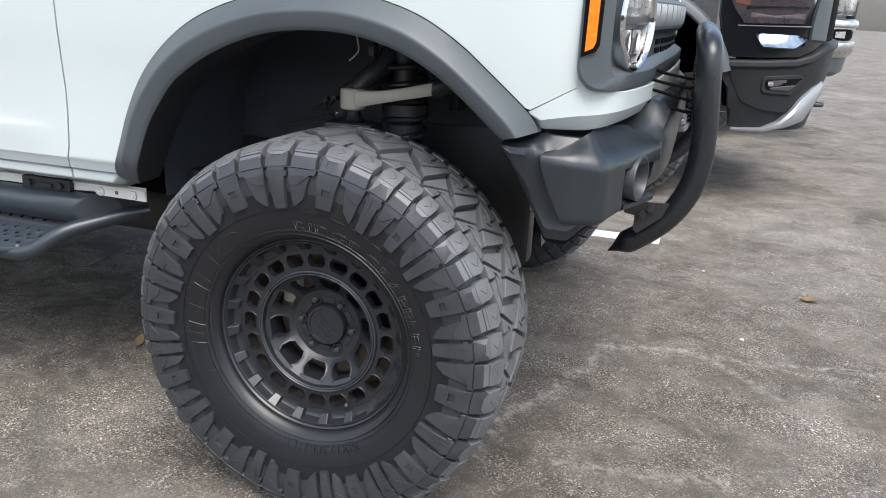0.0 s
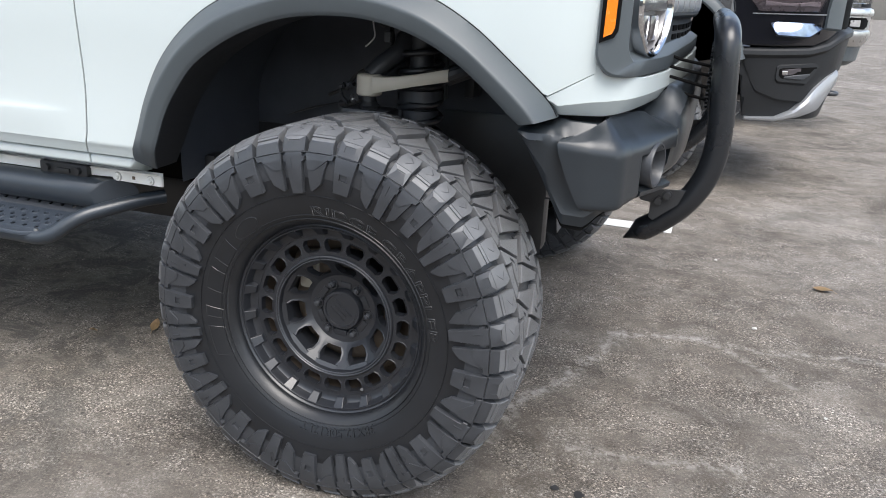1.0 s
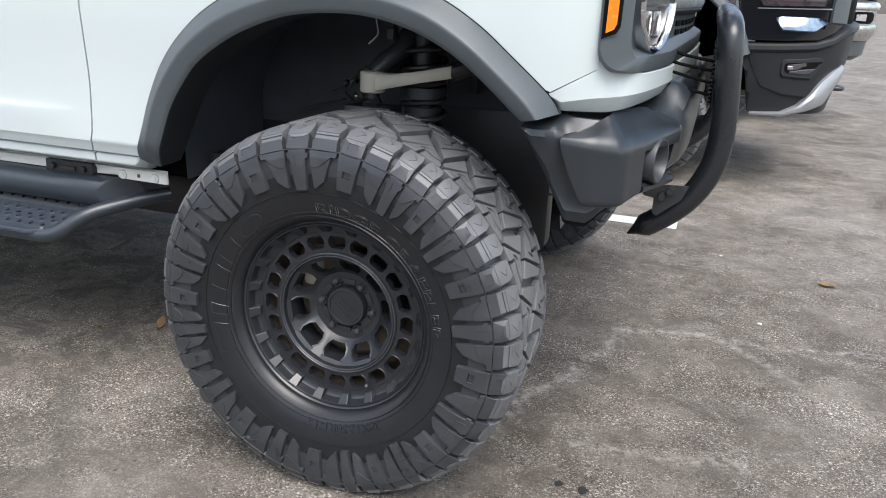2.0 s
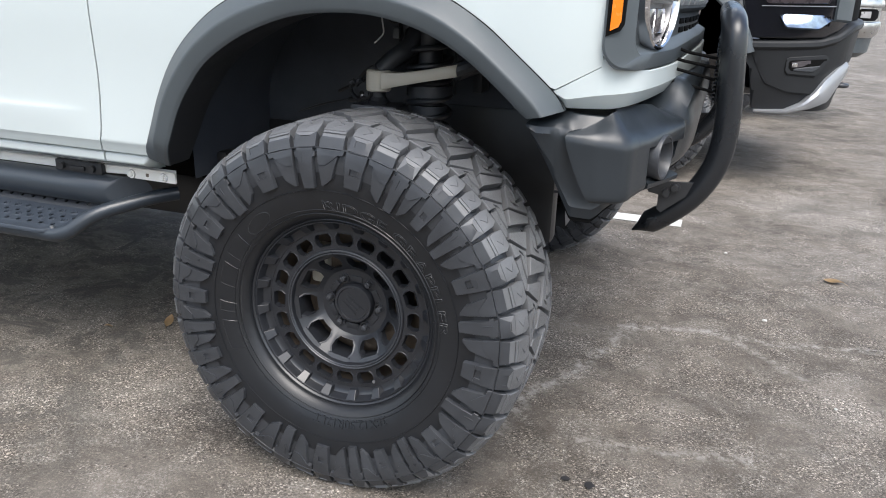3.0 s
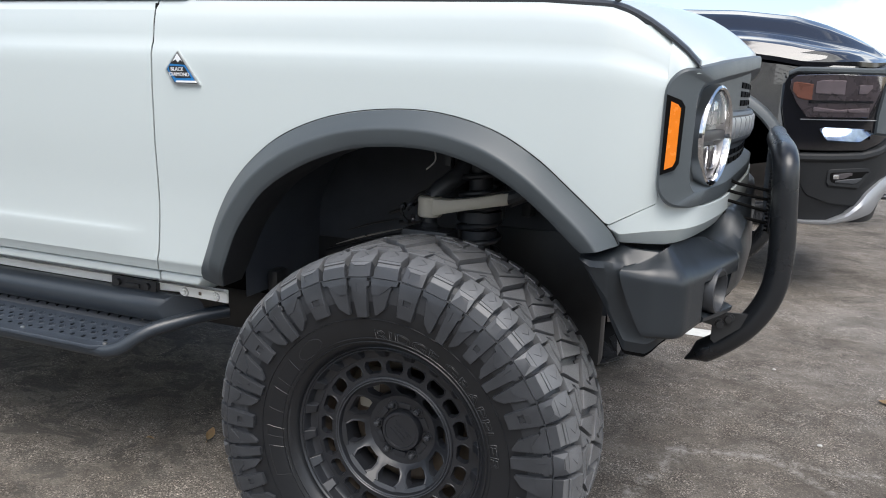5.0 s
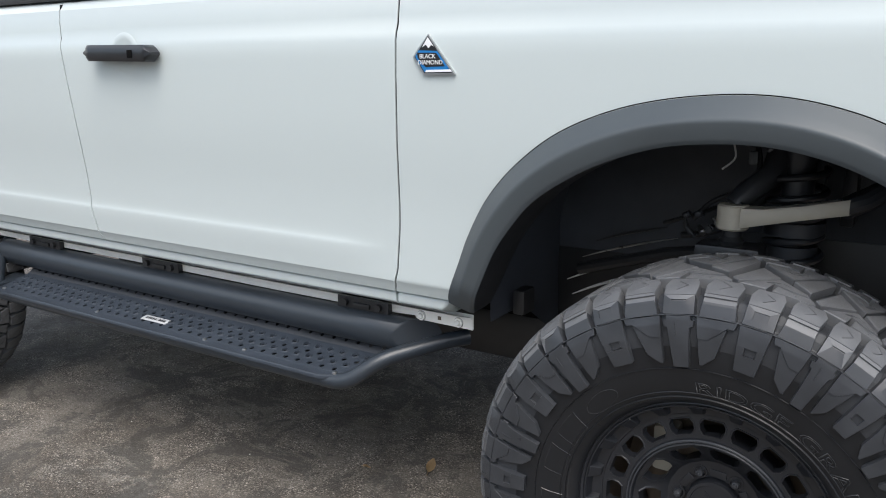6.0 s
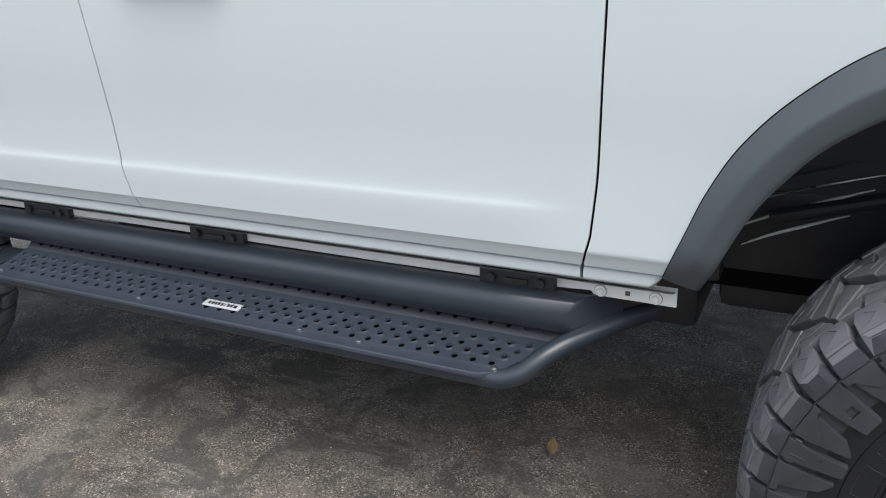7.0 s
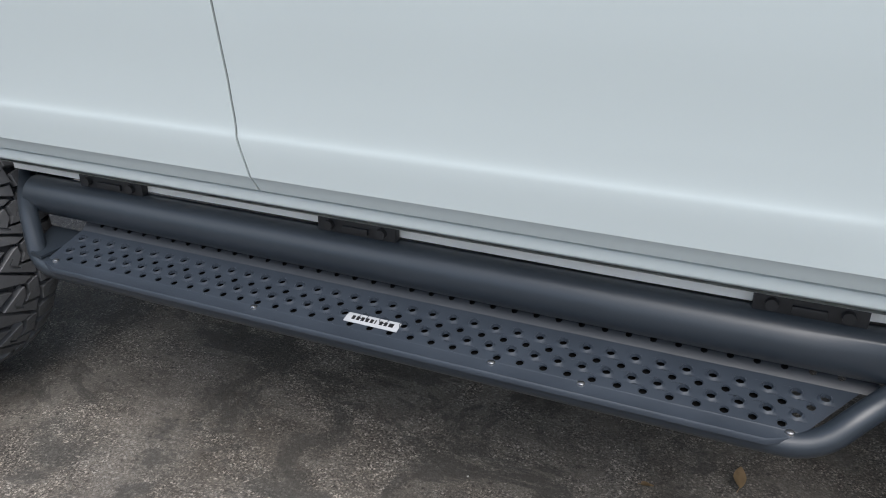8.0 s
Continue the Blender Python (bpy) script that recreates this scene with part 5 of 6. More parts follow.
def bezel_top(run):
    r = min(run, N_RUN[-1] - run)
    return lerp_table([(0.0, 1.374), (0.06, 1.382), (0.14, 1.391), (0.28, 1.406), (0.45, 1.419), (0.80, 1.442), (1.0, 1.452)], r)


def bezel_low(run):
    r = min(run, N_RUN[-1] - run)
    return lerp_table([(0.0, 1.094), (0.10, 1.086), (0.4, 1.087), (0.7, 1.102), (1.0, 1.110)], r)


def bezel_ring(side, high, inset, radius):
    """A rounded frame on the nose: the top chain and the bottom chain, as columns over the same runs."""
    s0, s1 = side, N_RUN[-1] - side
    runs = [s0 + radius * (1 - math.cos(math.pi / 2 * j / 12)) for j in range(12)]
    runs += [s0 + radius + (s1 - s0 - 2 * radius) * j / 70 for j in range(71)]
    runs += [s1 - radius * (1 - math.cos(math.pi / 2 * j / 12)) for j in range(11, -1, -1)]
    top, low = [], []
    for r in runs:
        d = max(0.0, radius - min(r - s0, s1 - r))
        cut = radius - math.sqrt(max(0.0, radius * radius - d * d))
        top.append(on_nose(r, inset, bezel_top(r) - high - cut))
        low.append(on_nose(r, inset, bezel_low(r) + high + cut))
    return top, low


bm = bmesh.new()
rings = [bezel_ring(*v) for v in ((0.004, 0.000, 0.060, 0.048), (0.004, 0.000, 0.008, 0.048), (0.006, 0.002, 0.002, 0.046), (0.010, 0.006, 0.0, 0.044), (0.078, 0.034, 0.0, 0.040), (0.081, 0.037, 0.002, 0.038), (0.091, 0.050, 0.024, 0.030), (0.094, 0.053, 0.026, 0.028))]
skin(bm, [t + l[::-1] for t, l in rings], closed=True)
skin(bm, list(rings[-1]))
bmesh.ops.remove_doubles(bm, verts=bm.verts, dist=1e-5)
link("grille_surround", bm, FLARE, suv, "grey moulded headlamp and grille surround", angle=32)

# hood and the black rails along its edges
bm = bmesh.new()
rows = []
for k in range(25):
    t = k / 24
    row = []
    for j in range(33):
        u = j / 32
        y = 0.092 + (WIDE - 0.184) * u
        near = min(y, 2 * MID - y)
        run = N_RUN[at_y(NOSE_LINE, near + 0.01)]
        end_x = NOSE_LINE[at_y(NOSE_LINE, near + 0.01)][0] - 0.018
        x = -0.80 + (end_x + 0.80) * (1 - (1 - t) ** 2.0)
        rise = lerp_table([(0.0, 0.0), (0.02, 0.018), (0.04, 0.036), (0.08, 0.066), (0.13, 0.094), (0.20, 0.120), (0.35, 0.134), (1.5, 0.150)], end_x - x)
        z = bezel_top(run) + 0.007 + rise
        row.append((x, y, z))
    rows.append(row)
skin(bm, rows)
for v in bmesh.ops.extrude_edge_only(bm, edges=[e for e in bm.edges if len(e.link_faces) == 1])["geom"]:
    if isinstance(v, bmesh.types.BMVert):
        v.co.z -= 0.025
link("hood", bm, WHITE, suv, "white engine hood", angle=50)
for side in (1, -1):
    bm = bmesh.new()
    rows = []
    for k in range(49):
        x = -0.64 + 1.266 * k / 48
        z, yb = lerp_table(RAIL_Z, x), lerp_table(RAIL_Y, x)
        rows.append([(x, y if side > 0 else 2 * MID - y, h) for y, h in ((yb, z - (0.03 if x < 0.5 else 0.008)), (yb - 0.004, z - 0.002), (yb + 0.004, z + 0.005), (yb + 0.030, z + 0.008), (yb + 0.040, z + 0.001), (yb + 0.042, z - (0.03 if x < 0.5 else 0.008)))])
    skin(bm, rows, closed=True, cap=True)
    link("fender_rail", bm, TRIM, suv, "black trim rail along the hood edge")
bm = bmesh.new()
lathe(bm, [(-0.004, 0.0), (-0.004, 0.006), (0.0, 0.009), (0.002, 0.009)], 14, (0.45, 0.046, 1.520))
link("rail_screw", bm, RIM_EDGE, suv)
# white brow between the lamp surround and the rail
bm = bmesh.new()
rows = []
for k in range(15):
    x = 0.5665 + 0.064 * k / 14
    y0 = NOSE_LINE[at_x(NOSE_LINE, max(x, NOSE_LINE[0][0]))][1]
    run = N_RUN[at_x(NOSE_LINE, max(x, NOSE_LINE[0][0]))]
    zb, zt, yt = 1.325 + 0.045 * min(1.0, k / 7), lerp_table(RAIL_Z, x) - 0.003, lerp_table(RAIL_Y, x) + 0.006
    yb = side_y(x, zb) + (y0 + 0.008 - side_y(x, zb)) * min(1.0, k / 5)
    rows.append([(x, yb + (yt - yb) * u ** 1.7, zb + (max(zt, zb + 0.01) - zb) * u) for u in [j / 10 for j in range(11)]])
skin(bm, rows)
link("fender_brow", bm, WHITE, suv, "white fender edge above the headlamp", angle=60)

# white band under the lamps, flush with the fender behind a thin seam
LOW_LINE = plan([(0.4655, 0.0385), (0.4915, 0.0400), (0.53, 0.0435), (0.575, 0.053), (0.612, 0.073), (0.640, 0.108), (0.666, 0.19), (0.692, 0.34), (0.720, 0.60), (0.736, 0.80), (0.740, 0.95)])
bm = bmesh.new()


def band_section(x, y):
    top = lerp_table([(0.466, 1.0365), (0.566, 1.0933), (0.570, 1.135), (0.585, 1.125), (0.61, 1.098), (0.66, 1.084), (0.70, 1.085), (0.72, 1.096), (0.75, 1.110)], x)
    lean = lerp_table([(0.49, 0.0), (0.57, 0.0), (0.62, 0.002), (0.75, 0.003)], x)
    fold = lerp_table([(0.465, 1.0335), (0.494, 1.018), (0.56, 1.030), (0.66, 1.040), (0.75, 1.050)], x)
    low = lerp_table([(0.465, 1.031), (0.494, 0.999), (0.60, 1.001), (0.75, 1.020)], x)
    thin = min(1.0, (fold - low) / 0.012)
    return [(0.06, top), (lean + 0.0016, top), (lean, top - 0.0016), (0.003 * thin, fold + 0.004 * thin * 0.5), (0.005 * thin, fold), (0.020 * thin, low + 0.003 * thin), (0.023 * thin + 0.001, low), (0.06, low)]


wrap(bm, LOW_LINE, band_section)
link("lower_nose_band", bm, WHITE, suv, "white band below the headlamps", angle=30)

# side marker lamp
def side_plate(name, outline, proud, mat, parent, label=""):
    """A thin plate on the side of the nose that follows its curve."""
    bm = bmesh.new()
    prism(bm, outline, "y", -proud, 0.03)
    for v in bm.verts:
        v.co.y += NOSE_LINE[at_x(NOSE_LINE, max(v.co.x, 0.561))][1]
    return link(name, bm, mat, parent, label, smooth=False)


marker = side_plate("side_marker", [(0.570, 1.158), (0.598, 1.170), (0.605, 1.184), (0.607, 1.302), (0.599, 1.315), (0.570, 1.326)], 0.003, BLACKDEEP, suv, "amber side marker lamp in a black frame")
side_plate("amber_lens", [(0.578, 1.170), (0.594, 1.178), (0.599, 1.190), (0.600, 1.298), (0.594, 1.306), (0.580, 1.312)], 0.006, AMBER, marker, "amber ribbed lens")

# round headlamps and the bar lamp between them
for y, turn in ((0.204, 1), (2 * MID - 0.204, -1)):
    lamp = empty("headlamp", (0.662, y, 1.238), suv)
    face = pose(0, 0, 0, 0, 0, 90 - 13 * turn)
    for name, prof, mat in (("chrome_ring", [(0.05, 0.114), (0.002, 0.114), (-0.006, 0.112), (-0.009, 0.107), (-0.006, 0.102), (0.004, 0.099), (0.03, 0.097)], CHROME),
                            ("lamp_bowl", [(0.006, 0.098), (0.030, 0.092), (0.042, 0.060), (0.045, 0.0)], LAMPGREY),
                            ("lens", [(-0.020, 0.0001), (-0.019, 0.03), (-0.014, 0.07), (-0.004, 0.098)], GLASS)):
        bm = bmesh.new()
        lathe(bm, prof, 56)
        bmesh.ops.transform(bm, matrix=face, verts=bm.verts)
        link(name, bm, mat, lamp)
    for name, mat, blocks in (("lamp_divider", TRIM, (((-0.096, 0.004, -0.013), (0.096, 0.036, 0.013)),)), ("lamp_cell", CHROME, (((-0.062, 0.008, 0.022), (-0.004, 0.040, 0.078)),)), ("lamp_cell", CHROME, (((0.006, 0.008, 0.022), (0.062, 0.040, 0.078)),)),
                              ("lamp_cell", SMOKE, (((-0.062, 0.008, -0.078), (-0.004, 0.040, -0.022)),)), ("lamp_cell", SMOKE, (((0.006, 0.008, -0.078), (0.062, 0.040, -0.022)),))):
        bm = bmesh.new()
        for lo, hi in blocks:
            box(bm, lo, hi, 0.006)
        bmesh.ops.transform(bm, matrix=face, verts=bm.verts)
        link(name, bm, mat, lamp)
    for a0, a1 in ((120, 250),):
        bm = bmesh.new()
        tube(bm, [(0.088 * math.cos(a), 0.004, 0.088 * math.sin(a)) for a in [radians(a0 + (a1 - a0) * k / 20) for k in range(21)]], 0.0055, 8)
        bmesh.ops.transform(bm, matrix=face, verts=bm.verts)
        link("light_guide", bm, SILVER, lamp, "pale daytime light guide")
y_lamp = 0.31
lo, hi = at_y(NOSE_LINE, y_lamp), N_LEN - at_y(NOSE_LINE, y_lamp)
bm = bmesh.new()
wrap(bm, NOSE_LINE, [(0.034, 1.292), (0.012, 1.288), (0.006, 1.280), (0.006, 1.214), (0.012, 1.206), (0.034, 1.202)], lo, hi)
grille_bar = link("grille_bar", bm, TRIM, suv, "black grille bar with lamps", angle=30)
for k in range(lo + 3, hi - 20, 19):
    bm = bmesh.new()
    wrap(bm, NOSE_LINE, [(0.02, 1.278), (0.003, 1.275), (0.0, 1.268), (0.001, 1.230), (0.004, 1.222), (0.02, 1.220)], k, k + 17)
    link("grille_letter", bm, SILVER, grille_bar, "bright chrome block of the grille lettering")
for z0, z1 in ((1.302, 1.318), (1.326, 1.342), (1.350, 1.366), (1.152, 1.166), (1.174, 1.188)):
    side = at_y(NOSE_LINE, 0.66 if z0 > 1.25 else 0.54)
    for k in range(side, N_LEN - side - 14, 19):
        bm = bmesh.new()
        wrap(bm, NOSE_LINE, [(0.030, z1), (0.0235, z1), (0.0225, z1 - 0.003), (0.0225, z0 + 0.003), (0.0235, z0), (0.030, z0)], k, k + 14)
        link("grille_slot", bm, BLACKDEEP, suv)

# ---- front bumper ----
BUMP_LINE = plan([(0.415, 0.012), (0.45, 0.010), (0.50, 0.012), (0.56, 0.016), (0.605, 0.030), (0.632, 0.065), (0.655, 0.115), (0.690, 0.195), (0.716, 0.262), (0.736, 0.330), (0.757, 0.42), (0.764, 0.62), (0.760, 0.95)])


def swell(v, a, b):
    t = min(1.0, max(0.0, (v - a) / (b - a)))
    return t * t * (3 - 2 * t)


def lamp_pocket(y):
    """How far the front draws in round the fog lamp."""
    return 0.052 * swell(y, 0.143, 0.151) * (1 - swell(y, 0.268, 0.276))


def bumper_heights(x, y):
    low = lerp_table([(0.412, 0.962), (0.474, 0.862), (0.526, 0.760), (0.577, 0.757), (0.622, 0.785), (0.66, 0.806), (0.70, 0.816), (0.75, 0.84), (0.78, 0.84)], x)
    top = lerp_table([(0.40, 0.965), (0.50, 0.968), (0.62, 0.962), (0.70, 0.955), (0.78, 0.945)], x)
    return min(low, top - 0.01), top


def bumper_section(x, y):
    """The main moulding: in full behind the arch, sunk under the cover further on."""
    low, top = bumper_heights(x, y)
    back = top + lerp_table([(0.40, 0.010), (0.50, 0.030), (0.78, 0.034)], x)
    d, h = lamp_pocket(y), top - low
    full = [(0.16, back), (0.080, back - 0.002), (0.040, top + (back - top) * 0.42), (0.014, top + (back - top) * 0.12), (0.004, top - 0.006 * min(1, h / 0.05)), (0.0, top - 0.020 * min(1, h / 0.05)), (0.002, low + 0.72 * h), (0.008, low + 0.25 * h), (0.014, low + 0.12 * h), (0.022, low), (0.16, low)]
    w = swell(x, 0.480, 0.525)
    sunk = [(a + (0.010 if k < 6 else 0.0) + (0.012 + d if k in (6, 7) else 0.0), q - (0.008 if k < 3 else 0.018 if k < 6 else 0.0)) for k, (a, q) in enumerate(full)]
    sunk = [(min(a, (0.050, 0.046, 0.036)[k]) if k < 3 else a, q) for k, (a, q) in enumerate(sunk)]
    return [(a + (b - a) * w, p + (q - p) * w) for (a, p), (b, q) in zip(full, sunk)]


bm = bmesh.new()
wrap(bm, BUMP_LINE, bumper_section)
bumper = link("front_bumper", bm, BUMPER, suv, "grey moulded front bumper", angle=28)


COVER_LINE = resample([(0.500, -0.002), (0.530, -0.002), (0.560, 0.000), (0.580, 0.004), (0.600, 0.012), (0.620, 0.0205), (0.634, 0.0275), (0.644, 0.037), (0.651, 0.050), (0.660, 0.075), (0.679, 0.126), (0.710, 0.208), (0.741, 0.290)], 240)
COVER_RUN = [0.0]
for p, q in zip(COVER_LINE, COVER_LINE[1:]):
    COVER_RUN.append(COVER_RUN[-1] + math.hypot(q[0] - p[0], q[1] - p[1]))
POCKET_RUN = 0.252


def corner_cover(near):
    """The proud corner cover: a soft side, facet and front under a rounded sloping top, with a square pocket for the lamp."""
    def at(run, inset, z):
        k = min(max(i for i in range(240) if COVER_RUN[i] <= run + 1e-9), 238)
        t = (run - COVER_RUN[k]) / (COVER_RUN[k + 1] - COVER_RUN[k])
        p, q = COVER_LINE[k], COVER_LINE[k + 1]
        a = radians(68) * swell(run, 0.02, 0.25)
        n = Vector((math.sin(a), -math.cos(a)))
        y = p[1] + (q[1] - p[1]) * t - n.y * inset
        return (p[0] + (q[0] - p[0]) * t - n.x * inset, y if near else 2 * MID - y, z)

    full = COVER_RUN[-1]
    rear = [(0.795, 0.094), (0.802, 0.078), (0.810, 0.066), (0.825, 0.056), (0.88, 0.030), (0.925, 0.012), (0.945, 0.008), (0.957, 0.013), (0.99, 0.030)]
    runs = [full * k / 90 for k in range(91)]
    runs = sorted([r for r in runs if abs(r - POCKET_RUN) > 0.003] + [POCKET_RUN - 0.004, POCKET_RUN - 0.0015, POCKET_RUN, POCKET_RUN + 0.0005])
    rows = []
    for r in runs:
        low = lerp_table([(0.0, 0.802), (0.09, 0.800), (0.16, 0.803), (0.25, 0.815), (0.42, 0.838)], r)
        fold = lerp_table([(0.0, 0.948), (0.08, 0.944), (0.14, 0.937), (0.25, 0.936), (0.42, 0.956)], r)
        top = lerp_table([(0.0, 0.957), (0.03, 0.967), (0.07, 0.982), (0.12, 0.996), (0.20, 1.003), (0.34, 1.001), (0.38, 0.996), (0.42, 0.982)], r)
        reach = lerp_table([(0.0, 0.020), (0.04, 0.040), (0.08, 0.058), (0.15, 0.072), (0.42, 0.076)], r)
        inside = r >= POCKET_RUN
        sink = (0.0015 if r < POCKET_RUN + 0.0003 else 0.050) if inside else (0.001 if r > POCKET_RUN - 0.003 else 0.0)
        col = [(0.034, low + 0.004), (0.012, low + 0.0005), (0.005, low + 0.003), (0.001, low + 0.009), (0.0, low + 0.018)]
        col = [(o + (sink if inside else 0.0), z) for o, z in col]
        brow = min(fold - 0.022, 0.914)
        col += [(sink, low + 0.018 + (brow - low - 0.018) * k / 6) for k in range(1, 7)]
        col += [(0.0015 if inside else 0.0, brow + 0.0012), (0.0, brow + 0.003)]
        # rounded shoulder into the sloping top
        a, b, c = (0.0, fold - 0.020 + 0.006 * (r > POCKET_RUN - 0.05)), (0.0, fold + (top - fold) * 0.05), (reach * 0.30, fold + (top - fold) * 0.36)
        col += [tuple(p * (1 - t) ** 2 + 2 * q * t * (1 - t) + w * t * t for p, q, w in zip(a, b, c)) for t in [k / 10 for k in range(11)]]
        col += [(reach * 0.55, fold + (top - fold) * 0.60), (reach * 0.78, fold + (top - fold) * 0.82), (reach - 0.006, top - 0.0012), (reach, top - 0.004), (reach + 0.003, top - 0.024)]
        start = lambda z: lerp_table(rear, z)
        rows.append([at(r + start(z) * max(0.0, 1 - r / 0.19), o, z) for o, z in col])
    bm = bmesh.new()
    skin(bm, rows)
    # turned-in edges
    for row in (rows[0], rows[-1]):
        k = 1 if near else -1
        skin(bm, [row, [(x + 0.002, y + 0.003 * k, z) for x, y, z in row], [(x + 0.003, y + 0.022 * k, z) for x, y, z in row]])
    bmesh.ops.remove_doubles(bm, verts=bm.verts, dist=1e-5)
    bmesh.ops.recalc_face_normals(bm, faces=bm.faces)
    return link("bumper_corner", bm, BUMPER, bumper, "dark bumper corner cover", angle=40)


for y0, y1 in ((0.075, 0.42), (2 * MID - 0.42, 2 * MID - 0.075)):
    bm = bmesh.new()
    box(bm, (0.44, y0, 0.94), (0.585, y1, 0.985), 0.004)
    link("bumper_shelf", bm, BUMPER, bumper, "dark ledge behind the bumper corner")
corner_cover(True)
corner_cover(False)
# fog lamps in their openings
for y, s in ((0.208, 1), (2 * MID - 0.208, -1)):
    pod = empty("fog_lamp", (0.682, y, 0.884), suv)
    for name, prof, mat, words in (("fog_housing", [(0.06, 0.050), (-0.026, 0.054), (-0.031, 0.052), (-0.031, 0.047), (-0.020, 0.043), (0.02, 0.038), (0.03, 0.0)], TRIM, "round dark fog lamp tube"),
                                   ("fog_bowl", [(0.004, 0.0415), (0.016, 0.030), (0.020, 0.0)], CHROME, ""), ("fog_lens", [(-0.012, 0.0), (-0.010, 0.026), (-0.005, 0.042)], GLASS, "clear fog lamp lens")):
        bm = bmesh.new()
        lathe(bm, prof, 40)
        bmesh.ops.transform(bm, matrix=pose(0, 0, 0, 0, 0, 90 - 14 * s), verts=bm.verts)
        link(name, bm, mat, pod, words, angle=40)
lo = at_y(BUMP_LINE, 0.30)


def beam_section(x, y):
    rise = 0.968 + 0.075 * swell(y, 0.30, 0.44)
    return [(0.12, rise + 0.010), (0.050, rise + 0.006), (0.028, rise - 0.002), (0.008, rise - 0.022), (-0.002, 0.955), (-0.004, 0.93), (0.004, 0.87), (0.014, 0.85), (0.10, 0.845)]


bm = bmesh.new()
wrap(bm, BUMP_LINE, beam_section, lo, len(BUMP_LINE) - lo)
link("bumper_beam", bm, BUMPER, bumper, "grey centre beam of the bumper", angle=30)
# lip under each fog lamp, and the black lower edge
for a, b in ((at_y(BUMP_LINE, 0.150), at_y(BUMP_LINE, 0.300)), (len(BUMP_LINE) - at_y(BUMP_LINE, 0.300), len(BUMP_LINE) - at_y(BUMP_LINE, 0.150))):
    bm = bmesh.new()
    wrap(bm, BUMP_LINE, [(0.06, 0.838), (0.000, 0.834), (-0.013, 0.828), (-0.011, 0.818), (0.002, 0.810), (0.06, 0.806)], a, b)
    link("lamp_lip", bm, BUMPER, bumper)
bm = bmesh.new()


def edge_section(x, y):
    low, top = bumper_heights(x, y)
    return [(0.12, low + 0.004), (0.024, low + 0.003), (0.026, low - 0.008), (0.040, low - 0.014), (0.12, low - 0.016)]


wrap(bm, BUMP_LINE, edge_section, at_x(BUMP_LINE, 0.50), len(BUMP_LINE) - at_x(BUMP_LINE, 0.50))
link("skid_edge", bm, BLACKDEEP, bumper, "black lower edge of the bumper")

# ---- bull bar ----
bar = empty("bull_bar", (0.75, MID, 0.65), suv)
BSHIFT = Vector((-0.75, -MID, -0.65))
for s in (1, -1):
    def yy(v):
        return v if s > 0 else 2 * MID - v
    bm = bmesh.new()
    path = smooth_path([(0.636, yy(0.42), 0.636), (0.668, yy(0.419), 0.657), (0.737, yy(0.417), 0.705), (0.788, yy(0.415), 0.757), (0.826, yy(0.415), 0.828), (0.839, yy(0.415), 0.90), (0.838, yy(0.415), 0.98), (0.832, yy(0.415), 1.06),
                        (0.827, yy(0.416), 1.13), (0.824, yy(0.422), 1.172), (0.819, yy(0.48), 1.195), (0.812, yy(0.70), 1.202), (0.808, yy(MID), 1.204)], 2)
    tube(bm, path, lambda t: 0.0315 * min(1.0, 0.08 + t * 13.0), 28)
    bmesh.ops.translate(bm, verts=bm.verts, vec=BSHIFT)
    link("bar_tube", bm, BARCOAT, bar, "bent black bar tube", angle=60)
    bm = bmesh.new()
    prism(bm, [(0.655, 0.79), (0.779, 0.797), (0.765, 0.760), (0.735, 0.735), (0.708, 0.712), (0.697, 0.720), (0.697, 0.758), (0.672, 0.762)], "y", yy(0.352), yy(0.360))
    bmesh.ops.translate(bm, verts=bm.verts, vec=BSHIFT)
    link("bar_plate", bm, BLACKMETAL, bar, "black mounting plate")
    for x, z in ((0.716, 0.765), (0.736, 0.781)):
        bm = bmesh.new()
        lathe(bm, [(-0.012, 0.0), (-0.012, 0.009), (-0.004, 0.011), (-0.004, 0.014), (0.0, 0.014)], 12, (x, yy(0.350), z))
        bmesh.ops.translate(bm, verts=bm.verts, vec=BSHIFT)
        link("bar_bolt", bm, BLACKMETAL, bar)
# slim light bar on the hoop, and its cables
bm = bmesh.new()
box(bm, (0.799, 0.455, 0.985), (0.832, 2 * MID - 0.455, 1.155), 0.008)
link("light_bar", bm, BLACKMETAL, bar, "black finned light bar").location = BSHIFT
for k in range(16):
    bm = bmesh.new()
    z = 0.990 + 0.0102 * k
    box(bm, (0.7905, 0.450, z), (0.7985, 2 * MID - 0.450, z + 0.0045))
    link("cooling_fin", bm, BLACKMETAL, bar).location = BSHIFT
for k, (z0, z1) in enumerate(((1.112, 1.098), (1.090, 1.075), (1.068, 1.045), (1.038, 1.015))):
    bm = bmesh.new()
    tube(bm, smooth_path([(0.700 - 0.008 * k, 0.46 - 0.02 * k, z0 + 0.004), (0.745, 0.458, z0 - 0.012), (0.794, 0.452, z1)], 3), 0.0040, 8)
    bmesh.ops.translate(bm, verts=bm.verts, vec=BSHIFT)
    link("cable", bm, BLACKDEEP, bar)


# ---- black pickup in the next bay ----
pickup = tagged(empty("pickup_truck", (0, 0, 0)), "black pickup truck with smoked headlamps and a silver skid plate", "truck")
PY, PMID = 4.02, 5.04


def mirror_line(points, middle, count=130):
    half = resample(points, count)
    return half + [(x, 2 * middle - y) for x, y in half[-2::-1]]


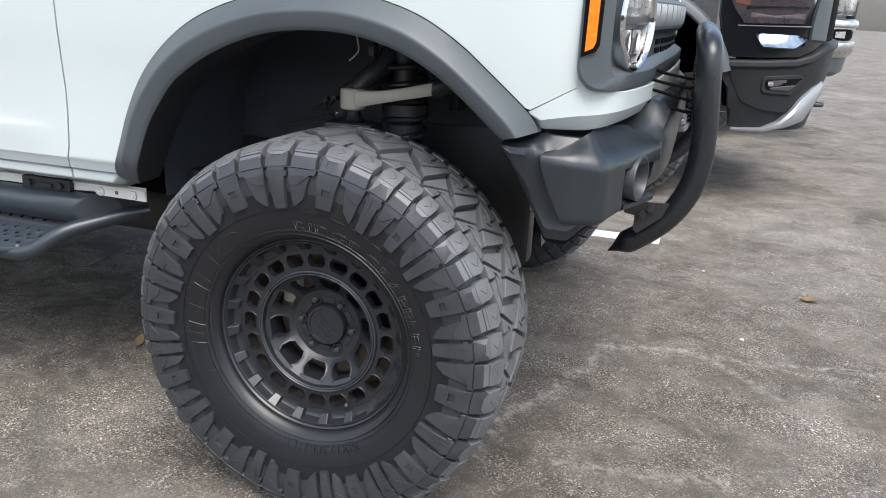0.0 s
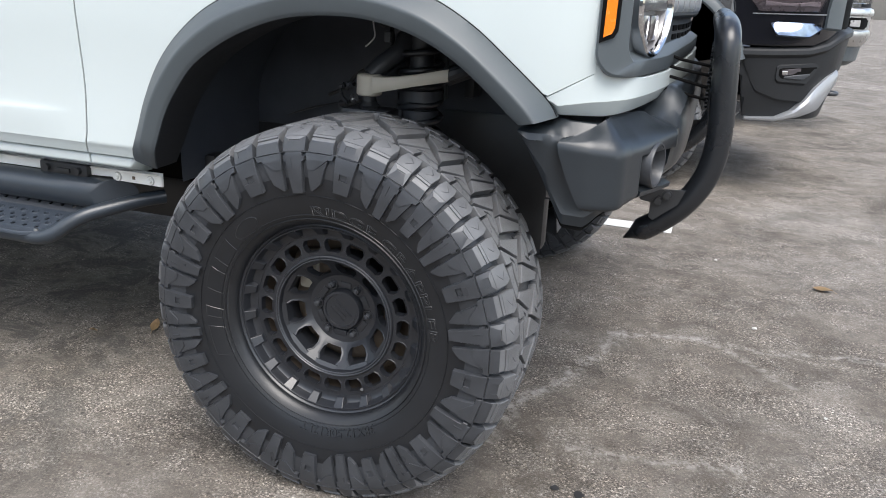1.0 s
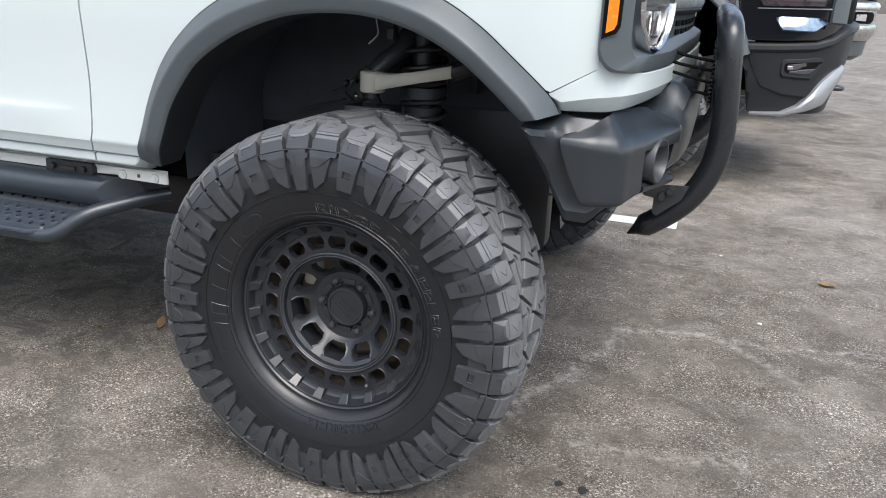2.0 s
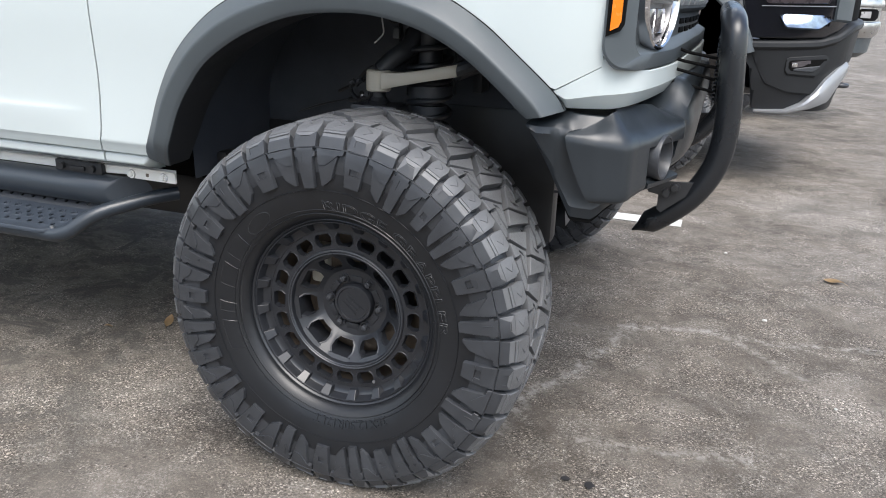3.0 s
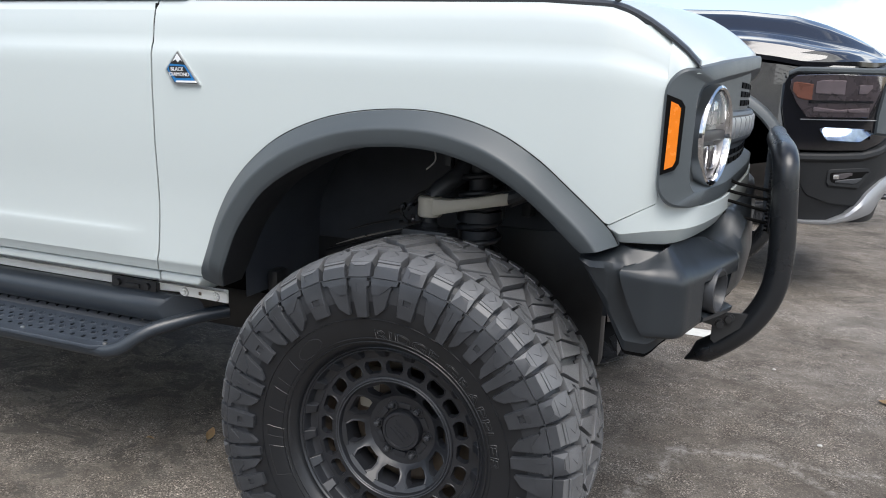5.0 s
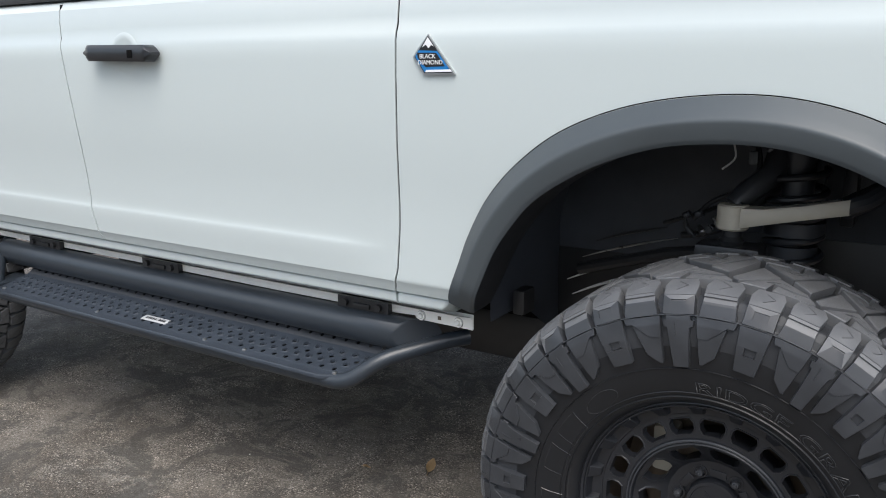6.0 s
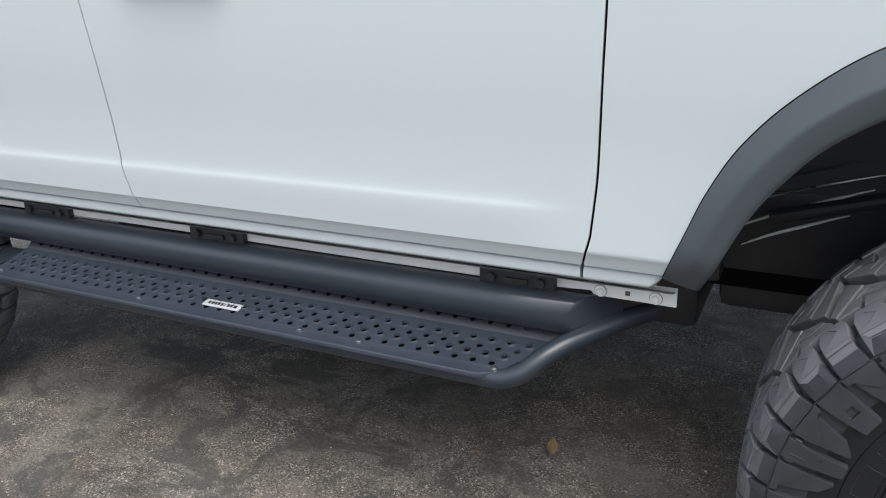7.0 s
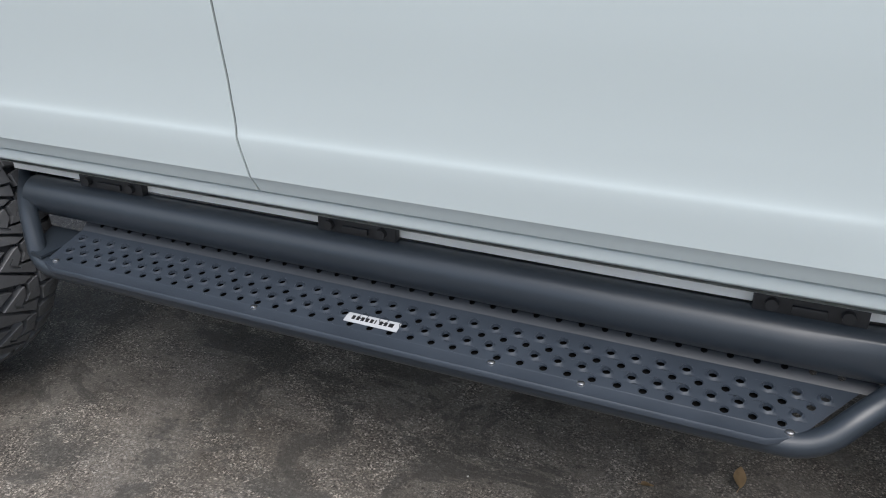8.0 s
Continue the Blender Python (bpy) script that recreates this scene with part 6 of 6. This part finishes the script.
P_LINE = mirror_line([(0.20, PY + 0.01), (0.60, PY), (0.90, PY), (1.15, PY + 0.01), (1.34, PY + 0.065), (1.48, PY + 0.17), (1.58, PY + 0.36), (1.645, PY + 0.68), (1.67, PMID)], PMID)


def share(x):
    """Index along the near half of the pickup's plan line at which it reaches x."""
    return min(k for k, p in enumerate(P_LINE) if p[0] >= x)


END = len(P_LINE)


def strip(name, x0, x1, low, high, proud, mat, parent, label="", deep=0.05, both=False, line=None, edge=0.006, lean=0.0):
    """A panel that follows a plan line between two x, its heights given as tables over x."""
    line = line or P_LINE
    k0 = min(k for k, p in enumerate(line) if p[0] >= x0)
    k1 = len(line) - k0 if both else min(k for k, p in enumerate(line) if p[0] >= x1) + 1
    bm = bmesh.new()

    def section(x, y):
        lo, hi = lerp_table(low, x), lerp_table(high, x)
        e = min(edge, (hi - lo) * 0.3)
        return [(deep, hi), (edge - proud + lean, hi), (lean - proud, hi - e), (-proud, lo + e), (edge - proud, lo), (deep, lo)]

    wrap(bm, line, section, k0, k1)
    return link(name, bm, mat, parent, label, angle=30)


# bumper: corner face under a ledge that rises towards the front, the darker valance and the silver skid plate
bm = bmesh.new()
a = share(0.90)


def truck_bumper(x, y):
    top = lerp_table([(0.90, 0.972), (1.18, 0.984), (1.38, 0.998), (1.47, 1.030), (1.56, 1.105), (1.67, 1.125)], x)
    low = lerp_table([(0.90, 0.925), (0.955, 0.915), (0.972, 0.890), (1.013, 0.802), (1.081, 0.704), (1.228, 0.656), (1.409, 0.642), (1.50, 0.70), (1.56, 0.80), (1.67, 0.86)], x)
    out = lerp_table([(0.90, 0.0), (1.40, 0.004), (1.56, 0.030), (1.67, 0.034)], x)
    mid = max(low + 0.02, min(top - 0.09, 0.84))
    return [(0.10, top + 0.012), (0.020 - out, top + 0.010), (-0.004 - out, top + 0.002), (-0.016 - out, top - 0.010), (-0.018 - out, top - 0.034), (-0.010 - out, top - 0.046), (0.002 - out, top - 0.056), (0.010 - out * 0.6, mid), (0.022, low + 0.008), (0.030, low), (0.16, low)]


wrap(bm, P_LINE, truck_bumper, a, END - a)
link("bumper", bm, TRUCKPLASTIC, pickup, "dark grey plastic bumper", angle=24)
bm = bmesh.new()


def truck_valance(x, y):
    low = lerp_table([(0.905, 0.90), (0.975, 0.80), (1.020, 0.535), (1.67, 0.525)], x)
    return [(0.14, 0.93), (0.016, 0.93), (0.022, max(low, 0.80)), (0.040, max(low, 0.66)), (0.070, low), (0.18, low)]


wrap(bm, P_LINE, truck_valance, share(0.905), END - share(0.905))
link("lower_valance", bm, TRUCKPLASTIC, pickup, "black lower valance", angle=30)
bm = bmesh.new()


def truck_skid(x, y):
    top = lerp_table([(1.03, 0.530), (1.242, 0.542), (1.344, 0.592), (1.405, 0.665), (1.449, 0.740), (1.517, 0.815), (1.58, 0.862)], x)
    low = lerp_table([(1.03, 0.508), (1.247, 0.515), (1.383, 0.552), (1.492, 0.600), (1.556, 0.715), (1.59, 0.805)], x)
    out = lerp_table([(1.03, -0.03), (1.30, 0.0), (1.42, 0.020), (1.58, 0.030)], x)
    e = 0.25 * (top - low)
    return [(0.10, top), (0.012 - out, top), (-0.002 - out, top - e), (0.002 - out, low + e), (0.018 - out, low), (0.12, low - 0.004)]


wrap(bm, P_LINE, truck_skid, share(1.03), share(1.578))
link("under_plate", bm, SILVER, pickup, "silver skid plate", angle=35)
bm = bmesh.new()
tube(bm, bent([(1.44, PY + 0.36, 0.700), (1.60, PY + 0.36, 0.696), (1.63, PY + 0.40, 0.696), (1.60, PY + 0.44, 0.696), (1.44, PY + 0.44, 0.700)], 0.04), 0.017, 12)
link("tow_hook", bm, TRIM, pickup, "black tow hook")
# fog lamp pocket with a raised rim
fog_frame = strip("fog_surround", 1.182, 1.456, [(1.182, 0.800), (1.206, 0.766), (1.390, 0.756), (1.456, 0.865)], [(1.182, 0.872), (1.203, 0.897), (1.449, 0.921), (1.456, 0.905)], 0.002, TRUCKPLASTIC, pickup, "raised rim round the fog lamp", edge=0.016)
pocket = strip("fog_pocket", 1.206, 1.428, [(1.206, 0.822), (1.224, 0.798), (1.364, 0.790), (1.428, 0.868)], [(1.206, 0.860), (1.222, 0.870), (1.428, 0.884)], 0.005, BLACKDEEP, fog_frame)
strip("fog_ledge", 1.228, 1.395, [(1.228, 0.800), (1.362, 0.794), (1.395, 0.825)], [(1.228, 0.812), (1.30, 0.826), (1.395, 0.838)], 0.010, TRIM, fog_frame)
strip("fog_glass", 1.214, 1.325, [(1.214, 0.826), (1.24, 0.815), (1.300, 0.826), (1.325, 0.845)], [(1.214, 0.856), (1.325, 0.872)], 0.009, SMOKE, fog_frame, "small dark fog lamp")
strip("fog_reflector", 1.216, 1.245, [(1.216, 0.828), (1.245, 0.822)], [(1.216, 0.848), (1.245, 0.852)], 0.012, CHROME, fog_frame)
# gloss panel round the headlamp with a bright lower window in it
strip("lamp_panel", 0.86, 1.5, [(0.86, 1.30), (0.93, 1.000), (1.182, 1.004), (1.40, 1.015), (1.47, 1.05), (1.67, 1.13)], [(0.86, 1.41), (0.879, 1.47), (0.94, 1.515), (1.46, 1.505), (1.67, 1.50)], 0.0, GLOSS, pickup, "gloss black panel round the headlamp", both=True, deep=0.10)
low_lamp = strip("lower_lamp", 1.105, 1.419, [(1.105, 1.136), (1.15, 1.066), (1.348, 1.062), (1.419, 1.122)], [(1.105, 1.150), (1.13, 1.161), (1.368, 1.161), (1.419, 1.136)], 0.026, LAMPMIRROR, pickup, "mirror-bright lower lamp window", lean=0.022, edge=0.010)
for x in (1.365, 1.385, 1.402):
    strip("lamp_louvre", x, x + 0.008, [(x, 1.085)], [(x, 1.150)], 0.008, GLOSS, low_lamp)
strip("lamp_trim", 0.985, 1.445, [(0.985, 1.197), (1.445, 1.207)], [(0.985, 1.204), (1.445, 1.215)], 0.006, SILVER, pickup, "thin bright line under the headlamp")
# headlamp: dark bowl, amber lamp, lenses and a strip behind smoked glass
LAMP_LOW = [(0.888, 1.415), (0.954, 1.299), (1.026, 1.214), (1.387, 1.226), (1.432, 1.365), (1.452, 1.480)]
LAMP_TOP = [(0.888, 1.432), (0.927, 1.482), (1.116, 1.494), (1.452, 1.497)]
p_lamp = strip("headlamp", 0.888, 1.452, LAMP_LOW, LAMP_TOP, 0.004, LAMPDARK, pickup, "smoked headlamp", deep=0.08)
strip("turn_lamp", 0.912, 1.030, [(0.912, 1.39), (0.955, 1.335), (1.03, 1.322)], [(0.912, 1.430), (0.935, 1.440), (1.03, 1.428)], 0.010, AMBER_DULL, p_lamp, "faded amber turn lamp behind the lens")
strip("projector", 1.055, 1.225, [(1.055, 1.352), (1.225, 1.348)], [(1.055, 1.455), (1.09, 1.468), (1.225, 1.470)], 0.012, LAMPGREY, p_lamp, "bright square lens", edge=0.020)
strip("projector", 1.293, 1.380, [(1.293, 1.362), (1.36, 1.362), (1.38, 1.40)], [(1.293, 1.425), (1.31, 1.440), (1.38, 1.440)], 0.012, LAMPGREY, p_lamp, "bright square lens", edge=0.016)
strip("lamp_shelf", 1.02, 1.39, [(1.02, 1.305), (1.39, 1.318)], [(1.02, 1.325), (1.39, 1.335)], 0.014, GLOSS, p_lamp)
strip("light_strip", 1.045, 1.375, [(1.045, 1.250), (1.375, 1.255)], [(1.045, 1.285), (1.20, 1.270), (1.375, 1.290)], 0.010, LAMPGREY, p_lamp, "pale light strip")
strip("smoked_lens", 0.888, 1.452, LAMP_LOW, LAMP_TOP, 0.022, SMOKE_GLASS, p_lamp, "smoked clear lens", deep=0.01)
strip("lamp_brow", 0.868, 1.56, [(0.868, 1.415), (0.884, 1.474), (0.935, 1.499), (1.56, 1.500)], [(0.868, 1.440), (0.884, 1.505), (0.941, 1.535), (1.40, 1.538), (1.56, 1.560)], 0.016, FLARE, pickup, "dark grey band above the headlamp", edge=0.010)
# grille surround and grille
strip("grille_frame", 1.428, 1.54, [(1.428, 1.120), (1.54, 1.110)], [(1.428, 1.150), (1.466, 1.485), (1.54, 1.500)], 0.020, FLARE, pickup, "dark grey grille frame", deep=0.10, edge=0.014)
strip("grille_brow", 1.53, 1.6, [(1.53, 1.485), (1.67, 1.53)], [(1.53, 1.555), (1.60, 1.60), (1.67, 1.66)], 0.030, FLARE, pickup, "dark grey upper grille edge", deep=0.12, both=True, edge=0.012)
strip("grille", 1.545, 1.6, [(1.545, 1.12), (1.67, 1.13)], [(1.545, 1.49), (1.67, 1.53)], 0.006, BLACKDEEP, pickup, "black grille", deep=0.10, both=True)
# body side: fender round a flared arch, doors
HOOD_EDGE = [(-0.75, 1.665), (0.626, 1.622), (0.80, 1.602), (0.95, 1.577), (1.10, 1.560), (1.40, 1.556), (1.67, 1.60)]
HOOD_MID = [(-0.75, 1.985), (0.50, 1.965), (0.90, 1.925), (1.10, 1.870), (1.30, 1.785), (1.48, 1.690), (1.60, 1.635), (1.67, 1.630)]
def truck_lean(h):
    """How far the pickup's fender draws in towards its top."""
    return 0.15 * max(0.0, (h - 1.10) / 0.50) ** 1.2


ARCH_P = resample([(-0.40, 0.62), (-0.37, 0.88), (-0.27, 1.12), (-0.09, 1.29), (0.13, 1.37), (0.37, 1.385), (0.58, 1.335), (0.74, 1.235), (0.85, 1.11), (0.915, 0.99), (0.945, 0.90)], 48)
bm = bmesh.new()
rows = []
for x, z in ARCH_P:
    top = lerp_table([(-0.75, 1.66), (0.626, 1.615), (0.80, 1.595), (0.95, 1.560)], x)
    col = []
    for u in [j / 14 for j in range(15)]:
        h = z + (top - z) * u
        bulge = truck_lean(h)
        col.append((x, PY + 0.010 + bulge, h))
    rows.append(col)
skin(bm, rows)
bmesh.ops.solidify(bm, geom=bm.faces[:], thickness=0.02)
link("fender", bm, GLOSS, pickup, "gloss black front fender", angle=40)
strip("fender_nose", 0.84, 1.0, [(0.84, 1.12), (0.93, 0.985), (1.0, 0.985)], [(0.84, 1.50), (0.868, 1.49), (0.93, 1.30), (1.0, 1.06)], -0.004, GLOSS, pickup, lean=0.045)
bm = bmesh.new()
skin(bm, [[(x, PY + 0.010 + truck_lean(h) + 0.10 * max(0.0, x - 1.0), h) for h in [1.42 + (lerp_table(HOOD_EDGE, x) - 0.006 - 1.42) * j / 8 for j in range(9)]] for x in [0.80 + 0.48 * k / 16 for k in range(17)]])
link("fender_top", bm, GLOSS, pickup, "gloss black fender over the headlamp", angle=40)
bm = bmesh.new()
prism(bm, [(-4.2, 1.40), (-4.2, 0.62), (-0.47, 0.62), (-0.44, 0.88), (-0.36, 1.10), (-0.36, 1.60), (-0.75, 1.62), (-1.1, 1.45)], "y", PY + 0.012, PY + 0.06)
link("door_side", bm, GLOSS, pickup, "gloss black doors", smooth=False)
bm = bmesh.new()
rows = []
for k, (x, z) in enumerate(ARCH_P):
    p, q = ARCH_P[max(k - 1, 0)], ARCH_P[min(k + 1, len(ARCH_P) - 1)]
    d = Vector((q[0] - p[0], q[1] - p[1])).normalized()
    ux, uz = -d.y, d.x
    rows.append([(x + ux * o, PY + y, z + uz * o) for o, y in ((0.045, 0.015), (0.042, -0.012), (0.020, -0.034), (-0.020, -0.040), (-0.032, -0.030), (-0.034, 0.10))])
skin(bm, rows, closed=True, cap=True)
link("arch_flare", bm, FLARE, pickup, "grey arch flare", angle=40)
bm = bmesh.new()
rows = []
for j in range(61):
    y = PY + 0.125 + (2 * PMID - 2 * PY - 0.25) * j / 60
    e = abs(y - PMID) / (PMID - PY - 0.125)
    full = lerp_table([(0.0, 1.0), (0.30, 0.98), (0.46, 0.84), (0.62, 0.50), (0.66, 0.47), (0.84, 0.34), (0.93, 0.26), (1.0, 0.0)], e)
    tip = lerp_table([(0.0, 1.67), (0.45, 1.645), (0.66, 1.57), (0.83, 1.43), (0.93, 1.28), (1.0, 1.00)], e)
    row = []
    for k in range(33):
        u = k / 32
        x = -0.75 + (tip + 0.75) * u
        low = lerp_table(HOOD_EDGE, x)
        row.append((x, y, low + (lerp_table(HOOD_MID, x) - low) * full * (1 - 0.6 * swell(u, 0.90, 1.0))))
    rows.append(row)
skin(bm, rows)
for v in bmesh.ops.extrude_edge_only(bm, edges=[e for e in bm.edges if len(e.link_faces) == 1])["geom"]:
    if isinstance(v, bmesh.types.BMVert):
        v.co.z -= 0.03
link("hood", bm, GLOSS, pickup, "gloss black hood with raised ridges", angle=30)
bm = bmesh.new()
box(bm, (-4.2, PY + 0.05, 0.62), (0.0, 2 * PMID - PY, 1.36), 0.05)
box(bm, (0.0, PY + 0.45, 0.58), (1.30, 2 * PMID - PY - 0.45, 1.40), 0.05)
box(bm, (0.0, 2 * PMID - PY - 0.06, 0.95), (1.0, 2 * PMID - PY, 1.42), 0.02)
link("body_core", bm, GLOSS, pickup)
bm = bmesh.new()
prism(bm, [(-0.65, 1.46), (-1.25, 1.93), (-3.0, 1.95), (-3.2, 1.36), (-0.65, 1.36)], "y", PY + 0.14, 2 * PMID - PY - 0.14)
link("cabin", bm, DARKGLASS, pickup, "dark cab windows", smooth=False)
bm = bmesh.new()
box(bm, (-3.05, PY + 0.12, 1.93), (-1.2, 2 * PMID - PY - 0.12, 1.99), 0.025)
link("roof", bm, GLOSS, pickup)
bm = bmesh.new()
rows = [[(x, y, z) for y in (PY + 0.03, PY + 0.45)] for x, z in ARCH_P]
skin(bm, rows)
bm.faces.new([bm.verts.new((x, PY + 0.45, z)) for x, z in ARCH_P])
link("wheel_liner", bm, LINER, pickup)
for x in (0.365, -3.3):
    for y, turn in ((PY + 0.10, 0), (2 * PMID - PY - 0.06, 180)):
        w = copy_thing(front_wheel, pose(x, y, HUB_Z * 0.86, 0, 17, turn) @ Matrix.Scale(0.86, 4))
        w.parent = pickup

# ---- silver pickup beyond it: bumper and lamp show past the black one ----
far = tagged(empty("silver_pickup", (0, 0, 0)), "silver pickup with a chrome bumper, parked beyond the black one", "truck")
FY, FMID = 7.3, 8.3
F_LINE = mirror_line([(0.9, FY + 0.02), (1.40, FY), (1.80, FY + 0.02), (2.06, FY + 0.10), (2.18, FY + 0.26), (2.26, FY + 0.55), (2.30, FMID)], FMID)
nF = len(F_LINE)
bm = bmesh.new()
cut = min(k for k, p in enumerate(F_LINE) if p[0] >= 1.70)
wrap(bm, F_LINE, [(0.10, 1.285), (0.01, 1.280), (-0.022, 1.265), (-0.034, 1.235), (-0.030, 1.205), (-0.010, 1.195), (-0.008, 1.06), (-0.024, 1.050), (-0.030, 1.02), (-0.018, 0.95), (0.02, 0.90), (0.12, 0.90)], cut, nF - cut)
far_bumper = link("bumper", bm, STEEL, far, "bright metal bumper", angle=30)
strip("fog_opening", 1.98, 2.20, [(1.98, 1.085), (2.01, 1.065), (2.17, 1.065), (2.20, 1.09)], [(1.98, 1.165), (2.01, 1.185), (2.17, 1.185), (2.20, 1.165)], 0.012, BLACKDEEP, far_bumper, line=F_LINE)
strip("fog_glass", 2.00, 2.10, [(2.0, 1.095), (2.1, 1.09)], [(2.0, 1.155), (2.1, 1.16)], 0.016, LAMPGREY, far_bumper, "grey fog lamp", line=F_LINE)
bm = bmesh.new()
wrap(bm, F_LINE, [(0.10, 0.91), (0.03, 0.91), (0.05, 0.75), (0.12, 0.70)], cut, nF - cut)
link("valance", bm, FLARE, far)
far_lamp = strip("headlamp", 1.78, 2.25, [(1.78, 1.35), (1.9, 1.315), (2.25, 1.315)], [(1.78, 1.80), (2.25, 1.76)], -0.03, CHROME, far, "clear headlamp", line=F_LINE, deep=0.10)
strip("turn_lamp", 1.80, 1.93, [(1.8, 1.60), (1.93, 1.60)], [(1.8, 1.77), (1.93, 1.76)], -0.01, AMBER, far_lamp, "amber turn lamp", line=F_LINE)
for x0, x1, z0, z1 in ((1.97, 2.09, 1.57, 1.73), (2.12, 2.22, 1.57, 1.73), (1.86, 2.06, 1.35, 1.53), (2.09, 2.22, 1.35, 1.53)):
    strip("lamp_cell", x0, x1, [(x0, z0)], [(x0, z1)], -0.015, LAMPGREY, far_lamp, line=F_LINE, edge=0.012)
strip("lamp_lens", 1.78, 2.25, [(1.78, 1.35), (1.9, 1.315), (2.25, 1.315)], [(1.78, 1.80), (2.25, 1.76)], 0.004, GLASS, far_lamp, "clear lens", line=F_LINE, deep=0.01)
c1 = min(k for k, p in enumerate(F_LINE) if p[0] >= 2.255) - 8
bm = bmesh.new()
prism(bm, [(-3.5, 0.75), (-3.5, 1.75), (1.50, 1.90), (1.80, 1.80), (1.74, 0.85), (1.60, 0.72)], "y", FY + 0.03, 2 * FMID - FY - 0.03)
prism(bm, [(-2.6, 1.7), (-2.4, 2.25), (-0.9, 2.25), (-0.2, 1.80)], "y", FY + 0.15, 2 * FMID - FY - 0.15)
link("body", bm, SILVER, far, "silver body", angle=20)
bm = bmesh.new()
wrap(bm, F_LINE, [(0.10, 1.86), (0.02, 1.86), (0.01, 1.80), (0.01, 1.28), (0.10, 1.28)], c1 + 8, nF - c1 - 8)
link("grille", bm, TRIM, far)
for x in (0.75, -2.7):
    for y, turn in ((FY + 0.06, 0), (2 * FMID - FY - 0.06, 180)):
        w = copy_thing(front_wheel, pose(x, y, HUB_Z, 0, 0, turn))
        w.parent = far

# ---- painted bay lines ----
for k, y in enumerate((2.86, 6.2, -3.0)):
    bm = bmesh.new()
    rnd = random.Random(k)
    xs = [0.705 - 0.12 * j for j in range(44)]
    rows = [[(x, y - 0.075 + rnd.uniform(-0.004, 0.004), 0.004), (x, y + 0.075 + rnd.uniform(-0.004, 0.004), 0.004)] for x in xs]
    skin(bm, rows)
    tagged(link("bay_line", bm, LINE, smooth=False), "worn white painted parking line on the asphalt", "road marking", "bay lines", "structure")


# ---- litter ----
def dry_leaf(place, turn, size, curl):
    bm = bmesh.new()
    rows = []
    for k in range(9):
        t = k / 8
        w = size * 0.30 * math.sin(math.pi * min(1, t * 0.93 + 0.05)) ** 0.8
        z = 0.004 + curl * (2 * t - 1) ** 2
        rows.append([(size * (t - 0.5), s * w, z + 0.35 * abs(s) * w + 0.003 * math.sin(5 * t + s)) for s in (-1, -0.5, 0, 0.5, 1)])
    skin(bm, rows)
    tube(bm, [(-0.5 * size, 0, 0.004 + curl), (-0.62 * size, 0.01 * size, 0.006), (-0.72 * size, 0.03 * size, 0.004)], 0.0008, 5)
    bmesh.ops.solidify(bm, geom=bm.faces[:], thickness=0.0006)
    ob = tagged(link("dry_leaf", bm, LEAF), "small curled dry brown leaf on the asphalt", "leaf", "fallen leaves")
    ob.matrix_world = pose(*place, 0, 0, turn)
    return ob


dry_leaf((-1.016, 0.530, 0.012), 75, 0.052, 0.010).matrix_world = pose(-1.016, 0.535, 0.020, 20, -35, 95)
dry_leaf((1.425, 2.145, 0.001), 170, 0.085, 0.010)
dry_leaf((-1.212, 0.440, 0.001), 10, 0.030, 0.003)
for x, y, s in ((1.108, 1.53, 0.010), (-0.60, 0.62, 0.004), (-0.66, 0.60, 0.003), (-1.62, 0.30, 0.003), (1.30, 0.85, 0.006), (0.95, 2.4, 0.008), (-0.3, -0.35, 0.003), (-2.2, 0.25, 0.003), (1.55, 1.2, 0.006)):
    bm = bmesh.new()
    bmesh.ops.create_icosphere(bm, subdivisions=2, radius=s)
    rnd = random.Random(int(x * 1000))
    for v in bm.verts:
        v.co *= rnd.uniform(0.8, 1.15)
        v.co.z *= 0.6
    ob = tagged(link("pebble", bm, STONE), "tiny pale stone chip on the asphalt", "stone", "stone chips")
    ob.location = (x, y, s * 0.45)
SPOT = material("oil_spot", (0.018, 0.017, 0.017), 0.6, vary=0.4, scale=30.0)
for x, y, s in ((0.561, 0.142, 0.012), (0.625, 0.134, 0.016)):
    bm = bmesh.new()
    rnd = random.Random(int(y * 999))
    ring = [(x + s * rnd.uniform(0.7, 1.2) * math.cos(a), y + s * rnd.uniform(0.7, 1.2) * math.sin(a), 0.004) for a in [k * 0.45 for k in range(14)]]
    bm.faces.new([bm.verts.new(p) for p in ring])
    tagged(link("gum_spot", bm, SPOT, smooth=False), "small black spot of old gum on the asphalt", "stain", "gum spots", "structure")
